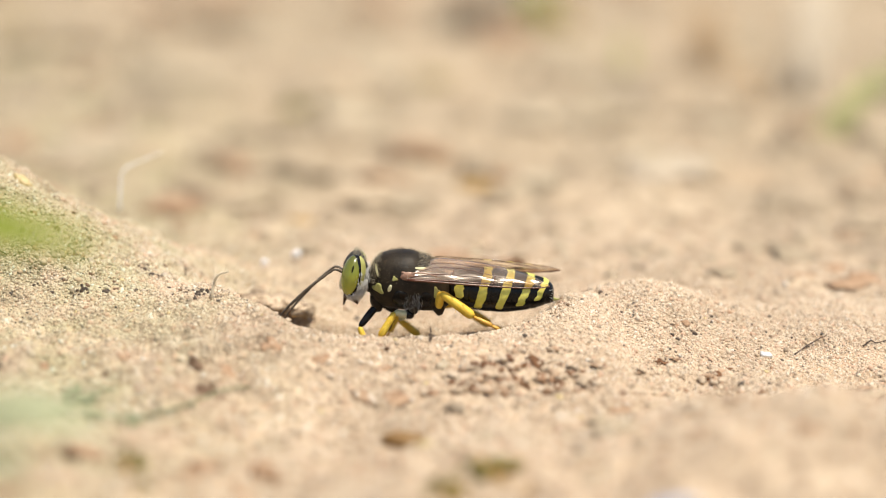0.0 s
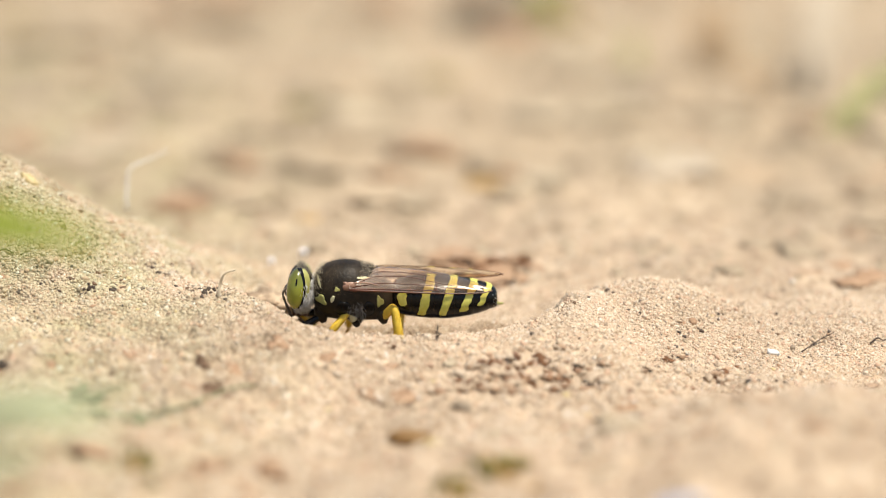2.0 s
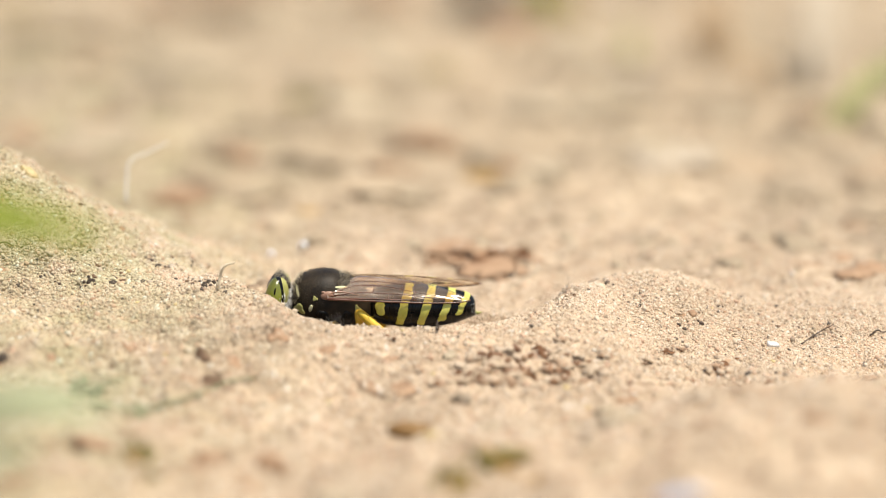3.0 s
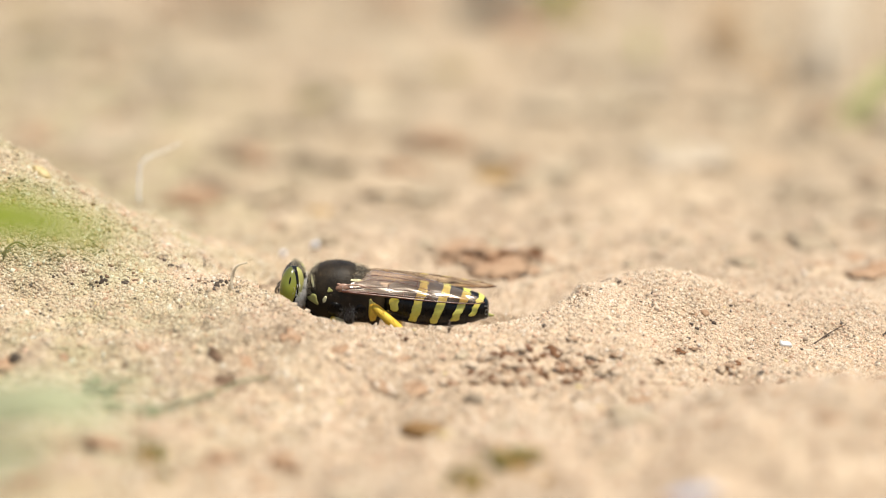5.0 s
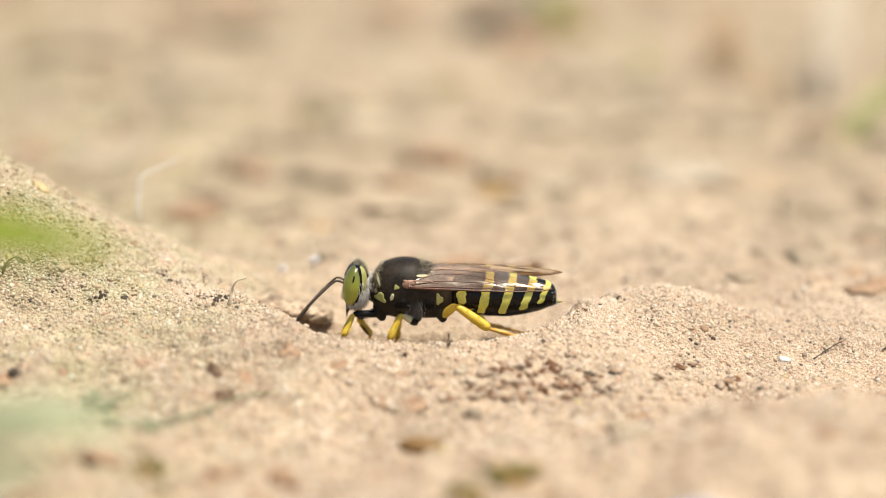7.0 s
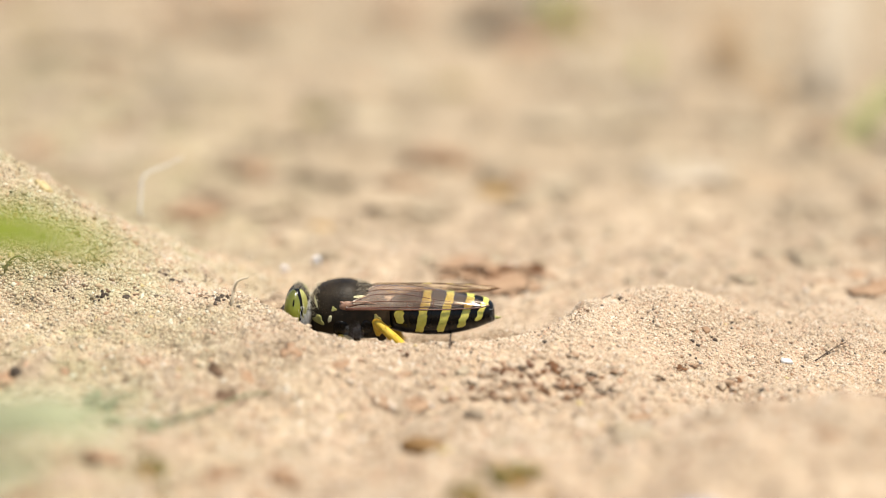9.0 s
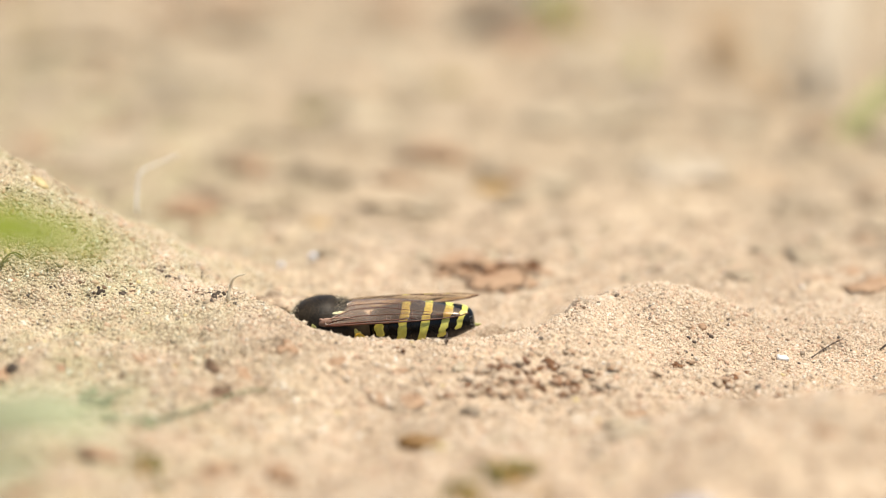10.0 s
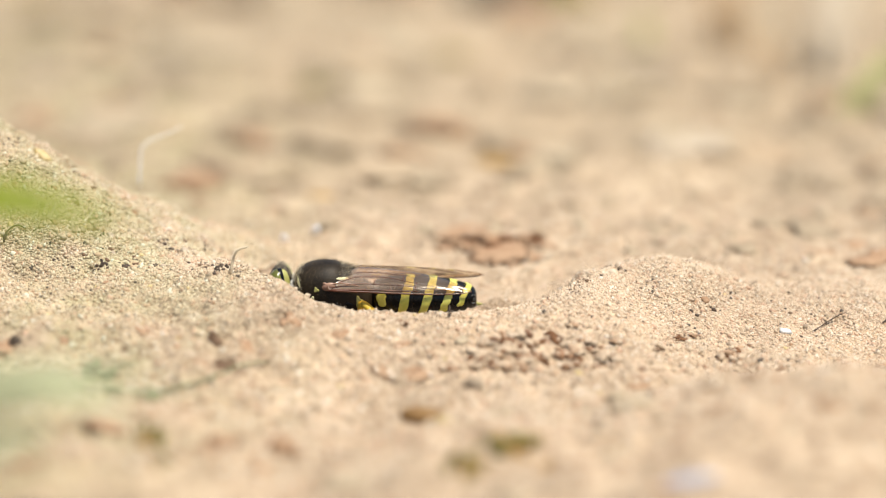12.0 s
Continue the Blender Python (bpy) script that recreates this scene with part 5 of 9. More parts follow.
stone("dark_crumb", CRUMB, -25.0, 0.8, (0.13, 0.10, 0.10), "tiny dark crumb on the sand", "crumb", "dark crumbs on the sand", 0.55, 0.50)
stone("dark_crumb", CRUMB, -25.7, 0.9, (0.11, 0.09, 0.09), "tiny dark crumb on the sand", "crumb", "dark crumbs on the sand", 0.55, 0.50)
stone("dark_crumb", CHAR, -25.3, 1.3, (0.10, 0.08, 0.08), "tiny dark crumb on the sand", "crumb", "dark crumbs on the sand", 0.55, 0.50)
stone("dark_crumb", TWIG, -26.8, 2.8, (0.16, 0.13, 0.16), "tiny dark crumb on the sand", "crumb", "dark crumbs on the sand", 0.55, 0.50)
stone("dark_crumb", TWIG, -26.5, 2.9, (0.10, 0.08, 0.10), "tiny dark crumb on the sand", "crumb", "dark crumbs on the sand", 0.55, 0.50)
stone("dark_crumb", TWIG, -27.1, 3.0, (0.09, 0.08, 0.09), "tiny dark crumb on the sand", "crumb", "dark crumbs on the sand", 0.55, 0.50)
stone("dark_crumb", CRUMB, -26.8, 3.4, (0.08, 0.07, 0.08), "tiny dark crumb on the sand", "crumb", "dark crumbs on the sand", 0.55, 0.50)
stone("dark_crumb", CHAR, -24.4, -0.9, (0.21, 0.16, 0.11), "tiny dark crumb on the sand", "crumb", "dark crumbs on the sand", 0.55, 0.50)
stone("dark_crumb", CHAR, -24.0, -0.9, (0.13, 0.10, 0.07), "tiny dark crumb on the sand", "crumb", "dark crumbs on the sand", 0.55, 0.50)
stone("dark_crumb", CHAR, -24.8, -0.8, (0.11, 0.09, 0.07), "tiny dark crumb on the sand", "crumb", "dark crumbs on the sand", 0.55, 0.50)
stone("dark_crumb", TWIG, -24.4, -0.2, (0.10, 0.08, 0.06), "tiny dark crumb on the sand", "crumb", "dark crumbs on the sand", 0.55, 0.50)
stone("dark_crumb", CRUMB, -23.2, -3.1, (0.28, 0.23, 0.14), "tiny dark crumb on the sand", "crumb", "dark crumbs on the sand", 0.55, 0.50)
stone("dark_crumb", CRUMB, -22.6, -3.3, (0.18, 0.15, 0.08), "tiny dark crumb on the sand", "crumb", "dark crumbs on the sand", 0.55, 0.50)
stone("dark_crumb", CRUMB, -24.0, -0.9, (0.16, 0.13, 0.08), "tiny dark crumb on the sand", "crumb", "dark crumbs on the sand", 0.55, 0.50)
stone("dark_crumb", CHAR, -23.4, -0.7, (0.14, 0.11, 0.07), "tiny dark crumb on the sand", "crumb", "dark crumbs on the sand", 0.55, 0.50)
stone("dark_crumb", TWIG, -22.6, -3.5, (0.18, 0.15, 0.14), "tiny dark crumb on the sand", "crumb", "dark crumbs on the sand", 0.55, 0.50)
stone("dark_crumb", TWIG, -22.1, -4.3, (0.11, 0.09, 0.08), "tiny dark crumb on the sand", "crumb", "dark crumbs on the sand", 0.55, 0.50)
stone("dark_crumb", TWIG, -22.9, -3.1, (0.10, 0.08, 0.08), "tiny dark crumb on the sand", "crumb", "dark crumbs on the sand", 0.55, 0.50)
stone("dark_crumb", CRUMB, -22.6, -2.9, (0.09, 0.07, 0.07), "tiny dark crumb on the sand", "crumb", "dark crumbs on the sand", 0.55, 0.50)
stone("dark_crumb", CHAR, -27.2, -2.7, (0.24, 0.20, 0.14), "tiny dark crumb on the sand", "crumb", "dark crumbs on the sand", 0.55, 0.50)
stone("dark_crumb", CHAR, -26.7, -2.7, (0.15, 0.13, 0.08), "tiny dark crumb on the sand", "crumb", "dark crumbs on the sand", 0.55, 0.50)
stone("dark_crumb", CHAR, -27.6, -2.5, (0.14, 0.11, 0.08), "tiny dark crumb on the sand", "crumb", "dark crumbs on the sand", 0.55, 0.50)
stone("dark_crumb", TWIG, -27.1, -2.1, (0.13, 0.09, 0.07), "tiny dark crumb on the sand", "crumb", "dark crumbs on the sand", 0.55, 0.50)
stone("dark_crumb", CRUMB, -33.6, -2.1, (0.18, 0.15, 0.14), "tiny dark crumb on the sand", "crumb", "dark crumbs on the sand", 0.55, 0.50)
stone("dark_crumb", CRUMB, -33.3, -2.2, (0.11, 0.09, 0.08), "tiny dark crumb on the sand", "crumb", "dark crumbs on the sand", 0.55, 0.50)
stone("dark_crumb", CRUMB, -34.0, -2.0, (0.10, 0.08, 0.08), "tiny dark crumb on the sand", "crumb", "dark crumbs on the sand", 0.55, 0.50)
stone("dark_crumb", CHAR, -33.6, -1.7, (0.09, 0.07, 0.07), "tiny dark crumb on the sand", "crumb", "dark crumbs on the sand", 0.55, 0.50)
stone("dark_crumb", TWIG, -34.4, -3.4, (0.16, 0.13, 0.11), "tiny dark crumb on the sand", "crumb", "dark crumbs on the sand", 0.55, 0.50)
stone("dark_crumb", TWIG, -34.1, -3.5, (0.10, 0.08, 0.07), "tiny dark crumb on the sand", "crumb", "dark crumbs on the sand", 0.55, 0.50)
stone("dark_crumb", TWIG, -34.8, -3.1, (0.09, 0.07, 0.07), "tiny dark crumb on the sand", "crumb", "dark crumbs on the sand", 0.55, 0.50)
stone("dark_crumb", CRUMB, -34.4, -3.1, (0.08, 0.07, 0.06), "tiny dark crumb on the sand", "crumb", "dark crumbs on the sand", 0.55, 0.50)
stone("dark_crumb", CHAR, -36.1, -2.9, (0.16, 0.13, 0.11), "tiny dark crumb on the sand", "crumb", "dark crumbs on the sand", 0.55, 0.50)
stone("dark_crumb", CHAR, -35.8, -2.7, (0.10, 0.08, 0.07), "tiny dark crumb on the sand", "crumb", "dark crumbs on the sand", 0.55, 0.50)
stone("dark_crumb", CHAR, -36.4, -2.6, (0.09, 0.07, 0.07), "tiny dark crumb on the sand", "crumb", "dark crumbs on the sand", 0.55, 0.50)
stone("dark_crumb", TWIG, -36.1, -2.6, (0.08, 0.07, 0.06), "tiny dark crumb on the sand", "crumb", "dark crumbs on the sand", 0.55, 0.50)
stone("dark_crumb", CRUMB, -35.8, 6.3, (0.18, 0.15, 0.18), "tiny dark crumb on the sand", "crumb", "dark crumbs on the sand", 0.55, 0.50)
stone("dark_crumb", CRUMB, -35.4, 6.4, (0.13, 0.09, 0.11), "tiny dark crumb on the sand", "crumb", "dark crumbs on the sand", 0.55, 0.50)
stone("dark_crumb", CRUMB, -36.3, 7.4, (0.10, 0.08, 0.10), "tiny dark crumb on the sand", "crumb", "dark crumbs on the sand", 0.55, 0.50)
stone("dark_crumb", CHAR, -36.1, 8.4, (0.09, 0.08, 0.09), "tiny dark crumb on the sand", "crumb", "dark crumbs on the sand", 0.55, 0.50)
stone("dark_crumb", TWIG, 14.3, 2.0, (0.25, 0.20, 0.17), "tiny dark crumb on the sand", "crumb", "dark crumbs on the sand", 0.55, 0.50)
stone("dark_crumb", TWIG, 14.8, 1.5, (0.16, 0.13, 0.11), "tiny dark crumb on the sand", "crumb", "dark crumbs on the sand", 0.55, 0.50)
stone("dark_crumb", TWIG, 13.9, 2.4, (0.14, 0.11, 0.10), "tiny dark crumb on the sand", "crumb", "dark crumbs on the sand", 0.55, 0.50)
stone("dark_crumb", CRUMB, 14.5, 2.9, (0.13, 0.10, 0.09), "tiny dark crumb on the sand", "crumb", "dark crumbs on the sand", 0.55, 0.50)
stone("dark_crumb", CHAR, 17.0, -1.1, (0.18, 0.15, 0.14), "tiny dark crumb on the sand", "crumb", "dark crumbs on the sand", 0.55, 0.50)
stone("dark_crumb", CHAR, 17.4, -1.3, (0.11, 0.09, 0.09), "tiny dark crumb on the sand", "crumb", "dark crumbs on the sand", 0.55, 0.50)
stone("dark_crumb", CHAR, 16.7, -0.8, (0.10, 0.08, 0.08), "tiny dark crumb on the sand", "crumb", "dark crumbs on the sand", 0.55, 0.50)
stone("dark_crumb", TWIG, 17.1, -0.7, (0.09, 0.07, 0.07), "tiny dark crumb on the sand", "crumb", "dark crumbs on the sand", 0.55, 0.50)
stone("dark_crumb", CRUMB, 20.4, 2.7, (0.16, 0.14, 0.11), "tiny dark crumb on the sand", "crumb", "dark crumbs on the sand", 0.55, 0.50)
stone("dark_crumb", CRUMB, 20.7, 2.5, (0.10, 0.08, 0.08), "tiny dark crumb on the sand", "crumb", "dark crumbs on the sand", 0.55, 0.50)
stone("dark_crumb", CRUMB, 20.1, 3.1, (0.09, 0.08, 0.07), "tiny dark crumb on the sand", "crumb", "dark crumbs on the sand", 0.55, 0.50)
stone("dark_crumb", CHAR, 21.8, 14.7, (0.09, 0.07, 0.07), "tiny dark crumb on the sand", "crumb", "dark crumbs on the sand", 0.55, 0.50)
stone("dark_crumb", TWIG, 24.3, 0.8, (0.16, 0.13, 0.14), "tiny dark crumb on the sand", "crumb", "dark crumbs on the sand", 0.55, 0.50)
stone("dark_crumb", TWIG, 24.7, 1.0, (0.10, 0.08, 0.09), "tiny dark crumb on the sand", "crumb", "dark crumbs on the sand", 0.55, 0.50)
stone("dark_crumb", TWIG, 24.0, 1.0, (0.09, 0.08, 0.08), "tiny dark crumb on the sand", "crumb", "dark crumbs on the sand", 0.55, 0.50)
stone("dark_crumb", CRUMB, 24.5, 1.3, (0.08, 0.07, 0.07), "tiny dark crumb on the sand", "crumb", "dark crumbs on the sand", 0.55, 0.50)
stone("dark_crumb", CHAR, 28.0, 1.1, (0.18, 0.15, 0.11), "tiny dark crumb on the sand", "crumb", "dark crumbs on the sand", 0.55, 0.50)
stone("dark_crumb", CHAR, 28.4, 1.2, (0.11, 0.09, 0.08), "tiny dark crumb on the sand", "crumb", "dark crumbs on the sand", 0.55, 0.50)
stone("dark_crumb", CHAR, 27.6, 1.2, (0.10, 0.08, 0.07), "tiny dark crumb on the sand", "crumb", "dark crumbs on the sand", 0.55, 0.50)
stone("dark_crumb", TWIG, 28.1, 2.0, (0.09, 0.07, 0.06), "tiny dark crumb on the sand", "crumb", "dark crumbs on the sand", 0.55, 0.50)
stone("dark_crumb", CRUMB, 11.1, -2.7, (0.18, 0.15, 0.14), "tiny dark crumb on the sand", "crumb", "dark crumbs on the sand", 0.55, 0.50)
stone("dark_crumb", CRUMB, 11.4, -2.7, (0.11, 0.09, 0.09), "tiny dark crumb on the sand", "crumb", "dark crumbs on the sand", 0.55, 0.50)
stone("dark_crumb", CRUMB, 10.7, -2.5, (0.10, 0.08, 0.08), "tiny dark crumb on the sand", "crumb", "dark crumbs on the sand", 0.55, 0.50)
stone("dark_crumb", CHAR, 11.3, 0.5, (0.09, 0.08, 0.07), "tiny dark crumb on the sand", "crumb", "dark crumbs on the sand", 0.55, 0.50)
stone("dark_crumb", TWIG, 9.7, -4.2, (0.16, 0.14, 0.11), "tiny dark crumb on the sand", "crumb", "dark crumbs on the sand", 0.55, 0.50)
stone("dark_crumb", TWIG, 10.0, -5.0, (0.10, 0.08, 0.08), "tiny dark crumb on the sand", "crumb", "dark crumbs on the sand", 0.55, 0.50)
stone("dark_crumb", TWIG, 9.5, -3.3, (0.09, 0.08, 0.07), "tiny dark crumb on the sand", "crumb", "dark crumbs on the sand", 0.55, 0.50)
stone("dark_crumb", CRUMB, 9.9, -3.4, (0.08, 0.07, 0.06), "tiny dark crumb on the sand", "crumb", "dark crumbs on the sand", 0.55, 0.50)
stone("dark_crumb", CHAR, 34.4, 2.9, (0.18, 0.15, 0.11), "tiny dark crumb on the sand", "crumb", "dark crumbs on the sand", 0.55, 0.50)
stone("dark_crumb", CHAR, 34.7, 2.7, (0.11, 0.09, 0.08), "tiny dark crumb on the sand", "crumb", "dark crumbs on the sand", 0.55, 0.50)
stone("dark_crumb", CHAR, 34.2, 3.6, (0.10, 0.08, 0.07), "tiny dark crumb on the sand", "crumb", "dark crumbs on the sand", 0.55, 0.50)
stone("dark_crumb", TWIG, 34.8, 4.3, (0.09, 0.08, 0.06), "tiny dark crumb on the sand", "crumb", "dark crumbs on the sand", 0.55, 0.50)
stone("dark_crumb", CRUMB, 38.3, 0.3, (0.18, 0.15, 0.14), "tiny dark crumb on the sand", "crumb", "dark crumbs on the sand", 0.55, 0.50)
stone("dark_crumb", CRUMB, 38.6, 0.1, (0.11, 0.09, 0.09), "tiny dark crumb on the sand", "crumb", "dark crumbs on the sand", 0.55, 0.50)
stone("dark_crumb", CRUMB, 38.1, 0.9, (0.10, 0.08, 0.08), "tiny dark crumb on the sand", "crumb", "dark crumbs on the sand", 0.55, 0.50)
stone("dark_crumb", CHAR, 38.5, 1.1, (0.09, 0.07, 0.07), "tiny dark crumb on the sand", "crumb", "dark crumbs on the sand", 0.55, 0.50)
stone("dark_crumb", TWIG, 22.5, -1.9, (0.22, 0.18, 0.14), "tiny dark crumb on the sand", "crumb", "dark crumbs on the sand", 0.55, 0.50)
stone("dark_crumb", TWIG, 23.0, -2.0, (0.14, 0.11, 0.09), "tiny dark crumb on the sand", "crumb", "dark crumbs on the sand", 0.55, 0.50)
stone("dark_crumb", TWIG, 22.2, -1.6, (0.13, 0.10, 0.08), "tiny dark crumb on the sand", "crumb", "dark crumbs on the sand", 0.55, 0.50)
stone("dark_crumb", CRUMB, 22.7, -1.4, (0.11, 0.09, 0.07), "tiny dark crumb on the sand", "crumb", "dark crumbs on the sand", 0.55, 0.50)
stone("dark_crumb", CHAR, 26.6, 2.8, (0.17, 0.14, 0.11), "tiny dark crumb on the sand", "crumb", "dark crumbs on the sand", 0.55, 0.50)
stone("dark_crumb", CHAR, 26.9, 2.8, (0.10, 0.09, 0.08), "tiny dark crumb on the sand", "crumb", "dark crumbs on the sand", 0.55, 0.50)
stone("dark_crumb", CHAR, 26.4, 3.3, (0.09, 0.08, 0.07), "tiny dark crumb on the sand", "crumb", "dark crumbs on the sand", 0.55, 0.50)
stone("dark_crumb", TWIG, 27.2, 6.3, (0.08, 0.07, 0.06), "tiny dark crumb on the sand", "crumb", "dark crumbs on the sand", 0.55, 0.50)
stone("dark_crumb", CRUMB, 15.6, -0.1, (0.14, 0.11, 0.11), "tiny dark crumb on the sand", "crumb", "dark crumbs on the sand", 0.55, 0.50)
stone("dark_crumb", CRUMB, 15.8, -0.3, (0.09, 0.07, 0.08), "tiny dark crumb on the sand", "crumb", "dark crumbs on the sand", 0.55, 0.50)
stone("dark_crumb", CRUMB, 15.3, 0.1, (0.08, 0.07, 0.07), "tiny dark crumb on the sand", "crumb", "dark crumbs on the sand", 0.55, 0.50)
stone("dark_crumb", CHAR, 15.7, 0.2, (0.07, 0.06, 0.06), "tiny dark crumb on the sand", "crumb", "dark crumbs on the sand", 0.55, 0.50)
stone("dark_crumb", TWIG, 31.4, -0.4, (0.16, 0.13, 0.11), "tiny dark crumb on the sand", "crumb", "dark crumbs on the sand", 0.55, 0.50)
stone("dark_crumb", TWIG, 31.7, -0.6, (0.10, 0.08, 0.08), "tiny dark crumb on the sand", "crumb", "dark crumbs on the sand", 0.55, 0.50)
stone("dark_crumb", TWIG, 31.0, -0.1, (0.09, 0.08, 0.07), "tiny dark crumb on the sand", "crumb", "dark crumbs on the sand", 0.55, 0.50)
stone("dark_crumb", CRUMB, 31.5, 0.1, (0.08, 0.07, 0.06), "tiny dark crumb on the sand", "crumb", "dark crumbs on the sand", 0.55, 0.50)
crumbs("soil_crumb", 3.8, -12.9, (1.36, 0.98, 0.65), "crumbly brown soil lump on sand", "crumb", "soil crumbs by the pit")
crumbs("soil_crumb", 2.9, -13.7, (0.77, 0.55, 0.40), "crumbly brown soil lump on sand", "crumb", "soil crumbs by the pit")
crumbs("soil_crumb", 7.8, -10.7, (1.14, 0.82, 0.46), "crumbly brown soil lump on sand", "crumb", "soil crumbs by the pit")
crumbs("soil_crumb", 8.9, -11.1, (0.60, 0.43, 0.30), "crumbly brown soil lump on sand", "crumb", "soil crumbs by the pit")
crumbs("soil_crumb", 1.6, -14.9, (1.00, 0.72, 0.35), "crumbly brown soil lump on sand", "crumb", "soil crumbs by the pit")
crumbs("soil_crumb", 9.3, -13.8, (0.77, 0.55, 0.40), "crumbly brown soil lump on sand", "crumb", "soil crumbs by the pit")
crumbs("soil_crumb", 11.1, -13.9, (0.89, 0.64, 0.45), "crumbly brown soil lump on sand", "crumb", "soil crumbs by the pit")
crumbs("soil_crumb", -5.4, -9.7, (0.78, 0.56, 0.30), "crumbly brown soil lump on sand", "crumb", "soil crumbs by the pit")
crumbs("soil_crumb", 4.7, -15.3, (1.17, 0.84, 0.44), "crumbly brown soil lump on sand", "crumb", "soil crumbs by the pit")
crumbs("soil_crumb", 7.0, -16.1, (1.16, 0.84, 0.39), "crumbly brown soil lump on sand", "crumb", "soil crumbs by the pit")
crumbs("soil_crumb", 5.6, -11.6, (0.78, 0.56, 0.35), "crumbly brown soil lump on sand", "crumb", "soil crumbs by the pit")
crumbs("soil_crumb", 11.0, -11.4, (0.78, 0.56, 0.30), "crumbly brown soil lump on sand", "crumb", "soil crumbs by the pit")
crumbs("soil_crumb", 13.1, -14.1, (1.01, 0.73, 0.35), "crumbly brown soil lump on sand", "crumb", "soil crumbs by the pit")
crumbs("soil_crumb", -2.0, -15.6, (0.70, 0.51, 0.29), "crumbly brown soil lump on sand", "crumb", "soil crumbs by the pit")
crumbs("soil_crumb", -5.7, -17.3, (0.75, 0.54, 0.29), "crumbly brown soil lump on sand", "crumb", "soil crumbs by the pit")
crumbs("soil_crumb", 5.4, -17.2, (0.99, 0.71, 0.29), "crumbly brown soil lump on sand", "crumb", "soil crumbs by the pit")
crumbs("soil_crumb", 24.1, -7.3, (1.23, 0.88, 0.46), "crumbly brown soil lump on sand", "crumb", "soil crumbs by the pit")
crumbs("soil_crumb", 23.5, -6.5, (0.68, 0.49, 0.36), "crumbly brown soil lump on sand", "crumb", "soil crumbs by the pit")
crumbs("soil_crumb", 25.4, -5.9, (0.50, 0.36, 0.31), "crumbly brown soil lump on sand", "crumb", "soil crumbs by the pit")
crumbs("soil_crumb", 19.2, -5.7, (1.42, 1.03, 0.23), "crumbly brown soil lump on sand", "crumb", "soil crumbs by the pit")
crumbs("soil_crumb", 20.6, -10.5, (1.20, 0.87, 0.25), "crumbly brown soil lump on sand", "crumb", "soil crumbs by the pit")
crumbs("soil_crumb", 27.2, -11.3, (1.50, 1.08, 0.23), "crumbly brown soil lump on sand", "crumb", "soil crumbs by the pit")
crumbs("soil_crumb", -13.8, 5.0, (0.46, 0.33, 0.25), "crumbly brown soil lump on sand", "crumb", "soil crumbs by the pit")
crumbs("soil_crumb", -16.9, -5.8, (0.68, 0.49, 0.23), "crumbly brown soil lump on sand", "crumb", "soil crumbs by the pit")
crumbs("soil_crumb", -16.8, 6.5, (0.52, 0.38, 0.27), "crumbly brown soil lump on sand", "crumb", "soil crumbs by the pit")
crumbs("soil_crumb", -17.6, -6.8, (0.43, 0.31, 0.21), "crumbly brown soil lump on sand", "crumb", "soil crumbs by the pit")
crumbs("soil_crumb", 20.5, -1.2, (0.51, 0.36, 0.21), "crumbly brown soil lump on sand", "crumb", "soil crumbs by the pit")
crumbs("soil_crumb", 2.2, -12.0, (1.19, 0.86, 0.55), "crumbly brown soil lump on sand", "crumb", "soil crumbs by the pit")
crumbs("soil_crumb", 4.6, -11.0, (1.20, 0.86, 0.50), "crumbly brown soil lump on sand", "crumb", "soil crumbs by the pit")
crumbs("soil_crumb", 5.9, -13.6, (1.48, 1.06, 0.54), "crumbly brown soil lump on sand", "crumb", "soil crumbs by the pit")
crumbs("soil_crumb", 3.6, -15.0, (1.17, 0.84, 0.44), "crumbly brown soil lump on sand", "crumb", "soil crumbs by the pit")
crumbs("soil_crumb", 0.8, -13.1, (1.07, 0.77, 0.40), "crumbly brown soil lump on sand", "crumb", "soil crumbs by the pit")
crumbs("soil_crumb", 8.4, -12.4, (1.31, 0.94, 0.45), "crumbly brown soil lump on sand", "crumb", "soil crumbs by the pit")
crumbs("soil_crumb", 10.4, -10.8, (1.08, 0.78, 0.41), "crumbly brown soil lump on sand", "crumb", "soil crumbs by the pit")
crumbs("soil_crumb", 9.6, -12.3, (0.90, 0.64, 0.40), "crumbly brown soil lump on sand", "crumb", "soil crumbs by the pit")
crumbs("soil_crumb", 12.2, -12.7, (1.07, 0.77, 0.40), "crumbly brown soil lump on sand", "crumb", "soil crumbs by the pit")
crumbs("soil_crumb", 14.9, -14.4, (1.17, 0.85, 0.35), "crumbly brown soil lump on sand", "crumb", "soil crumbs by the pit")
crumbs("soil_crumb", -0.7, -15.5, (0.99, 0.72, 0.34), "crumbly brown soil lump on sand", "crumb", "soil crumbs by the pit")
crumbs("soil_crumb", 6.6, -9.7, (1.03, 0.74, 0.36), "crumbly brown soil lump on sand", "crumb", "soil crumbs by the pit")
crumbs("soil_crumb", 9.3, -8.9, (0.85, 0.61, 0.31), "crumbly brown soil lump on sand", "crumb", "soil crumbs by the pit")
crumbs("soil_crumb", 12.9, -10.5, (0.91, 0.65, 0.30), "crumbly brown soil lump on sand", "crumb", "soil crumbs by the pit")
crumbs("soil_crumb", 23.0, -8.7, (1.22, 0.88, 0.41), "crumbly brown soil lump on sand", "crumb", "soil crumbs by the pit")
crumbs("soil_crumb", 16.3, -9.5, (1.03, 0.74, 0.30), "crumbly brown soil lump on sand", "crumb", "soil crumbs by the pit")
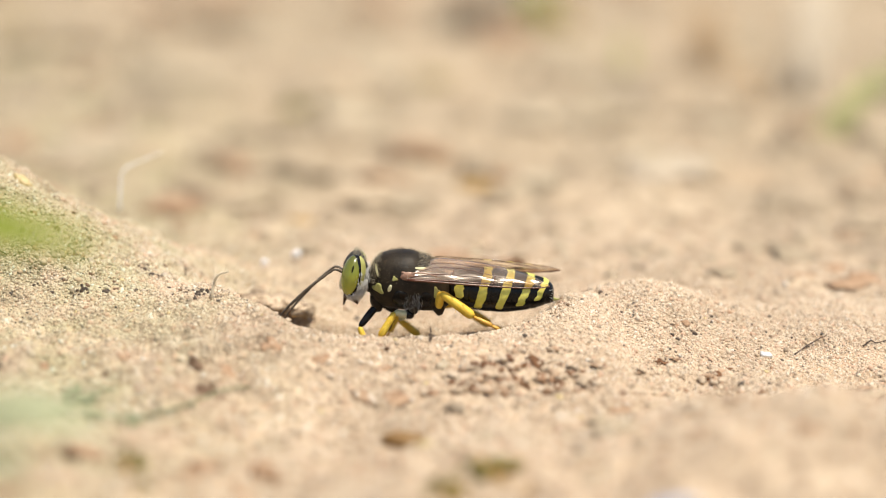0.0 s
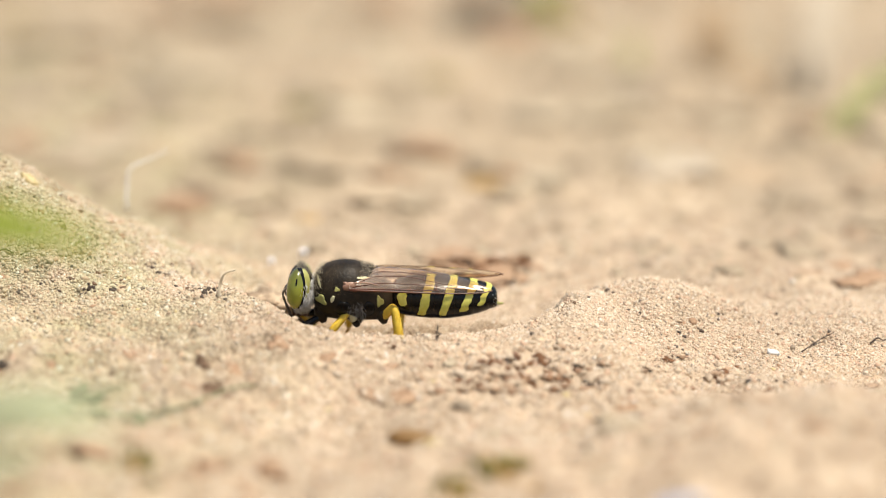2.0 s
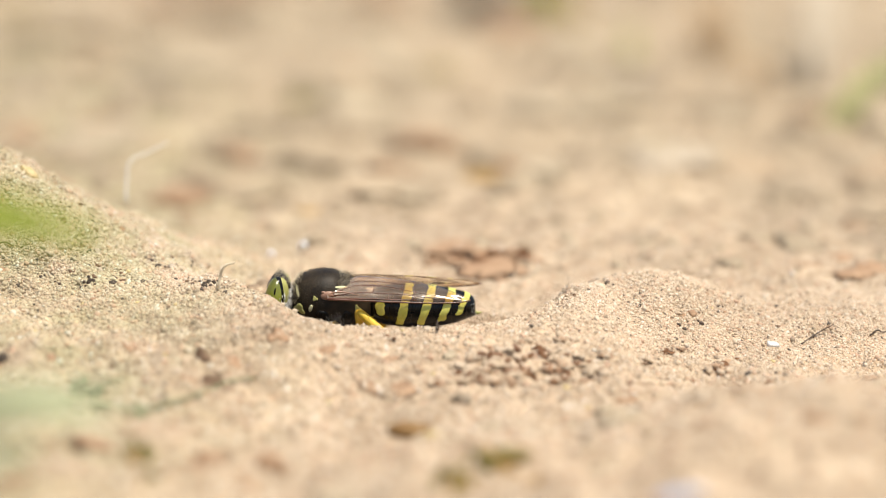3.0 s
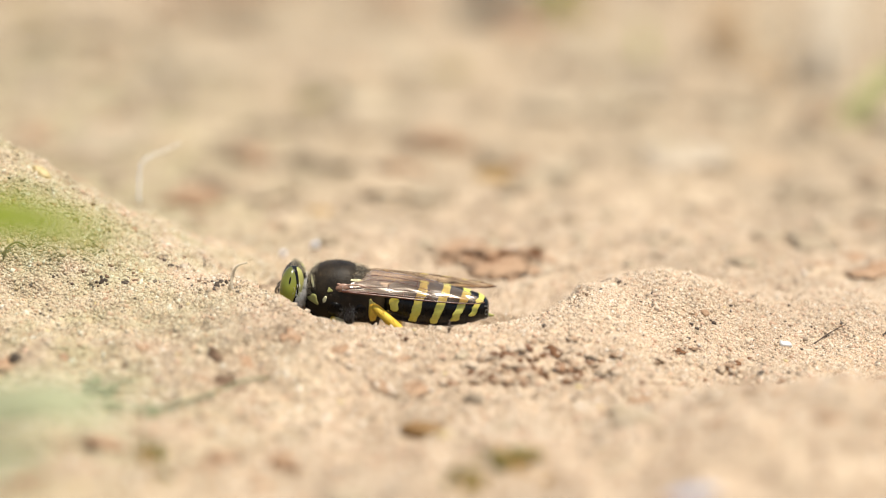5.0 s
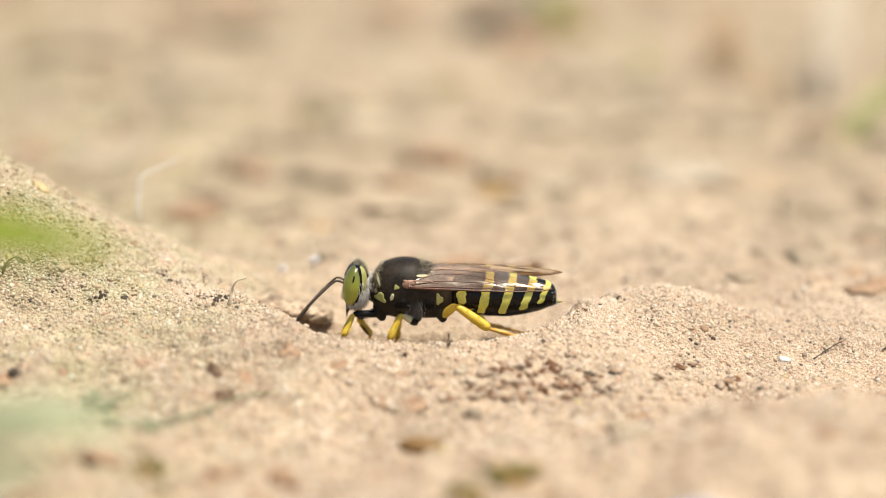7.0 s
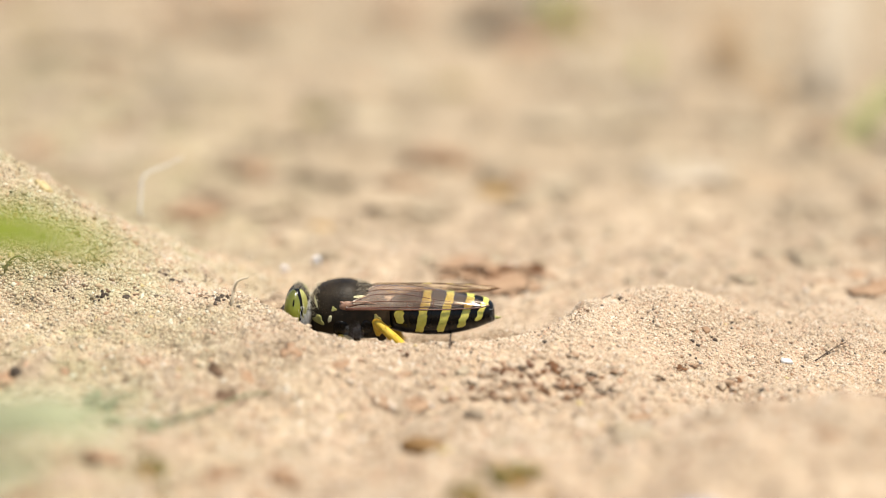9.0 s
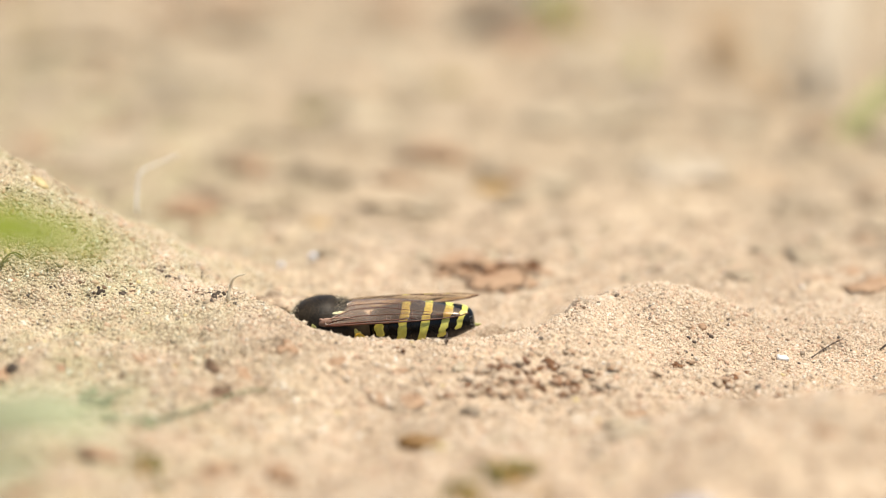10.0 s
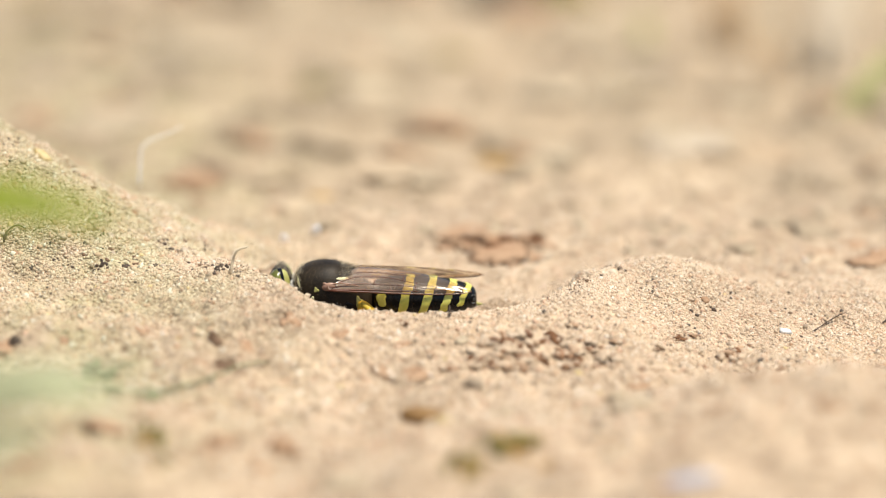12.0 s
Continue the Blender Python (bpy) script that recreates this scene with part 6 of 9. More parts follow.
crumbs("soil_crumb", -3.0, -13.6, (0.89, 0.64, 0.30), "crumbly brown soil lump on sand", "crumb", "soil crumbs by the pit")
# dark lumps among the heaps: shade of the gaps put in as colour
stone("soil_crumb", UMBER, 8.0, -11.1, (0.54, 0.43, 0.29), "dark rust soil lump toned as a shaded gap", "crumb", "soil crumbs by the pit", 0.80, 0.25)
stone("soil_crumb", UMBER, 9.3, -14.0, (0.46, 0.37, 0.26), "dark rust soil lump toned as a shaded gap", "crumb", "soil crumbs by the pit", 0.80, 0.25)
stone("soil_crumb", UMBER, 6.6, -13.5, (0.71, 0.57, 0.26), "dark rust soil lump toned as a shaded gap", "crumb", "soil crumbs by the pit", 0.80, 0.25)
stone("soil_crumb", UMBER, 11.0, -11.6, (0.47, 0.38, 0.21), "dark rust soil lump toned as a shaded gap", "crumb", "soil crumbs by the pit", 0.80, 0.25)
stone("soil_crumb", UMBER, 23.8, -7.5, (0.55, 0.44, 0.24), "dark rust soil lump toned as a shaded gap", "crumb", "soil crumbs by the pit", 0.80, 0.25)
stone("soil_crumb", UMBER, 25.1, -6.1, (0.37, 0.30, 0.18), "dark rust soil lump toned as a shaded gap", "crumb", "soil crumbs by the pit", 0.80, 0.25)
stone("soil_crumb", UMBER, 19.2, -6.3, (0.63, 0.51, 0.14), "dark rust soil lump toned as a shaded gap", "crumb", "soil crumbs by the pit", 0.80, 0.25)
stone("soil_crumb", UMBER, 3.9, -12.7, (0.71, 0.57, 0.26), "dark rust soil lump toned as a shaded gap", "crumb", "soil crumbs by the pit", 0.80, 0.25)
stone("soil_crumb", UMBER, 2.6, -15.1, (0.46, 0.37, 0.20), "dark rust soil lump toned as a shaded gap", "crumb", "soil crumbs by the pit", 0.80, 0.25)
stone("soil_crumb", UMBER, 5.8, -12.2, (0.43, 0.34, 0.17), "dark rust soil lump toned as a shaded gap", "crumb", "soil crumbs by the pit", 0.80, 0.25)
stone("soil_crumb", UMBER, 12.7, -13.0, (0.39, 0.31, 0.17), "dark rust soil lump toned as a shaded gap", "crumb", "soil crumbs by the pit", 0.80, 0.25)
stone("soil_crumb", UMBER, -5.4, -9.3, (0.43, 0.35, 0.16), "dark rust soil lump toned as a shaded gap", "crumb", "soil crumbs by the pit", 0.80, 0.25)
stone("soil_crumb", UMBER, 23.0, -8.7, (0.33, 0.26, 0.16), "dark rust soil lump toned as a shaded gap", "crumb", "soil crumbs by the pit", 0.80, 0.25)
stone("sand_crumb", RUST, 21.8, -1.1, (0.41, 0.32, 0.22), "orange sand crumb on the mound", "crumb", "loose sand crumbs", 0.55, 0.40)
stone("soil_clod", SOIL, 27.6, 16.7, (1.49, 1.19, 0.50), "grey-brown soil clod behind the mound", "clod", "", 0.55, 0.00)
stone("soil_clod", SOIL, 31.2, 27.5, (1.39, 1.89, 0.41), "grey-brown soil clod on sand", "clod", "", 0.55, 0.00)
stone("soil_clod", RUST, 34.9, 16.8, (1.66, 1.32, 0.26), "rust-orange sandy clod behind the mound", "clod", "rust clods behind the mound", 0.55, 0.00)
stone("soil_clod", RUST, 38.9, 20.4, (1.97, 1.58, 0.30), "rust-orange sandy clod behind the mound", "clod", "rust clods behind the mound", 0.55, 0.00)
stone("soil_clod", RUST, 41.1, 16.2, (1.65, 1.33, 0.23), "rust-orange sandy clod behind the mound", "clod", "rust clods behind the mound", 0.55, 0.00)
stone("grey_pebble", SLATE, 1.0, -19.0, (0.83, 0.66, 0.57), "rounded grey pebble on sand", "pebble", "", 0.55, 0.40)
strand("thin_twig", TWIG, [(31.23, -2.74, 0.05), (32.40, -1.75, 0.25), (33.49, -1.23, 0.51), (34.35, -1.16, 0.61)], 0.065, "thin dark twig lying on sand", "twig")
strand("thin_twig", TWIG, [(37.50, -2.20, 0.10), (38.18, -1.79, 0.25), (38.80, -1.70, 0.15), (40.14, -0.87, 0.30)], 0.081, "crooked dark twig on sand", "twig")
strand("thin_twig", TWIG, [(11.36, 2.60, 0.06), (11.97, 2.60, 0.06), (12.69, 2.60, 0.17), (13.61, 2.60, 0.27)], 0.055, "fine dark rootlet on the mound", "twig")
strand("thin_twig", TWIG, [(-40.61, -2.19, 0.05), (-40.35, -1.90, 0.60), (-39.63, -1.45, 0.70), (-38.77, -1.17, 0.20)], 0.110, "curled dark plant fibre on sand", "fibre")
strand("thin_twig", TWIG, [(-23.65, 3.96, 0.00), (-23.59, 3.95, 0.52), (-23.70, 3.92, 0.93)], 0.072, "short dark upright fibre", "fibre")
strand("thin_twig", TWIG, [(-1.02, -7.61, 0.00), (-1.07, -7.40, 0.39), (-1.09, 4.02, 0.94)], 0.083, "short dark upright fibre", "fibre")
strand("pale_rootlet", ROOT, [(-20.20, -4.62, 0.09), (-20.08, -4.62, 1.11), (-19.81, -4.62, 1.88), (-19.36, -4.62, 2.41), (-18.71, -4.62, 2.72)], 0.150, "curled pale rootlet on sand", "rootlet")
strand("pale_rootlet", ROOT, [(-18.99, 7.92, 0.11), (-18.52, 9.10, 0.43), (-18.05, 9.79, 0.32), (-17.81, 10.72, 0.75)], 0.069, "hair-thin pale rootlet on sand", "rootlet")
strand("pale_rootlet", ROOT, [(-21.13, 5.79, 0.10), (-21.19, 7.41, 0.95), (-21.20, 8.41, 1.59)], 0.064, "hair-thin pale rootlet on sand", "rootlet")
# loose crumbs of sand on the bank and round the pit
stone("sand_crumb", PALE, -20.0, -12.9, (0.16, 0.13, 0.09), "pale sand crumb on the ground", "crumb", "loose sand crumbs", 0.55, 0.30)
stone("sand_crumb", PALE, 6.2, -12.6, (0.19, 0.15, 0.09), "pale sand crumb on the ground", "crumb", "loose sand crumbs", 0.55, 0.30)
stone("sand_crumb", SOIL, 40.7, 0.2, (0.19, 0.15, 0.12), "grey-brown sand crumb on the ground", "crumb", "loose sand crumbs", 0.55, 0.30)
stone("sand_crumb", HONEY, 23.7, 0.2, (0.20, 0.16, 0.13), "honey-yellow sand crumb on the ground", "crumb", "loose sand crumbs", 0.55, 0.30)
stone("sand_crumb", SOIL, -33.0, 2.4, (0.19, 0.16, 0.10), "grey-brown sand crumb on the ground", "crumb", "loose sand crumbs", 0.55, 0.30)
stone("sand_crumb", SOIL, -11.3, -14.0, (0.23, 0.19, 0.15), "grey-brown sand crumb on the ground", "crumb", "loose sand crumbs", 0.55, 0.30)
stone("sand_crumb", SOIL, -37.9, -2.3, (0.25, 0.20, 0.12), "grey-brown sand crumb on the ground", "crumb", "loose sand crumbs", 0.55, 0.30)
stone("sand_crumb", SOIL, 22.7, -45.0, (0.27, 0.21, 0.15), "grey-brown sand crumb on the ground", "crumb", "loose sand crumbs", 0.55, 0.30)
stone("sand_crumb", RUST, -29.2, -9.4, (0.20, 0.16, 0.09), "rust-tinged sand crumb on the ground", "crumb", "loose sand crumbs", 0.55, 0.30)
stone("sand_crumb", CRUMB, -15.0, -22.3, (0.29, 0.23, 0.17), "brown sand crumb on the ground", "crumb", "loose sand crumbs", 0.55, 0.30)
stone("sand_crumb", RUST, 21.6, 0.8, (0.20, 0.16, 0.11), "rust-tinged sand crumb on the ground", "crumb", "loose sand crumbs", 0.55, 0.30)
stone("sand_crumb", HONEY, -23.8, -6.7, (0.20, 0.16, 0.12), "honey-yellow sand crumb on the ground", "crumb", "loose sand crumbs", 0.55, 0.30)
stone("sand_crumb", CRUMB, -24.7, -32.4, (0.23, 0.18, 0.13), "brown sand crumb on the ground", "crumb", "loose sand crumbs", 0.55, 0.30)
stone("sand_crumb", CRUMB, 11.1, -11.4, (0.21, 0.17, 0.11), "brown sand crumb on the ground", "crumb", "loose sand crumbs", 0.55, 0.30)
stone("sand_crumb", PALE, -13.2, -36.3, (0.28, 0.22, 0.14), "pale sand crumb on the ground", "crumb", "loose sand crumbs", 0.55, 0.30)
stone("sand_crumb", RUST, -10.1, -31.5, (0.23, 0.18, 0.10), "rust-tinged sand crumb on the ground", "crumb", "loose sand crumbs", 0.55, 0.30)
stone("sand_crumb", RUST, -32.2, -20.5, (0.27, 0.22, 0.16), "rust-tinged sand crumb on the ground", "crumb", "loose sand crumbs", 0.55, 0.30)
stone("sand_crumb", HONEY, -15.1, -15.7, (0.15, 0.12, 0.08), "honey-yellow sand crumb on the ground", "crumb", "loose sand crumbs", 0.55, 0.30)
stone("sand_crumb", HONEY, -19.6, -26.8, (0.20, 0.16, 0.11), "honey-yellow sand crumb on the ground", "crumb", "loose sand crumbs", 0.55, 0.30)
stone("sand_crumb", CRUMB, 6.7, -36.5, (0.22, 0.17, 0.13), "brown sand crumb on the ground", "crumb", "loose sand crumbs", 0.55, 0.30)
stone("sand_crumb", PALE, -26.5, -2.7, (0.26, 0.21, 0.14), "pale sand crumb on the ground", "crumb", "loose sand crumbs", 0.55, 0.30)
stone("sand_crumb", CRUMB, -15.8, -25.0, (0.26, 0.21, 0.15), "brown sand crumb on the ground", "crumb", "loose sand crumbs", 0.55, 0.30)
stone("sand_crumb", RUST, 1.3, -30.1, (0.27, 0.21, 0.14), "rust-tinged sand crumb on the ground", "crumb", "loose sand crumbs", 0.55, 0.30)
stone("sand_crumb", PALE, -32.5, -38.6, (0.33, 0.26, 0.18), "pale sand crumb on the ground", "crumb", "loose sand crumbs", 0.55, 0.30)
stone("sand_crumb", RUST, 16.4, -36.0, (0.24, 0.19, 0.13), "rust-tinged sand crumb on the ground", "crumb", "loose sand crumbs", 0.55, 0.30)
stone("sand_crumb", CRUMB, 25.2, -40.7, (0.30, 0.24, 0.19), "brown sand crumb on the ground", "crumb", "loose sand crumbs", 0.55, 0.30)
stone("sand_crumb", HONEY, -30.2, -36.5, (0.28, 0.23, 0.18), "honey-yellow sand crumb on the ground", "crumb", "loose sand crumbs", 0.55, 0.30)
stone("sand_crumb", RUST, -14.8, -17.8, (0.21, 0.17, 0.10), "rust-tinged sand crumb on the ground", "crumb", "loose sand crumbs", 0.55, 0.30)
stone("sand_crumb", CRUMB, -24.3, -40.1, (0.27, 0.22, 0.16), "brown sand crumb on the ground", "crumb", "loose sand crumbs", 0.55, 0.30)
stone("sand_crumb", CRUMB, 18.6, -42.5, (0.30, 0.24, 0.16), "brown sand crumb on the ground", "crumb", "loose sand crumbs", 0.55, 0.30)
stone("sand_crumb", CRUMB, -12.5, -26.2, (0.29, 0.23, 0.14), "brown sand crumb on the ground", "crumb", "loose sand crumbs", 0.55, 0.30)
stone("sand_crumb", CRUMB, -27.2, -44.0, (0.32, 0.26, 0.18), "brown sand crumb on the ground", "crumb", "loose sand crumbs", 0.55, 0.30)
stone("sand_crumb", RUST, -34.1, -4.5, (0.17, 0.14, 0.09), "rust-tinged sand crumb on the ground", "crumb", "loose sand crumbs", 0.55, 0.30)
stone("sand_crumb", PALE, -24.9, -2.0, (0.18, 0.14, 0.08), "pale sand crumb on the ground", "crumb", "loose sand crumbs", 0.55, 0.30)
stone("sand_crumb", RUST, 15.3, -31.3, (0.16, 0.12, 0.09), "rust-tinged sand crumb on the ground", "crumb", "loose sand crumbs", 0.55, 0.30)
stone("sand_crumb", RUST, 23.4, 1.6, (0.21, 0.17, 0.10), "rust-tinged sand crumb on the ground", "crumb", "loose sand crumbs", 0.55, 0.30)
stone("sand_crumb", CRUMB, -23.6, 5.6, (0.21, 0.17, 0.11), "brown sand crumb on the ground", "crumb", "loose sand crumbs", 0.55, 0.30)
stone("sand_crumb", PALE, -5.1, -29.9, (0.23, 0.19, 0.14), "pale sand crumb on the ground", "crumb", "loose sand crumbs", 0.55, 0.30)
stone("sand_crumb", CRUMB, -18.4, -10.1, (0.14, 0.11, 0.08), "brown sand crumb on the ground", "crumb", "loose sand crumbs", 0.55, 0.30)
stone("sand_crumb", CRUMB, -31.5, -2.2, (0.24, 0.19, 0.14), "brown sand crumb on the ground", "crumb", "loose sand crumbs", 0.55, 0.30)
stone("sand_crumb", CRUMB, -40.1, 0.1, (0.28, 0.22, 0.16), "brown sand crumb on the ground", "crumb", "loose sand crumbs", 0.55, 0.30)
stone("sand_crumb", CRUMB, 27.8, 11.9, (0.14, 0.11, 0.08), "brown sand crumb on the ground", "crumb", "loose sand crumbs", 0.55, 0.30)
stone("sand_crumb", CRUMB, 21.3, -44.3, (0.30, 0.24, 0.19), "brown sand crumb on the ground", "crumb", "loose sand crumbs", 0.55, 0.30)
stone("sand_crumb", CRUMB, 4.2, -11.0, (0.14, 0.11, 0.07), "brown sand crumb on the ground", "crumb", "loose sand crumbs", 0.55, 0.30)
stone("sand_crumb", RUST, -32.3, -9.9, (0.24, 0.19, 0.15), "rust-tinged sand crumb on the ground", "crumb", "loose sand crumbs", 0.55, 0.30)
stone("sand_crumb", PALE, 39.1, 3.7, (0.21, 0.16, 0.12), "pale sand crumb on the ground", "crumb", "loose sand crumbs", 0.55, 0.30)
stone("sand_crumb", HONEY, -27.2, -5.9, (0.23, 0.19, 0.11), "honey-yellow sand crumb on the ground", "crumb", "loose sand crumbs", 0.55, 0.30)
stone("sand_crumb", SOIL, 16.1, -41.5, (0.24, 0.19, 0.14), "grey-brown sand crumb on the ground", "crumb", "loose sand crumbs", 0.55, 0.30)
stone("sand_crumb", PALE, -25.9, -25.2, (0.17, 0.14, 0.09), "pale sand crumb on the ground", "crumb", "loose sand crumbs", 0.55, 0.30)
stone("sand_crumb", RUST, -19.7, -19.4, (0.28, 0.22, 0.16), "rust-tinged sand crumb on the ground", "crumb", "loose sand crumbs", 0.55, 0.30)
stone("sand_crumb", HONEY, 28.3, -6.2, (0.26, 0.21, 0.13), "honey-yellow sand crumb on the ground", "crumb", "loose sand crumbs", 0.55, 0.30)
stone("sand_crumb", PALE, -16.6, -24.7, (0.19, 0.15, 0.10), "pale sand crumb on the ground", "crumb", "loose sand crumbs", 0.55, 0.30)
stone("sand_crumb", CRUMB, 40.4, -0.2, (0.19, 0.15, 0.12), "brown sand crumb on the ground", "crumb", "loose sand crumbs", 0.55, 0.30)
stone("sand_crumb", HONEY, 30.2, -34.1, (0.16, 0.12, 0.09), "honey-yellow sand crumb on the ground", "crumb", "loose sand crumbs", 0.55, 0.30)
stone("sand_crumb", CRUMB, -36.9, -0.1, (0.17, 0.14, 0.08), "brown sand crumb on the ground", "crumb", "loose sand crumbs", 0.55, 0.30)
stone("sand_crumb", RUST, -27.8, -31.8, (0.21, 0.16, 0.11), "rust-tinged sand crumb on the ground", "crumb", "loose sand crumbs", 0.55, 0.30)
stone("sand_crumb", RUST, -31.4, -17.3, (0.23, 0.19, 0.12), "rust-tinged sand crumb on the ground", "crumb", "loose sand crumbs", 0.55, 0.30)
stone("sand_crumb", PALE, -16.7, -18.0, (0.15, 0.12, 0.10), "pale sand crumb on the ground", "crumb", "loose sand crumbs", 0.55, 0.30)
stone("sand_crumb", CRUMB, -26.4, -38.8, (0.24, 0.19, 0.12), "brown sand crumb on the ground", "crumb", "loose sand crumbs", 0.55, 0.30)
stone("sand_crumb", CRUMB, -3.7, -16.1, (0.27, 0.21, 0.14), "brown sand crumb on the ground", "crumb", "loose sand crumbs", 0.55, 0.30)
stone("sand_crumb", CRUMB, 16.0, -44.6, (0.26, 0.21, 0.15), "brown sand crumb on the ground", "crumb", "loose sand crumbs", 0.55, 0.30)
stone("sand_crumb", SOIL, -15.0, -20.4, (0.26, 0.21, 0.15), "grey-brown sand crumb on the ground", "crumb", "loose sand crumbs", 0.55, 0.30)
stone("sand_crumb", SOIL, -12.4, -19.4, (0.23, 0.18, 0.11), "grey-brown sand crumb on the ground", "crumb", "loose sand crumbs", 0.55, 0.30)
stone("sand_crumb", HONEY, -1.2, -22.0, (0.18, 0.14, 0.11), "honey-yellow sand crumb on the ground", "crumb", "loose sand crumbs", 0.55, 0.30)
stone("sand_crumb", CRUMB, -18.5, -5.8, (0.23, 0.18, 0.13), "brown sand crumb on the ground", "crumb", "loose sand crumbs", 0.55, 0.30)
stone("sand_crumb", RUST, -16.8, -19.3, (0.22, 0.17, 0.14), "rust-tinged sand crumb on the ground", "crumb", "loose sand crumbs", 0.55, 0.30)
stone("sand_crumb", CRUMB, 6.8, -16.1, (0.27, 0.22, 0.13), "brown sand crumb on the ground", "crumb", "loose sand crumbs", 0.55, 0.30)
stone("sand_crumb", CRUMB, -24.4, -6.9, (0.21, 0.17, 0.14), "brown sand crumb on the ground", "crumb", "loose sand crumbs", 0.55, 0.30)
stone("sand_crumb", CRUMB, -27.9, -15.9, (0.23, 0.19, 0.12), "brown sand crumb on the ground", "crumb", "loose sand crumbs", 0.55, 0.30)
stone("sand_crumb", CRUMB, -17.9, -23.9, (0.16, 0.13, 0.09), "brown sand crumb on the ground", "crumb", "loose sand crumbs", 0.55, 0.30)
stone("sand_crumb", SOIL, 35.8, 14.7, (0.21, 0.17, 0.11), "grey-brown sand crumb on the ground", "crumb", "loose sand crumbs", 0.55, 0.30)
stone("sand_crumb", CRUMB, 29.5, -0.5, (0.22, 0.18, 0.10), "brown sand crumb on the ground", "crumb", "loose sand crumbs", 0.55, 0.30)
stone("sand_crumb", CRUMB, -24.2, -18.0, (0.15, 0.12, 0.09), "brown sand crumb on the ground", "crumb", "loose sand crumbs", 0.55, 0.30)
stone("sand_crumb", RUST, -35.7, -10.5, (0.20, 0.16, 0.09), "rust-tinged sand crumb on the ground", "crumb", "loose sand crumbs", 0.55, 0.30)
stone("sand_crumb", RUST, -16.1, -17.4, (0.16, 0.13, 0.09), "rust-tinged sand crumb on the ground", "crumb", "loose sand crumbs", 0.55, 0.30)
stone("sand_crumb", RUST, -32.3, -12.2, (0.23, 0.18, 0.12), "rust-tinged sand crumb on the ground", "crumb", "loose sand crumbs", 0.55, 0.30)
stone("sand_crumb", HONEY, -26.5, -44.3, (0.35, 0.28, 0.22), "honey-yellow sand crumb on the ground", "crumb", "loose sand crumbs", 0.55, 0.30)
stone("sand_crumb", CRUMB, 30.0, 2.4, (0.19, 0.15, 0.12), "brown sand crumb on the ground", "crumb", "loose sand crumbs", 0.55, 0.30)
stone("sand_crumb", RUST, -6.5, -26.1, (0.23, 0.19, 0.14), "rust-tinged sand crumb on the ground", "crumb", "loose sand crumbs", 0.55, 0.30)
stone("sand_crumb", CRUMB, -2.6, -20.6, (0.18, 0.15, 0.11), "brown sand crumb on the ground", "crumb", "loose sand crumbs", 0.55, 0.30)
stone("sand_crumb", HONEY, -40.2, -1.1, (0.28, 0.22, 0.17), "honey-yellow sand crumb on the ground", "crumb", "loose sand crumbs", 0.55, 0.30)
stone("sand_crumb", SOIL, -35.7, -16.4, (0.18, 0.15, 0.08), "grey-brown sand crumb on the ground", "crumb", "loose sand crumbs", 0.55, 0.30)
stone("sand_crumb", CRUMB, -32.0, 2.4, (0.24, 0.19, 0.15), "brown sand crumb on the ground", "crumb", "loose sand crumbs", 0.55, 0.30)
stone("sand_crumb", CRUMB, -33.8, -22.7, (0.18, 0.14, 0.09), "brown sand crumb on the ground", "crumb", "loose sand crumbs", 0.55, 0.30)
stone("sand_crumb", CRUMB, -30.7, -40.4, (0.21, 0.17, 0.11), "brown sand crumb on the ground", "crumb", "loose sand crumbs", 0.55, 0.30)
stone("sand_crumb", CRUMB, -24.8, -2.6, (0.17, 0.14, 0.10), "brown sand crumb on the ground", "crumb", "loose sand crumbs", 0.55, 0.30)
stone("sand_crumb", CRUMB, 27.3, 15.5, (0.27, 0.22, 0.17), "brown sand crumb on the ground", "crumb", "loose sand crumbs", 0.55, 0.30)
stone("sand_crumb", RUST, -16.6, -25.9, (0.26, 0.21, 0.14), "rust-tinged sand crumb on the ground", "crumb", "loose sand crumbs", 0.55, 0.30)
stone("sand_crumb", PALE, -34.9, -6.8, (0.13, 0.11, 0.06), "pale sand crumb on the ground", "crumb", "loose sand crumbs", 0.55, 0.30)
stone("sand_crumb", CRUMB, -38.3, 1.6, (0.19, 0.15, 0.10), "brown sand crumb on the ground", "crumb", "loose sand crumbs", 0.55, 0.30)
stone("sand_crumb", CRUMB, -24.0, -11.0, (0.16, 0.13, 0.09), "brown sand crumb on the ground", "crumb", "loose sand crumbs", 0.55, 0.30)
stone("sand_crumb", RUST, 19.4, -42.6, (0.17, 0.13, 0.11), "rust-tinged sand crumb on the ground", "crumb", "loose sand crumbs", 0.55, 0.30)
stone("sand_crumb", CRUMB, -6.7, -9.6, (0.19, 0.15, 0.12), "brown sand crumb on the ground", "crumb", "loose sand crumbs", 0.55, 0.30)
stone("sand_crumb", CRUMB, -23.5, -23.2, (0.26, 0.21, 0.16), "brown sand crumb on the ground", "crumb", "loose sand crumbs", 0.55, 0.30)
stone("sand_crumb", RUST, 24.8, 0.4, (0.22, 0.17, 0.11), "rust-tinged sand crumb on the ground", "crumb", "loose sand crumbs", 0.55, 0.30)
stone("sand_crumb", SOIL, -24.0, -22.0, (0.23, 0.19, 0.14), "grey-brown sand crumb on the ground", "crumb", "loose sand crumbs", 0.55, 0.30)
stone("sand_crumb", CRUMB, -23.6, -23.5, (0.27, 0.22, 0.16), "brown sand crumb on the ground", "crumb", "loose sand crumbs", 0.55, 0.30)
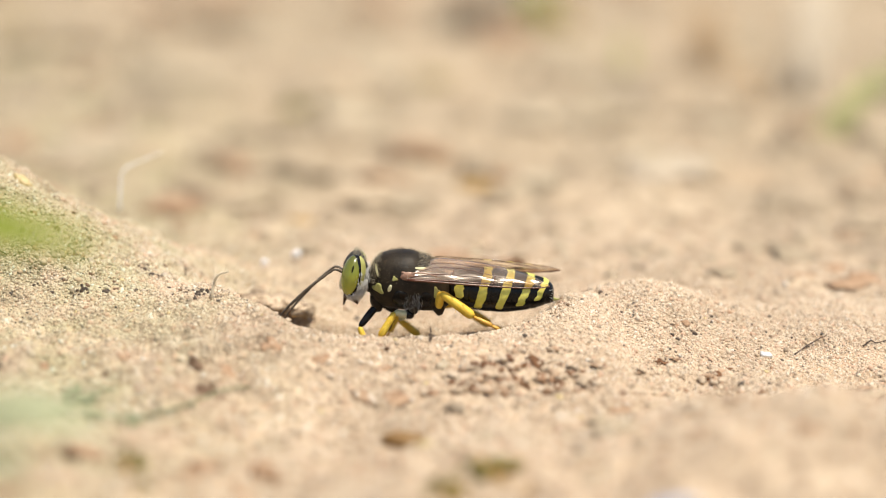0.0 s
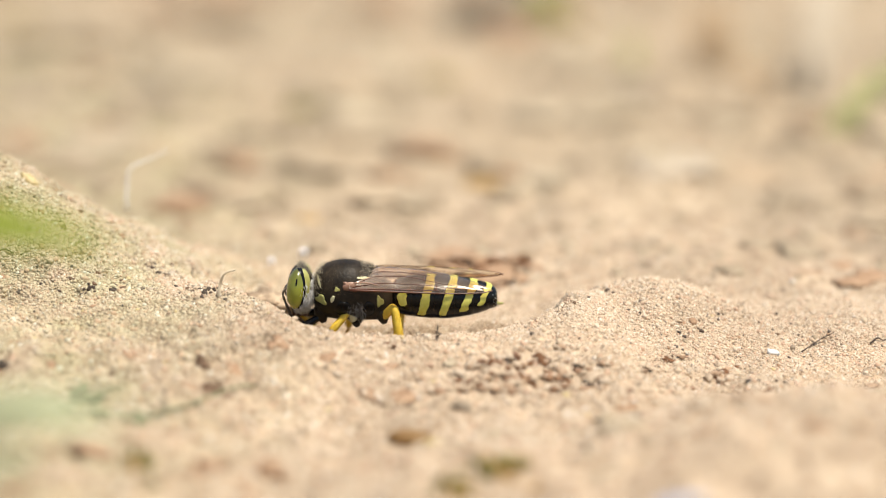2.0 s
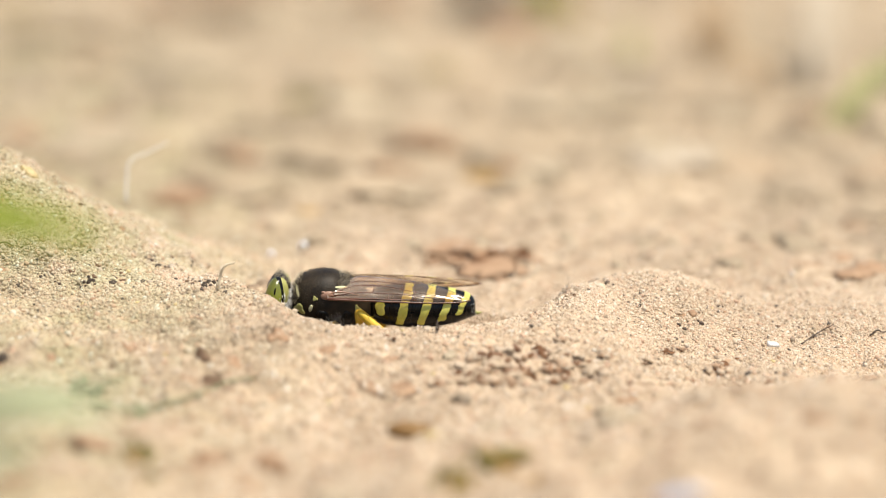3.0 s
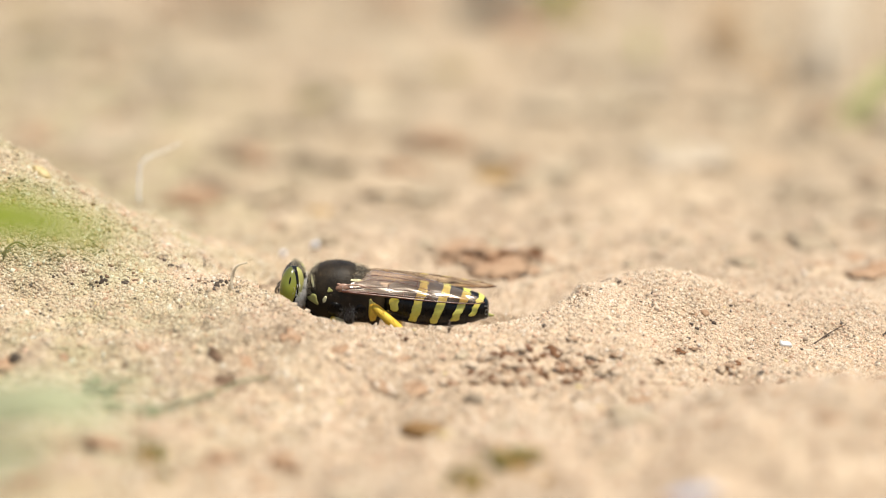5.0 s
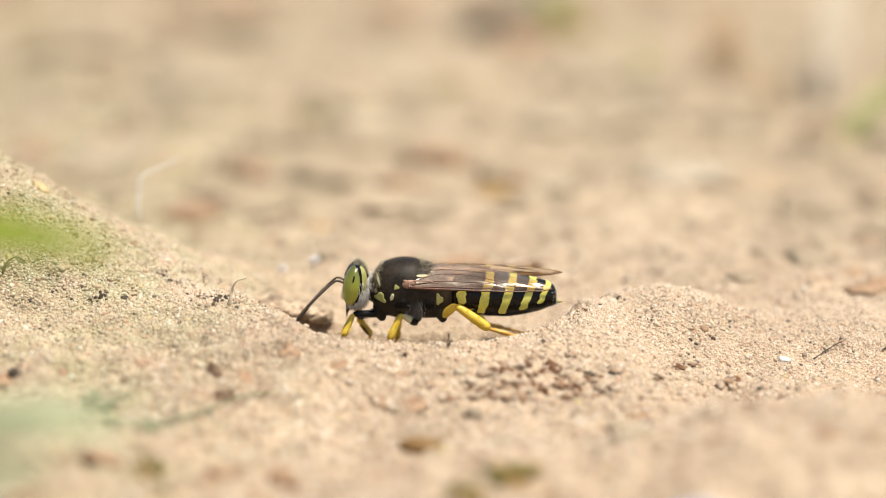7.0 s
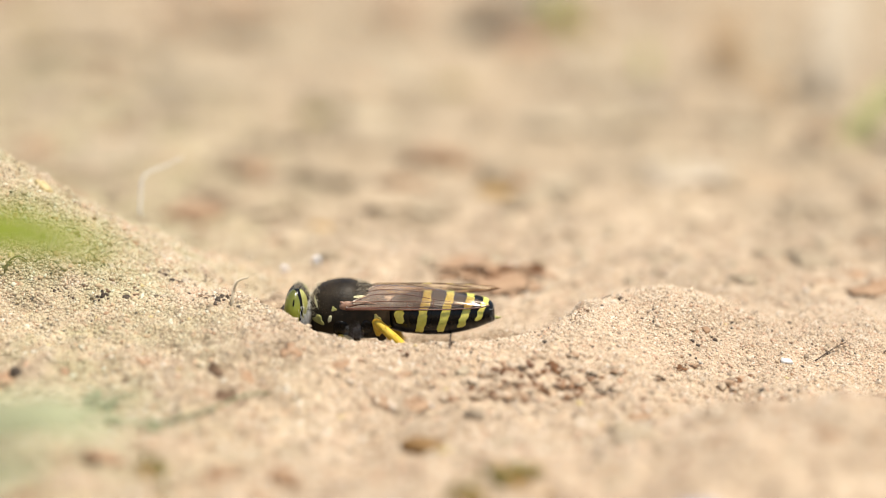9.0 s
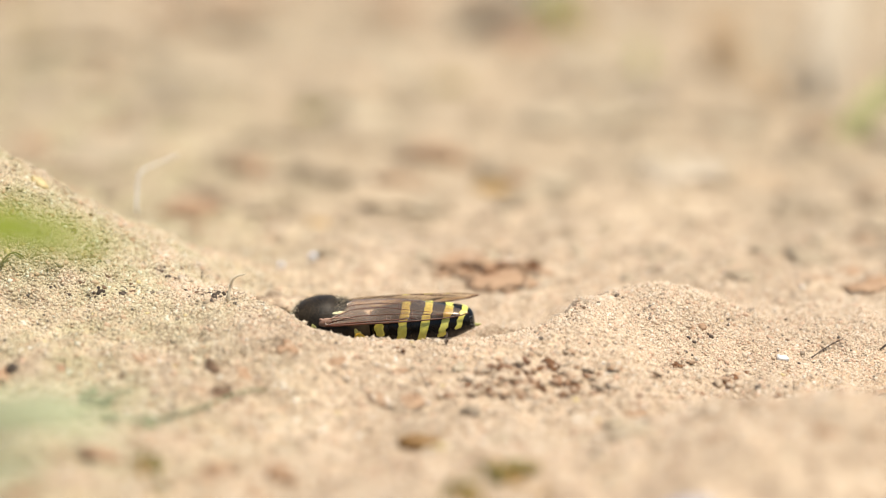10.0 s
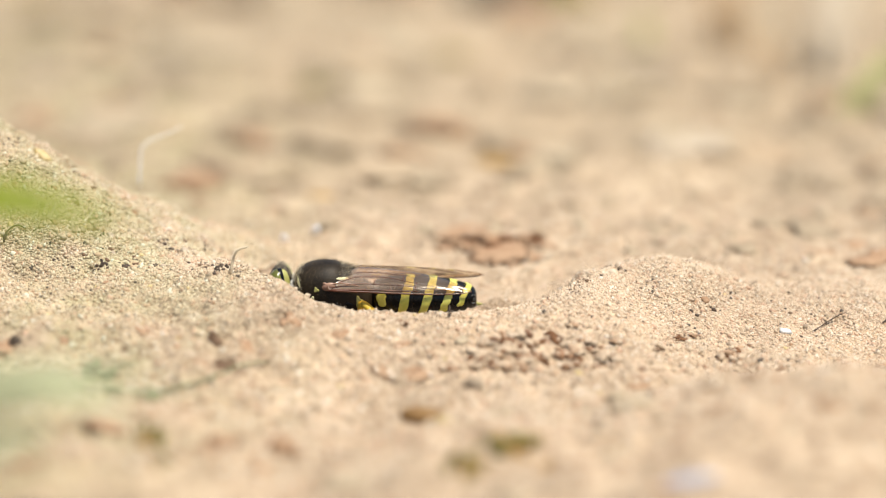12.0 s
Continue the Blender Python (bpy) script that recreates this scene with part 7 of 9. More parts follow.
stone("sand_crumb", PALE, -18.3, -29.4, (0.27, 0.22, 0.17), "pale sand crumb on the ground", "crumb", "loose sand crumbs", 0.55, 0.30)
stone("sand_crumb", RUST, -3.4, -31.9, (0.23, 0.18, 0.10), "rust-tinged sand crumb on the ground", "crumb", "loose sand crumbs", 0.55, 0.30)
stone("sand_crumb", RUST, -21.5, -27.0, (0.30, 0.24, 0.17), "rust-tinged sand crumb on the ground", "crumb", "loose sand crumbs", 0.55, 0.30)
stone("sand_crumb", PALE, -36.6, 0.5, (0.26, 0.21, 0.17), "pale sand crumb on the ground", "crumb", "loose sand crumbs", 0.55, 0.30)
stone("sand_crumb", CRUMB, -31.4, -1.1, (0.19, 0.15, 0.11), "brown sand crumb on the ground", "crumb", "loose sand crumbs", 0.55, 0.30)
stone("sand_crumb", PALE, -5.8, -21.9, (0.28, 0.23, 0.17), "pale sand crumb on the ground", "crumb", "loose sand crumbs", 0.55, 0.30)
stone("sand_crumb", RUST, 24.4, -6.4, (0.14, 0.12, 0.07), "rust-tinged sand crumb on the ground", "crumb", "loose sand crumbs", 0.55, 0.30)
stone("sand_crumb", CRUMB, 25.9, -8.5, (0.23, 0.19, 0.14), "brown sand crumb on the ground", "crumb", "loose sand crumbs", 0.55, 0.30)
stone("sand_crumb", PALE, -7.2, -16.2, (0.18, 0.14, 0.10), "pale sand crumb on the ground", "crumb", "loose sand crumbs", 0.55, 0.30)
stone("sand_crumb", RUST, -39.5, -2.7, (0.26, 0.20, 0.13), "rust-tinged sand crumb on the ground", "crumb", "loose sand crumbs", 0.55, 0.30)
stone("sand_crumb", PALE, 3.9, -19.3, (0.25, 0.20, 0.14), "pale sand crumb on the ground", "crumb", "loose sand crumbs", 0.55, 0.30)
stone("sand_crumb", HONEY, -17.4, -29.1, (0.17, 0.14, 0.09), "honey-yellow sand crumb on the ground", "crumb", "loose sand crumbs", 0.55, 0.30)
stone("sand_crumb", HONEY, -33.8, 0.1, (0.18, 0.15, 0.11), "honey-yellow sand crumb on the ground", "crumb", "loose sand crumbs", 0.55, 0.30)
stone("sand_crumb", PALE, 23.3, -46.5, (0.33, 0.27, 0.20), "pale sand crumb on the ground", "crumb", "loose sand crumbs", 0.55, 0.30)
stone("sand_crumb", CRUMB, 24.5, -46.4, (0.27, 0.22, 0.14), "brown sand crumb on the ground", "crumb", "loose sand crumbs", 0.55, 0.30)
stone("sand_crumb", PALE, -29.3, -22.5, (0.19, 0.15, 0.09), "pale sand crumb on the ground", "crumb", "loose sand crumbs", 0.55, 0.30)
stone("sand_crumb", RUST, -22.7, -9.7, (0.13, 0.10, 0.07), "rust-tinged sand crumb on the ground", "crumb", "loose sand crumbs", 0.55, 0.30)
stone("sand_crumb", HONEY, -15.6, -8.1, (0.13, 0.10, 0.07), "honey-yellow sand crumb on the ground", "crumb", "loose sand crumbs", 0.55, 0.30)
stone("sand_crumb", RUST, 23.9, -9.5, (0.20, 0.16, 0.11), "rust-tinged sand crumb on the ground", "crumb", "loose sand crumbs", 0.55, 0.30)
stone("sand_crumb", CRUMB, 22.6, -32.1, (0.22, 0.17, 0.10), "brown sand crumb on the ground", "crumb", "loose sand crumbs", 0.55, 0.30)
stone("sand_crumb", RUST, -36.4, -0.4, (0.28, 0.22, 0.15), "rust-tinged sand crumb on the ground", "crumb", "loose sand crumbs", 0.55, 0.30)
stone("sand_crumb", HONEY, 40.3, 10.3, (0.20, 0.16, 0.09), "honey-yellow sand crumb on the ground", "crumb", "loose sand crumbs", 0.55, 0.30)
stone("sand_crumb", RUST, -34.0, -13.9, (0.13, 0.10, 0.07), "rust-tinged sand crumb on the ground", "crumb", "loose sand crumbs", 0.55, 0.30)
stone("sand_crumb", CRUMB, 13.6, -7.1, (0.17, 0.13, 0.09), "brown sand crumb on the ground", "crumb", "loose sand crumbs", 0.55, 0.30)
stone("sand_crumb", HONEY, 9.7, -14.9, (0.26, 0.20, 0.16), "honey-yellow sand crumb on the ground", "crumb", "loose sand crumbs", 0.55, 0.30)
stone("sand_crumb", RUST, 16.2, -36.2, (0.27, 0.22, 0.15), "rust-tinged sand crumb on the ground", "crumb", "loose sand crumbs", 0.55, 0.30)
stone("sand_crumb", RUST, -35.6, -19.4, (0.25, 0.20, 0.14), "rust-tinged sand crumb on the ground", "crumb", "loose sand crumbs", 0.55, 0.30)
stone("sand_crumb", RUST, 11.2, -35.0, (0.28, 0.22, 0.15), "rust-tinged sand crumb on the ground", "crumb", "loose sand crumbs", 0.55, 0.30)
stone("sand_crumb", CRUMB, -34.8, 1.8, (0.29, 0.23, 0.16), "brown sand crumb on the ground", "crumb", "loose sand crumbs", 0.55, 0.30)
stone("sand_crumb", RUST, 24.9, -0.1, (0.15, 0.12, 0.07), "rust-tinged sand crumb on the ground", "crumb", "loose sand crumbs", 0.55, 0.30)
stone("sand_crumb", RUST, -35.9, -9.2, (0.15, 0.12, 0.09), "rust-tinged sand crumb on the ground", "crumb", "loose sand crumbs", 0.55, 0.30)
stone("sand_crumb", SOIL, 5.8, -10.7, (0.15, 0.12, 0.09), "grey-brown sand crumb on the ground", "crumb", "loose sand crumbs", 0.55, 0.30)
stone("sand_crumb", CRUMB, -18.1, -8.6, (0.13, 0.10, 0.07), "brown sand crumb on the ground", "crumb", "loose sand crumbs", 0.55, 0.30)
stone("sand_crumb", RUST, 24.8, -45.2, (0.20, 0.16, 0.10), "rust-tinged sand crumb on the ground", "crumb", "loose sand crumbs", 0.55, 0.30)
stone("sand_crumb", RUST, -15.4, -35.2, (0.35, 0.28, 0.20), "rust-tinged sand crumb on the ground", "crumb", "loose sand crumbs", 0.55, 0.30)
stone("sand_crumb", SOIL, 32.8, -0.5, (0.22, 0.18, 0.12), "grey-brown sand crumb on the ground", "crumb", "loose sand crumbs", 0.55, 0.30)
stone("sand_crumb", CRUMB, 16.2, -36.1, (0.28, 0.23, 0.18), "brown sand crumb on the ground", "crumb", "loose sand crumbs", 0.55, 0.30)
stone("sand_crumb", RUST, 33.3, -27.7, (0.27, 0.21, 0.14), "rust-tinged sand crumb on the ground", "crumb", "loose sand crumbs", 0.55, 0.30)
stone("sand_crumb", SOIL, -17.5, -37.5, (0.20, 0.16, 0.10), "grey-brown sand crumb on the ground", "crumb", "loose sand crumbs", 0.55, 0.30)
stone("sand_crumb", CRUMB, 37.8, -13.1, (0.16, 0.13, 0.08), "brown sand crumb on the ground", "crumb", "loose sand crumbs", 0.55, 0.30)
stone("sand_crumb", HONEY, -27.2, -11.4, (0.14, 0.11, 0.07), "honey-yellow sand crumb on the ground", "crumb", "loose sand crumbs", 0.55, 0.30)
stone("sand_crumb", RUST, -31.2, -5.2, (0.25, 0.20, 0.12), "rust-tinged sand crumb on the ground", "crumb", "loose sand crumbs", 0.55, 0.30)
stone("sand_crumb", PALE, -31.1, -1.3, (0.22, 0.17, 0.10), "pale sand crumb on the ground", "crumb", "loose sand crumbs", 0.55, 0.30)
stone("sand_crumb", RUST, -20.5, -37.0, (0.35, 0.28, 0.18), "rust-tinged sand crumb on the ground", "crumb", "loose sand crumbs", 0.55, 0.30)
stone("sand_crumb", RUST, -9.8, -34.9, (0.31, 0.24, 0.17), "rust-tinged sand crumb on the ground", "crumb", "loose sand crumbs", 0.55, 0.30)
stone("sand_crumb", RUST, 19.2, -4.8, (0.18, 0.14, 0.10), "rust-tinged sand crumb on the ground", "crumb", "loose sand crumbs", 0.55, 0.30)
stone("sand_crumb", CRUMB, 6.4, -35.6, (0.21, 0.16, 0.13), "brown sand crumb on the ground", "crumb", "loose sand crumbs", 0.55, 0.30)
stone("sand_crumb", CRUMB, -27.3, 2.1, (0.19, 0.15, 0.11), "brown sand crumb on the ground", "crumb", "loose sand crumbs", 0.55, 0.30)
stone("sand_crumb", PALE, -33.1, -16.8, (0.15, 0.12, 0.07), "pale sand crumb on the ground", "crumb", "loose sand crumbs", 0.55, 0.30)
stone("sand_crumb", PALE, 24.7, -35.5, (0.25, 0.20, 0.15), "pale sand crumb on the ground", "crumb", "loose sand crumbs", 0.55, 0.30)
stone("sand_crumb", RUST, -17.3, -10.3, (0.19, 0.15, 0.09), "rust-tinged sand crumb on the ground", "crumb", "loose sand crumbs", 0.55, 0.30)
stone("sand_crumb", CRUMB, 6.7, -38.0, (0.34, 0.27, 0.18), "brown sand crumb on the ground", "crumb", "loose sand crumbs", 0.55, 0.30)
stone("sand_crumb", HONEY, -29.7, -2.9, (0.28, 0.22, 0.18), "honey-yellow sand crumb on the ground", "crumb", "loose sand crumbs", 0.55, 0.30)
stone("sand_crumb", CRUMB, -5.2, -26.6, (0.18, 0.14, 0.09), "brown sand crumb on the ground", "crumb", "loose sand crumbs", 0.55, 0.30)
stone("sand_crumb", RUST, 19.0, -0.3, (0.13, 0.10, 0.07), "rust-tinged sand crumb on the ground", "crumb", "loose sand crumbs", 0.55, 0.30)
stone("sand_crumb", HONEY, 10.4, -33.1, (0.19, 0.15, 0.09), "honey-yellow sand crumb on the ground", "crumb", "loose sand crumbs", 0.55, 0.30)
stone("sand_crumb", RUST, -33.9, -23.5, (0.19, 0.15, 0.11), "rust-tinged sand crumb on the ground", "crumb", "loose sand crumbs", 0.55, 0.30)
stone("sand_crumb", SOIL, 21.3, -39.8, (0.22, 0.18, 0.12), "grey-brown sand crumb on the ground", "crumb", "loose sand crumbs", 0.55, 0.30)
stone("sand_crumb", CRUMB, -29.2, -1.0, (0.24, 0.20, 0.15), "brown sand crumb on the ground", "crumb", "loose sand crumbs", 0.55, 0.30)
stone("sand_crumb", CRUMB, -37.7, -3.9, (0.13, 0.10, 0.08), "brown sand crumb on the ground", "crumb", "loose sand crumbs", 0.55, 0.30)
stone("sand_crumb", SOIL, -21.9, -18.7, (0.21, 0.16, 0.11), "grey-brown sand crumb on the ground", "crumb", "loose sand crumbs", 0.55, 0.30)
stone("sand_crumb", CRUMB, -15.9, -16.9, (0.23, 0.19, 0.11), "brown sand crumb on the ground", "crumb", "loose sand crumbs", 0.55, 0.30)
stone("sand_crumb", CRUMB, 30.5, 12.3, (0.22, 0.18, 0.14), "brown sand crumb on the ground", "crumb", "loose sand crumbs", 0.55, 0.30)
stone("sand_crumb", HONEY, 35.3, -2.4, (0.14, 0.11, 0.08), "honey-yellow sand crumb on the ground", "crumb", "loose sand crumbs", 0.55, 0.30)
stone("sand_crumb", RUST, 28.8, -5.6, (0.20, 0.16, 0.09), "rust-tinged sand crumb on the ground", "crumb", "loose sand crumbs", 0.55, 0.30)
stone("sand_crumb", CRUMB, -20.9, -32.1, (0.20, 0.16, 0.10), "brown sand crumb on the ground", "crumb", "loose sand crumbs", 0.55, 0.30)
stone("sand_crumb", RUST, -2.9, -35.9, (0.32, 0.25, 0.16), "rust-tinged sand crumb on the ground", "crumb", "loose sand crumbs", 0.55, 0.30)
stone("sand_crumb", CRUMB, -35.7, -10.4, (0.17, 0.13, 0.10), "brown sand crumb on the ground", "crumb", "loose sand crumbs", 0.55, 0.30)
stone("sand_crumb", RUST, -18.2, 7.4, (0.14, 0.11, 0.08), "rust-tinged sand crumb on the ground", "crumb", "loose sand crumbs", 0.55, 0.30)
stone("sand_crumb", HONEY, -23.9, 0.7, (0.15, 0.12, 0.07), "honey-yellow sand crumb on the ground", "crumb", "loose sand crumbs", 0.55, 0.30)
stone("sand_crumb", SOIL, 20.6, 0.1, (0.20, 0.16, 0.10), "grey-brown sand crumb on the ground", "crumb", "loose sand crumbs", 0.55, 0.30)
stone("sand_crumb", RUST, -39.0, -0.3, (0.24, 0.19, 0.14), "rust-tinged sand crumb on the ground", "crumb", "loose sand crumbs", 0.55, 0.30)
stone("sand_crumb", RUST, -19.5, -28.3, (0.32, 0.25, 0.17), "rust-tinged sand crumb on the ground", "crumb", "loose sand crumbs", 0.55, 0.30)
stone("sand_crumb", HONEY, -28.7, -0.6, (0.26, 0.21, 0.16), "honey-yellow sand crumb on the ground", "crumb", "loose sand crumbs", 0.55, 0.30)
stone("sand_crumb", HONEY, -4.1, -8.2, (0.22, 0.18, 0.13), "honey-yellow sand crumb on the ground", "crumb", "loose sand crumbs", 0.55, 0.30)
stone("sand_crumb", SOIL, 13.2, -40.1, (0.28, 0.23, 0.18), "grey-brown sand crumb on the ground", "crumb", "loose sand crumbs", 0.55, 0.30)
stone("sand_crumb", RUST, 2.8, -39.4, (0.32, 0.25, 0.20), "rust-tinged sand crumb on the ground", "crumb", "loose sand crumbs", 0.55, 0.30)
stone("sand_crumb", RUST, -5.9, -11.6, (0.17, 0.14, 0.10), "rust-tinged sand crumb on the ground", "crumb", "loose sand crumbs", 0.55, 0.30)
stone("sand_crumb", RUST, -18.4, -20.0, (0.22, 0.18, 0.13), "rust-tinged sand crumb on the ground", "crumb", "loose sand crumbs", 0.55, 0.30)
stone("sand_crumb", RUST, 34.0, -0.5, (0.19, 0.15, 0.10), "rust-tinged sand crumb on the ground", "crumb", "loose sand crumbs", 0.55, 0.30)
stone("sand_crumb", HONEY, -9.9, -18.7, (0.25, 0.20, 0.14), "honey-yellow sand crumb on the ground", "crumb", "loose sand crumbs", 0.55, 0.30)
stone("sand_crumb", RUST, 2.5, -35.5, (0.26, 0.21, 0.13), "rust-tinged sand crumb on the ground", "crumb", "loose sand crumbs", 0.55, 0.30)
stone("sand_crumb", RUST, -31.1, -4.3, (0.14, 0.11, 0.09), "rust-tinged sand crumb on the ground", "crumb", "loose sand crumbs", 0.55, 0.30)
stone("sand_crumb", HONEY, -23.7, -14.8, (0.18, 0.14, 0.10), "honey-yellow sand crumb on the ground", "crumb", "loose sand crumbs", 0.55, 0.30)
stone("sand_crumb", RUST, -21.8, 11.2, (0.18, 0.15, 0.11), "rust-tinged sand crumb on the ground", "crumb", "loose sand crumbs", 0.55, 0.30)
stone("sand_crumb", HONEY, -29.2, -21.3, (0.25, 0.20, 0.16), "honey-yellow sand crumb on the ground", "crumb", "loose sand crumbs", 0.55, 0.30)
stone("sand_crumb", HONEY, -35.4, -10.1, (0.24, 0.19, 0.13), "honey-yellow sand crumb on the ground", "crumb", "loose sand crumbs", 0.55, 0.30)
stone("sand_crumb", RUST, 25.2, -32.0, (0.24, 0.19, 0.16), "rust-tinged sand crumb on the ground", "crumb", "loose sand crumbs", 0.55, 0.30)
stone("sand_crumb", CRUMB, -15.5, -32.2, (0.20, 0.16, 0.10), "brown sand crumb on the ground", "crumb", "loose sand crumbs", 0.55, 0.30)
stone("sand_crumb", SOIL, 20.9, -3.2, (0.23, 0.19, 0.13), "grey-brown sand crumb on the ground", "crumb", "loose sand crumbs", 0.55, 0.30)
stone("sand_crumb", RUST, -18.2, -16.4, (0.20, 0.16, 0.10), "rust-tinged sand crumb on the ground", "crumb", "loose sand crumbs", 0.55, 0.30)
stone("sand_crumb", RUST, -22.0, -41.3, (0.31, 0.25, 0.16), "rust-tinged sand crumb on the ground", "crumb", "loose sand crumbs", 0.55, 0.30)
stone("sand_crumb", CRUMB, -11.6, -25.5, (0.20, 0.16, 0.12), "brown sand crumb on the ground", "crumb", "loose sand crumbs", 0.55, 0.30)
stone("sand_crumb", RUST, -40.2, 1.5, (0.28, 0.23, 0.17), "rust-tinged sand crumb on the ground", "crumb", "loose sand crumbs", 0.55, 0.30)
stone("sand_crumb", CRUMB, 4.0, -15.4, (0.16, 0.13, 0.07), "brown sand crumb on the ground", "crumb", "loose sand crumbs", 0.55, 0.30)
stone("sand_crumb", CRUMB, -16.1, -18.9, (0.17, 0.13, 0.09), "brown sand crumb on the ground", "crumb", "loose sand crumbs", 0.55, 0.30)
stone("sand_crumb", PALE, -36.9, -0.7, (0.16, 0.13, 0.09), "pale sand crumb on the ground", "crumb", "loose sand crumbs", 0.55, 0.30)
stone("sand_crumb", RUST, -21.4, -8.7, (0.22, 0.17, 0.11), "rust-tinged sand crumb on the ground", "crumb", "loose sand crumbs", 0.55, 0.30)
stone("sand_crumb", PALE, -27.1, -5.5, (0.17, 0.14, 0.08), "pale sand crumb on the ground", "crumb", "loose sand crumbs", 0.55, 0.30)
stone("sand_crumb", HONEY, -32.0, -5.6, (0.20, 0.16, 0.10), "honey-yellow sand crumb on the ground", "crumb", "loose sand crumbs", 0.55, 0.30)
stone("sand_crumb", PALE, 20.7, -8.0, (0.23, 0.18, 0.13), "pale sand crumb on the ground", "crumb", "loose sand crumbs", 0.55, 0.30)
stone("sand_crumb", SOIL, -35.3, 4.3, (0.29, 0.23, 0.18), "grey-brown sand crumb on the ground", "crumb", "loose sand crumbs", 0.55, 0.30)
stone("sand_crumb", SOIL, 14.0, -34.8, (0.17, 0.14, 0.09), "grey-brown sand crumb on the ground", "crumb", "loose sand crumbs", 0.55, 0.30)
stone("sand_crumb", RUST, 25.8, -1.8, (0.23, 0.18, 0.13), "rust-tinged sand crumb on the ground", "crumb", "loose sand crumbs", 0.55, 0.30)
stone("sand_crumb", SOIL, -26.8, -39.8, (0.18, 0.15, 0.09), "grey-brown sand crumb on the ground", "crumb", "loose sand crumbs", 0.55, 0.30)
stone("sand_crumb", CRUMB, -29.5, -25.9, (0.22, 0.18, 0.13), "brown sand crumb on the ground", "crumb", "loose sand crumbs", 0.55, 0.30)
stone("sand_crumb", RUST, -30.0, 4.8, (0.32, 0.25, 0.18), "rust-tinged sand crumb on the ground", "crumb", "loose sand crumbs", 0.55, 0.30)
stone("sand_crumb", RUST, -31.7, -20.2, (0.27, 0.21, 0.15), "rust-tinged sand crumb on the ground", "crumb", "loose sand crumbs", 0.55, 0.30)
stone("sand_crumb", CRUMB, -12.1, -22.6, (0.21, 0.17, 0.11), "brown sand crumb on the ground", "crumb", "loose sand crumbs", 0.55, 0.30)
stone("sand_crumb", HONEY, -1.4, -14.2, (0.23, 0.19, 0.12), "honey-yellow sand crumb on the ground", "crumb", "loose sand crumbs", 0.55, 0.30)
stone("sand_crumb", HONEY, 11.2, -19.4, (0.23, 0.18, 0.13), "honey-yellow sand crumb on the ground", "crumb", "loose sand crumbs", 0.55, 0.30)
stone("sand_crumb", RUST, 7.6, -14.3, (0.15, 0.12, 0.07), "rust-tinged sand crumb on the ground", "crumb", "loose sand crumbs", 0.55, 0.30)
stone("sand_crumb", RUST, -24.9, -9.8, (0.15, 0.12, 0.09), "rust-tinged sand crumb on the ground", "crumb", "loose sand crumbs", 0.55, 0.30)
stone("sand_crumb", RUST, -33.1, -23.7, (0.26, 0.21, 0.16), "rust-tinged sand crumb on the ground", "crumb", "loose sand crumbs", 0.55, 0.30)
stone("sand_crumb", RUST, -6.1, -26.4, (0.23, 0.19, 0.12), "rust-tinged sand crumb on the ground", "crumb", "loose sand crumbs", 0.55, 0.30)
stone("sand_crumb", SOIL, -23.7, -6.3, (0.20, 0.16, 0.10), "grey-brown sand crumb on the ground", "crumb", "loose sand crumbs", 0.55, 0.30)
stone("sand_crumb", SOIL, -35.9, -15.5, (0.20, 0.16, 0.09), "grey-brown sand crumb on the ground", "crumb", "loose sand crumbs", 0.55, 0.30)
stone("sand_crumb", CRUMB, 26.3, 2.5, (0.14, 0.12, 0.08), "brown sand crumb on the ground", "crumb", "loose sand crumbs", 0.55, 0.30)
stone("sand_crumb", RUST, 39.8, 16.1, (0.27, 0.21, 0.17), "rust-tinged sand crumb on the ground", "crumb", "loose sand crumbs", 0.55, 0.30)
stone("sand_crumb", RUST, -25.0, -21.0, (0.23, 0.18, 0.12), "rust-tinged sand crumb on the ground", "crumb", "loose sand crumbs", 0.55, 0.30)
stone("sand_crumb", RUST, -31.5, -39.1, (0.23, 0.18, 0.11), "rust-tinged sand crumb on the ground", "crumb", "loose sand crumbs", 0.55, 0.30)
stone("sand_crumb", RUST, -31.1, 2.3, (0.19, 0.15, 0.10), "rust-tinged sand crumb on the ground", "crumb", "loose sand crumbs", 0.55, 0.30)
stone("sand_crumb", CRUMB, -18.5, -36.4, (0.21, 0.17, 0.11), "brown sand crumb on the ground", "crumb", "loose sand crumbs", 0.55, 0.30)
stone("sand_crumb", CRUMB, 21.4, -43.7, (0.30, 0.24, 0.18), "brown sand crumb on the ground", "crumb", "loose sand crumbs", 0.55, 0.30)
stone("sand_crumb", RUST, -22.2, -18.2, (0.23, 0.18, 0.12), "rust-tinged sand crumb on the ground", "crumb", "loose sand crumbs", 0.55, 0.30)
stone("sand_crumb", RUST, -29.3, -37.4, (0.21, 0.17, 0.13), "rust-tinged sand crumb on the ground", "crumb", "loose sand crumbs", 0.55, 0.30)
stone("sand_crumb", RUST, -23.6, -3.8, (0.14, 0.11, 0.08), "rust-tinged sand crumb on the ground", "crumb", "loose sand crumbs", 0.55, 0.30)
stone("sand_crumb", CRUMB, -28.5, -13.8, (0.12, 0.10, 0.06), "brown sand crumb on the ground", "crumb", "loose sand crumbs", 0.55, 0.30)
stone("sand_crumb", CRUMB, -31.5, -29.0, (0.24, 0.19, 0.13), "brown sand crumb on the ground", "crumb", "loose sand crumbs", 0.55, 0.30)
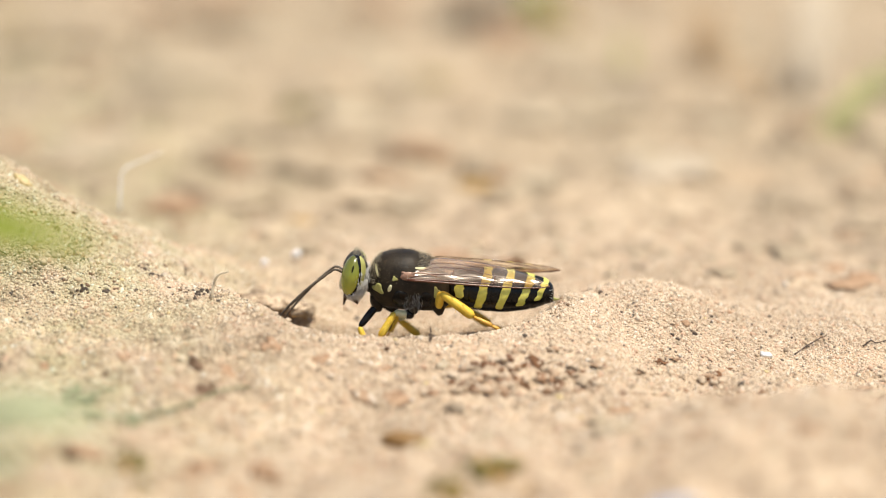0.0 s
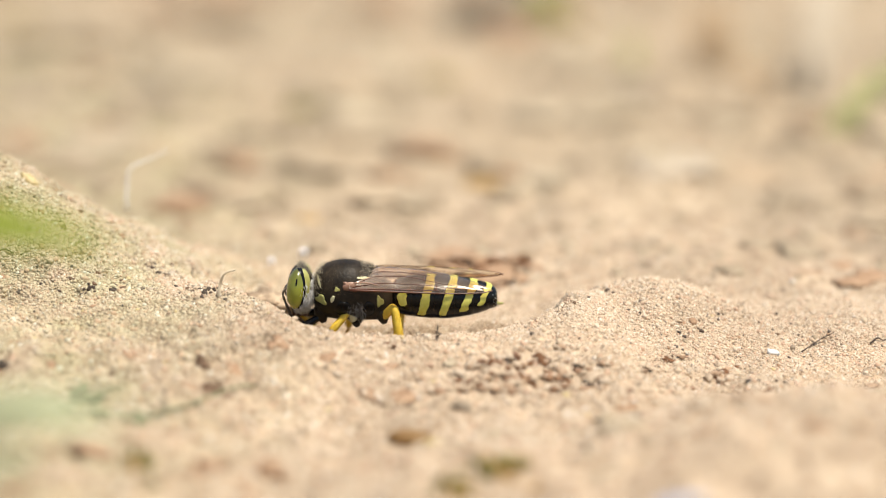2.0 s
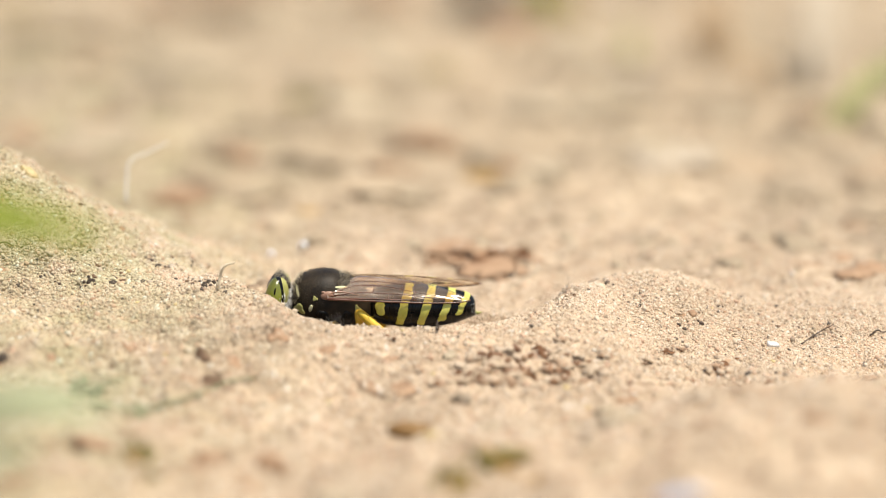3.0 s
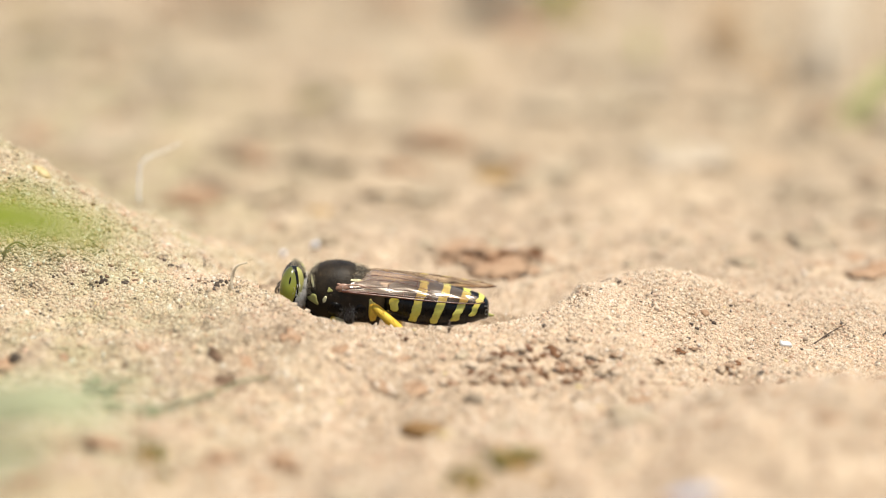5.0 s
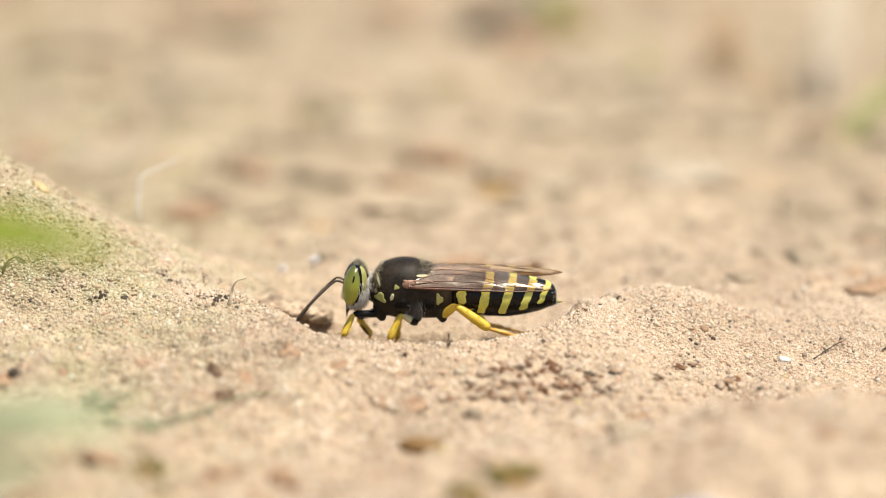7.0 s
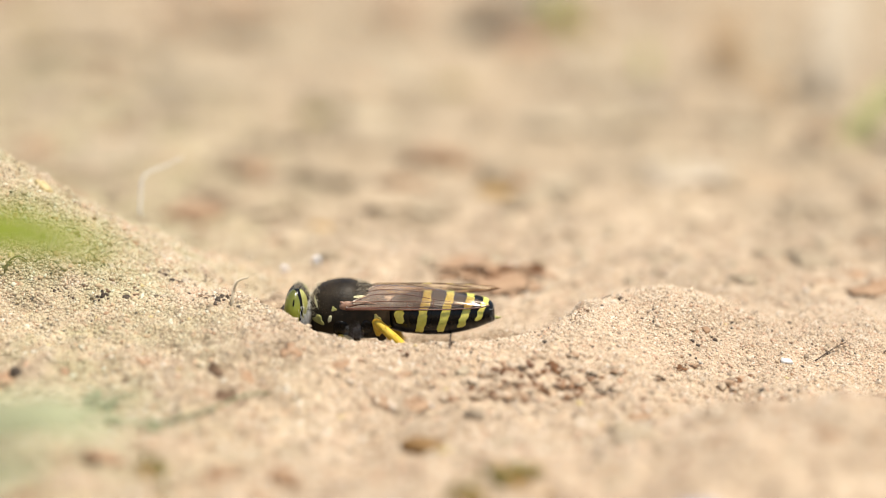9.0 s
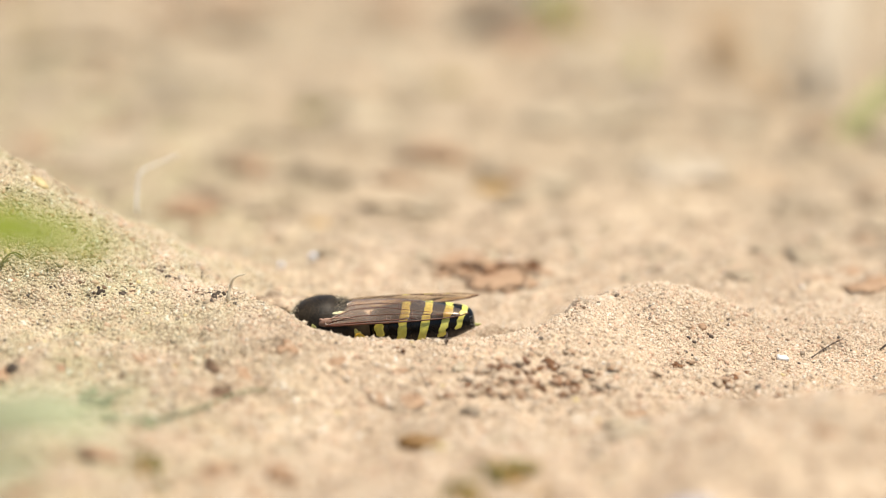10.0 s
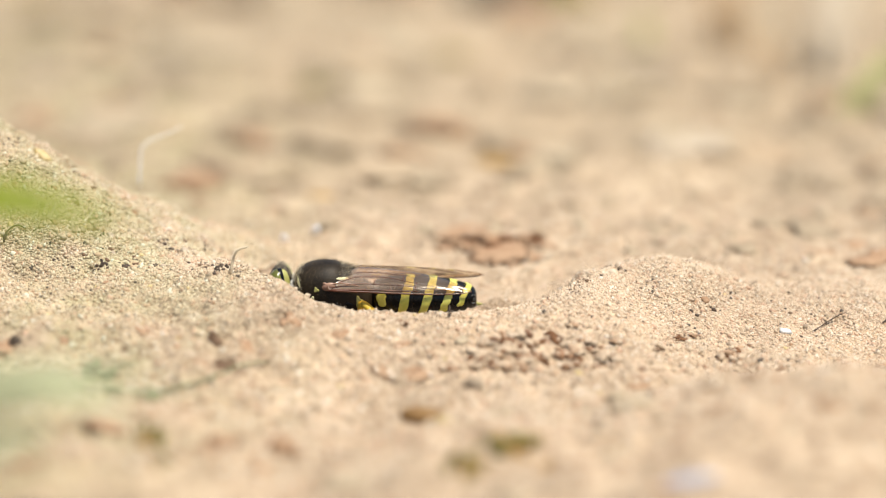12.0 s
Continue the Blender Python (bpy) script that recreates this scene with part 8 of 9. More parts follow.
stone("sand_crumb", RUST, -1.0, -21.5, (0.28, 0.22, 0.13), "rust-tinged sand crumb on the ground", "crumb", "loose sand crumbs", 0.55, 0.30)
stone("sand_crumb", CRUMB, 23.4, 2.1, (0.16, 0.13, 0.09), "brown sand crumb on the ground", "crumb", "loose sand crumbs", 0.55, 0.30)
stone("sand_crumb", PALE, 2.8, -29.0, (0.30, 0.24, 0.14), "pale sand crumb on the ground", "crumb", "loose sand crumbs", 0.55, 0.30)
stone("sand_crumb", RUST, 20.8, -1.4, (0.23, 0.18, 0.13), "rust-tinged sand crumb on the ground", "crumb", "loose sand crumbs", 0.55, 0.30)
stone("sand_crumb", RUST, -26.7, 2.7, (0.17, 0.14, 0.10), "rust-tinged sand crumb on the bank", "crumb", "loose sand crumbs", 0.55, 0.30)
stone("sand_crumb", PALE, -36.9, 7.1, (0.17, 0.14, 0.08), "pale sand crumb on the bank", "crumb", "loose sand crumbs", 0.55, 0.30)
stone("sand_crumb", CLOD, -35.7, 1.1, (0.16, 0.13, 0.10), "tan sand crumb on the bank", "crumb", "loose sand crumbs", 0.55, 0.30)
stone("sand_crumb", CLOD, -29.0, 4.7, (0.25, 0.20, 0.13), "tan sand crumb on the bank", "crumb", "loose sand crumbs", 0.55, 0.30)
stone("sand_crumb", SOIL, -34.0, -0.1, (0.33, 0.26, 0.18), "grey-brown sand crumb on the bank", "crumb", "loose sand crumbs", 0.55, 0.30)
stone("sand_crumb", CRUMB, -25.5, 4.4, (0.28, 0.22, 0.16), "brown sand crumb on the bank", "crumb", "loose sand crumbs", 0.55, 0.30)
stone("sand_crumb", CLOD, -34.0, 2.3, (0.24, 0.19, 0.11), "tan sand crumb on the bank", "crumb", "loose sand crumbs", 0.55, 0.30)
stone("sand_crumb", PALE, -28.7, 2.6, (0.33, 0.26, 0.16), "pale sand crumb on the bank", "crumb", "loose sand crumbs", 0.55, 0.30)
stone("sand_crumb", CLOD, -28.4, 3.3, (0.22, 0.18, 0.11), "tan sand crumb on the bank", "crumb", "loose sand crumbs", 0.55, 0.30)
stone("sand_crumb", PALE, -26.0, 1.8, (0.21, 0.17, 0.13), "pale sand crumb on the bank", "crumb", "loose sand crumbs", 0.55, 0.30)
stone("sand_crumb", CLOD, -28.2, 4.1, (0.17, 0.14, 0.10), "tan sand crumb on the bank", "crumb", "loose sand crumbs", 0.55, 0.30)
stone("sand_crumb", CLOD, -30.6, 2.9, (0.35, 0.28, 0.21), "tan sand crumb on the bank", "crumb", "loose sand crumbs", 0.55, 0.30)
stone("sand_crumb", SOIL, -25.7, 0.9, (0.15, 0.12, 0.08), "grey-brown sand crumb on the bank", "crumb", "loose sand crumbs", 0.55, 0.30)
stone("sand_crumb", SOIL, -25.4, 0.6, (0.25, 0.20, 0.15), "grey-brown sand crumb on the bank", "crumb", "loose sand crumbs", 0.55, 0.30)
stone("sand_crumb", SOIL, -35.1, 0.3, (0.26, 0.21, 0.14), "grey-brown sand crumb on the bank", "crumb", "loose sand crumbs", 0.55, 0.30)
stone("sand_crumb", PALE, -27.4, 4.3, (0.32, 0.25, 0.15), "pale sand crumb on the bank", "crumb", "loose sand crumbs", 0.55, 0.30)
stone("sand_crumb", CLOD, -29.3, 2.9, (0.31, 0.25, 0.19), "tan sand crumb on the bank", "crumb", "loose sand crumbs", 0.55, 0.30)
stone("sand_crumb", CLOD, -36.4, 4.3, (0.18, 0.15, 0.11), "tan sand crumb on the bank", "crumb", "loose sand crumbs", 0.55, 0.30)
stone("sand_crumb", SOIL, -34.8, -0.3, (0.34, 0.27, 0.22), "grey-brown sand crumb on the bank", "crumb", "loose sand crumbs", 0.55, 0.30)
stone("sand_crumb", SOIL, -32.4, 1.5, (0.21, 0.17, 0.10), "grey-brown sand crumb on the bank", "crumb", "loose sand crumbs", 0.55, 0.30)
stone("sand_crumb", PALE, -32.4, 7.1, (0.22, 0.18, 0.12), "pale sand crumb on the bank", "crumb", "loose sand crumbs", 0.55, 0.30)
stone("sand_crumb", PALE, -38.0, 0.1, (0.22, 0.17, 0.11), "pale sand crumb on the bank", "crumb", "loose sand crumbs", 0.55, 0.30)
stone("sand_crumb", CLOD, -32.3, 1.5, (0.22, 0.17, 0.12), "tan sand crumb on the bank", "crumb", "loose sand crumbs", 0.55, 0.30)
stone("sand_crumb", CLOD, -36.1, 5.7, (0.16, 0.13, 0.08), "tan sand crumb on the bank", "crumb", "loose sand crumbs", 0.55, 0.30)
stone("sand_crumb", PALE, -27.7, 4.6, (0.25, 0.20, 0.12), "pale sand crumb on the bank", "crumb", "loose sand crumbs", 0.55, 0.30)
stone("sand_crumb", SOIL, -27.0, 2.5, (0.20, 0.16, 0.11), "grey-brown sand crumb on the bank", "crumb", "loose sand crumbs", 0.55, 0.30)
stone("sand_crumb", SOIL, -32.1, 7.7, (0.27, 0.22, 0.17), "grey-brown sand crumb on the bank", "crumb", "loose sand crumbs", 0.55, 0.30)
stone("sand_crumb", PALE, -37.0, 3.3, (0.20, 0.16, 0.12), "pale sand crumb on the bank", "crumb", "loose sand crumbs", 0.55, 0.30)
stone("sand_crumb", RUST, -36.8, 2.4, (0.30, 0.24, 0.16), "rust-tinged sand crumb on the bank", "crumb", "loose sand crumbs", 0.55, 0.30)
stone("sand_crumb", CLOD, -34.5, 9.9, (0.29, 0.23, 0.14), "tan sand crumb on the bank", "crumb", "loose sand crumbs", 0.55, 0.30)
stone("sand_crumb", RUST, -26.1, 2.5, (0.23, 0.18, 0.11), "rust-tinged sand crumb on the bank", "crumb", "loose sand crumbs", 0.55, 0.30)
stone("sand_crumb", CLOD, -28.0, 5.4, (0.31, 0.25, 0.18), "tan sand crumb on the bank", "crumb", "loose sand crumbs", 0.55, 0.30)
stone("sand_crumb", CLOD, -33.4, 4.8, (0.17, 0.14, 0.08), "tan sand crumb on the bank", "crumb", "loose sand crumbs", 0.55, 0.30)
stone("sand_crumb", SOIL, -35.4, 3.8, (0.24, 0.19, 0.13), "grey-brown sand crumb on the bank", "crumb", "loose sand crumbs", 0.55, 0.30)
stone("sand_crumb", CLOD, -34.4, 10.1, (0.21, 0.17, 0.11), "tan sand crumb on the bank", "crumb", "loose sand crumbs", 0.55, 0.30)
stone("sand_crumb", PALE, -31.5, 0.2, (0.32, 0.25, 0.19), "pale sand crumb on the bank", "crumb", "loose sand crumbs", 0.55, 0.30)
stone("sand_crumb", SOIL, -35.5, 6.4, (0.23, 0.18, 0.11), "grey-brown sand crumb on the bank", "crumb", "loose sand crumbs", 0.55, 0.30)
stone("sand_crumb", CLOD, -30.0, 4.5, (0.20, 0.16, 0.12), "tan sand crumb on the bank", "crumb", "loose sand crumbs", 0.55, 0.30)
stone("sand_crumb", CLOD, -24.7, -0.6, (0.26, 0.21, 0.16), "tan sand crumb on the bank", "crumb", "loose sand crumbs", 0.55, 0.30)
stone("sand_crumb", CLOD, -36.2, 0.2, (0.32, 0.26, 0.19), "tan sand crumb on the bank", "crumb", "loose sand crumbs", 0.55, 0.30)
stone("sand_crumb", CRUMB, -33.9, 5.8, (0.29, 0.23, 0.18), "brown sand crumb on the bank", "crumb", "loose sand crumbs", 0.55, 0.30)
stone("sand_crumb", PALE, -30.0, 4.8, (0.32, 0.26, 0.16), "pale sand crumb on the bank", "crumb", "loose sand crumbs", 0.55, 0.30)
stone("sand_crumb", CLOD, -26.0, 1.0, (0.23, 0.18, 0.14), "tan sand crumb on the bank", "crumb", "loose sand crumbs", 0.55, 0.30)
stone("sand_crumb", PALE, -36.8, 3.1, (0.17, 0.13, 0.11), "pale sand crumb on the bank", "crumb", "loose sand crumbs", 0.55, 0.30)
stone("sand_crumb", SOIL, -28.6, 4.4, (0.19, 0.16, 0.11), "grey-brown sand crumb on the bank", "crumb", "loose sand crumbs", 0.55, 0.30)
stone("sand_crumb", CRUMB, -33.0, 0.3, (0.28, 0.23, 0.16), "brown sand crumb on the bank", "crumb", "loose sand crumbs", 0.55, 0.30)
stone("sand_crumb", SOIL, -33.5, 1.5, (0.24, 0.19, 0.15), "grey-brown sand crumb on the bank", "crumb", "loose sand crumbs", 0.55, 0.30)
stone("sand_crumb", RUST, -36.9, 0.5, (0.26, 0.20, 0.15), "rust-tinged sand crumb on the bank", "crumb", "loose sand crumbs", 0.55, 0.30)
stone("sand_crumb", CLOD, -30.4, -0.7, (0.16, 0.13, 0.09), "tan sand crumb on the bank", "crumb", "loose sand crumbs", 0.55, 0.30)
stone("sand_crumb", SOIL, -25.9, 3.5, (0.23, 0.18, 0.13), "grey-brown sand crumb on the bank", "crumb", "loose sand crumbs", 0.55, 0.30)
stone("sand_crumb", CLOD, -34.9, -0.0, (0.31, 0.25, 0.19), "tan sand crumb on the bank", "crumb", "loose sand crumbs", 0.55, 0.30)
stone("sand_crumb", SOIL, -29.8, 5.0, (0.21, 0.16, 0.13), "grey-brown sand crumb on the bank", "crumb", "loose sand crumbs", 0.55, 0.30)
stone("sand_crumb", PALE, -28.2, 2.6, (0.17, 0.14, 0.08), "pale sand crumb on the bank", "crumb", "loose sand crumbs", 0.55, 0.30)
stone("sand_crumb", CLOD, -30.9, 2.1, (0.17, 0.13, 0.09), "tan sand crumb on the bank", "crumb", "loose sand crumbs", 0.55, 0.30)
stone("sand_crumb", PALE, -37.3, 2.5, (0.24, 0.19, 0.12), "pale sand crumb on the bank", "crumb", "loose sand crumbs", 0.55, 0.30)
stone("sand_crumb", CRUMB, -26.4, 3.1, (0.17, 0.14, 0.08), "brown sand crumb on the bank", "crumb", "loose sand crumbs", 0.55, 0.30)
stone("sand_crumb", CLOD, -35.1, 1.0, (0.18, 0.14, 0.08), "tan sand crumb on the bank", "crumb", "loose sand crumbs", 0.55, 0.30)
stone("sand_crumb", SOIL, -35.6, 2.3, (0.21, 0.17, 0.13), "grey-brown sand crumb on the bank", "crumb", "loose sand crumbs", 0.55, 0.30)
stone("sand_crumb", CLOD, -30.6, 0.8, (0.22, 0.17, 0.10), "tan sand crumb on the bank", "crumb", "loose sand crumbs", 0.55, 0.30)
stone("sand_crumb", CLOD, -37.7, 1.3, (0.18, 0.15, 0.09), "tan sand crumb on the bank", "crumb", "loose sand crumbs", 0.55, 0.30)
stone("sand_crumb", RUST, -28.1, 4.8, (0.19, 0.15, 0.09), "rust-tinged sand crumb on the bank", "crumb", "loose sand crumbs", 0.55, 0.30)
stone("sand_crumb", PALE, -25.0, 1.3, (0.34, 0.27, 0.17), "pale sand crumb on the bank", "crumb", "loose sand crumbs", 0.55, 0.30)
stone("sand_crumb", RUST, -28.0, 3.5, (0.20, 0.16, 0.09), "rust-tinged sand crumb on the bank", "crumb", "loose sand crumbs", 0.55, 0.30)
stone("sand_crumb", CRUMB, -37.6, 0.5, (0.29, 0.23, 0.14), "brown sand crumb on the bank", "crumb", "loose sand crumbs", 0.55, 0.30)
stone("sand_crumb", CLOD, -36.1, 0.9, (0.17, 0.13, 0.09), "tan sand crumb on the bank", "crumb", "loose sand crumbs", 0.55, 0.30)
stone("sand_crumb", PALE, -37.0, 3.9, (0.29, 0.23, 0.15), "pale sand crumb on the bank", "crumb", "loose sand crumbs", 0.55, 0.30)
stone("sand_crumb", PALE, -29.5, 2.6, (0.20, 0.16, 0.12), "pale sand crumb on the bank", "crumb", "loose sand crumbs", 0.55, 0.30)
stone("sand_crumb", SOIL, -35.1, 9.0, (0.19, 0.15, 0.11), "grey-brown sand crumb on the bank", "crumb", "loose sand crumbs", 0.55, 0.30)
stone("sand_crumb", RUST, -32.3, 0.5, (0.20, 0.16, 0.12), "rust-tinged sand crumb on the bank", "crumb", "loose sand crumbs", 0.55, 0.30)
stone("sand_crumb", SOIL, -27.2, 2.8, (0.33, 0.27, 0.17), "grey-brown sand crumb on the bank", "crumb", "loose sand crumbs", 0.55, 0.30)
stone("sand_crumb", CLOD, -27.9, 1.7, (0.21, 0.17, 0.11), "tan sand crumb on the bank", "crumb", "loose sand crumbs", 0.55, 0.30)
stone("sand_crumb", CLOD, -33.2, 7.1, (0.36, 0.29, 0.20), "tan sand crumb on the bank", "crumb", "loose sand crumbs", 0.55, 0.30)
stone("sand_crumb", CLOD, -30.9, 5.3, (0.29, 0.23, 0.15), "tan sand crumb on the bank", "crumb", "loose sand crumbs", 0.55, 0.30)
stone("sand_crumb", CLOD, -36.8, 0.2, (0.33, 0.26, 0.15), "tan sand crumb on the bank", "crumb", "loose sand crumbs", 0.55, 0.30)
stone("sand_crumb", SOIL, -33.2, 0.3, (0.26, 0.21, 0.13), "grey-brown sand crumb on the bank", "crumb", "loose sand crumbs", 0.55, 0.30)
stone("sand_crumb", CRUMB, -37.7, 1.8, (0.32, 0.25, 0.16), "brown sand crumb on the bank", "crumb", "loose sand crumbs", 0.55, 0.30)
stone("sand_crumb", CLOD, -27.3, 1.6, (0.35, 0.28, 0.22), "tan sand crumb on the bank", "crumb", "loose sand crumbs", 0.55, 0.30)
stone("sand_crumb", PALE, -33.3, 7.5, (0.34, 0.27, 0.20), "pale sand crumb on the bank", "crumb", "loose sand crumbs", 0.55, 0.30)
stone("sand_crumb", RUST, -37.6, -0.4, (0.21, 0.17, 0.11), "rust-tinged sand crumb on the bank", "crumb", "loose sand crumbs", 0.55, 0.30)
stone("sand_crumb", CLOD, -36.9, -0.1, (0.29, 0.23, 0.19), "tan sand crumb on the bank", "crumb", "loose sand crumbs", 0.55, 0.30)
# things close to the lens
stone("dead_leaf", RUST_LEAF, -3.2, -25.3, (1.70, 0.90, 0.60), "curled dark ochre-brown dead leaf on sand", "leaf", "", 0.25, 0.60)
stone("dead_leaf", HONEY, -1.4, -27.6, (0.66, 0.33, 0.29), "curled yellow leaf scrap on sand", "leaf", "", 0.25, 0.60)
moss(3.4, -35.5, (1.97, 2.58, 0.95), 34, "dark olive moss clump on sand")
moss(0.4, -39.1, (1.40, 1.84, 0.62), 34, "olive moss clump on sand")
moss(-23.5, -33.1, (0.80, 1.05, 1.03), 18, "olive moss clump on sand")
moss(-21.4, -39.9, (0.87, 1.15, 0.77), 18, "olive moss clump on sand")
# the next three dark lumps stand in for small shaded pits
stone("soil_crumb", CRUMB, -20.5, -14.9, (0.62, 0.50, 0.55), "dark lump in place of a shaded pit in sand", "crumb", "soil crumbs by the pit", 0.55, 0.50)
stone("soil_crumb", CRUMB, -19.3, -17.9, (1.10, 0.60, 0.36), "dark lump in place of a shaded pit in sand", "crumb", "soil crumbs by the pit", 0.55, 0.40)
stone("soil_crumb", CHAR, -37.0, -15.9, (0.50, 0.42, 0.66), "dark lump in place of a shaded pit in sand", "crumb", "soil crumbs by the pit", 0.55, 0.40)
stone("soil_crumb", RUST, -13.3, -33.6, (0.93, 0.74, 0.80), "brown soil crumb on sand", "crumb", "soil crumbs by the pit", 0.55, 0.40)
stone("soil_crumb", RUST, -17.9, -33.9, (1.26, 1.01, 0.52), "rust-brown soil crumb on sand", "crumb", "soil crumbs by the pit", 0.55, 0.40)
stone("soil_crumb", SOIL, -28.9, -20.0, (1.37, 1.10, 0.56), "dark soil crumb below the leaves", "crumb", "soil crumbs by the pit", 0.55, 0.40)
moss(-29.3, -20.4, (1.70, 1.90, 0.90), 30, "dark green low plant leaves on sand", STEM)
moss(-24.5, -24.9, (1.20, 1.20, 0.40), 16, "dark green low plant leaves on sand", STEM)
moss(-23.3, -35.0, (1.30, 1.80, 0.80), 22, "olive moss clump on sand")
# sunk dark lumps standing in for the shaded holes between sandy clods
stone("soil_crumb", UMBER, 7.8, -10.7, (0.64, 0.44, 0.31), "dark rust-brown lump in place of a shaded hole", "crumb", "soil crumbs by the pit", 0.90, 0.10)
stone("soil_crumb", UMBER, 6.9, -11.4, (0.34, 0.24, 0.23), "dark rust-brown lump in place of a shaded hole", "crumb", "soil crumbs by the pit", 0.90, 0.10)
stone("soil_crumb", UMBER, 4.0, -12.6, (0.68, 0.48, 0.38), "dark rust-brown lump in place of a shaded hole", "crumb", "soil crumbs by the pit", 0.90, 0.10)
stone("soil_crumb", UMBER, 4.7, -13.4, (0.42, 0.30, 0.27), "dark rust-brown lump in place of a shaded hole", "crumb", "soil crumbs by the pit", 0.90, 0.10)
stone("soil_crumb", UMBER, 1.5, -14.7, (0.51, 0.36, 0.27), "dark rust-brown lump in place of a shaded hole", "crumb", "soil crumbs by the pit", 0.90, 0.10)
stone("soil_crumb", UMBER, 9.7, -13.4, (0.42, 0.30, 0.31), "dark rust-brown lump in place of a shaded hole", "crumb", "soil crumbs by the pit", 0.90, 0.10)
stone("soil_crumb", UMBER, 11.4, -12.5, (0.30, 0.20, 0.20), "dark rust-brown lump in place of a shaded hole", "crumb", "soil crumbs by the pit", 0.90, 0.10)
stone("soil_crumb", UMBER, 11.8, -11.3, (0.26, 0.18, 0.18), "dark rust-brown lump in place of a shaded hole", "crumb", "soil crumbs by the pit", 0.90, 0.10)
stone("soil_crumb", UMBER, 0.7, -14.0, (0.34, 0.24, 0.18), "dark rust-brown lump in place of a shaded hole", "crumb", "soil crumbs by the pit", 0.90, 0.10)
stone("soil_crumb", UMBER, 5.5, -15.3, (0.42, 0.30, 0.18), "dark rust-brown lump in place of a shaded hole", "crumb", "soil crumbs by the pit", 0.90, 0.10)
stone("soil_crumb", UMBER, 8.2, -12.1, (0.30, 0.20, 0.18), "dark rust-brown lump in place of a shaded hole", "crumb", "soil crumbs by the pit", 0.90, 0.10)
moss(19.3, 259.9, (6.00, 6.00, 6.50), 34, "green low plant on far sand", GRASS)
stone("blue_grey_flake", LILAC, 15.7, -46.2, (2.00, 0.80, 0.30), "pale blue-grey stone flake on sand", "stone", "", 0.20, 0.40)
grass_plant("grass_plant", GRASS, [(-39.6, -65.0, 14.8), (-33.8, -65.9, 20.7), (-27.6, -66.8, 23.3), (-22.5, -66.8, 23.0), (-18.2, -66.8, 22.3)], 3.1, "arching green grass blade close to the lens")
strand("green_stem", STEM, [(-35.45, -29.87, 0.17), (-31.52, -27.90, 0.44), (-28.81, -23.50, 0.81), (-27.90, -20.82, 1.00), (-26.32, -20.74, 1.18)], 0.172, "thin grey-green plant stem on sand", "stem")
strand("green_stem", STEM, [(-28.29, -23.95, 0.18), (-23.89, -23.62, 0.36), (-20.13, -21.29, 0.54), (-17.68, -18.61, 0.55), (-15.95, -17.35, 0.28)], 0.156, "thin grey-green plant stem on sand", "stem")
leafy_plant([
    ([(-36.7, -58.0, 6.8), (-30.5, -58.0, 10.0), (-24.0, -57.0, 11.0), (-17.5, -56.0, 9.4)], 1.3),
    ([(-35.8, -60.0, 7.6), (-29.4, -59.0, 9.1), (-24.3, -58.0, 9.4), (-19.6, -57.0, 8.3)], 1.1),
    ([(-35.8, -54.0, 4.9), (-29.3, -53.0, 8.0), (-25.5, -52.0, 8.3), (-20.5, -52.0, 6.6)], 1.2),
    ([(-34.9, -60.0, 4.7), (-30.0, -60.0, 6.5), (-26.7, -59.0, 7.3), (-25.5, -58.0, 5.9)], 1.4),
])


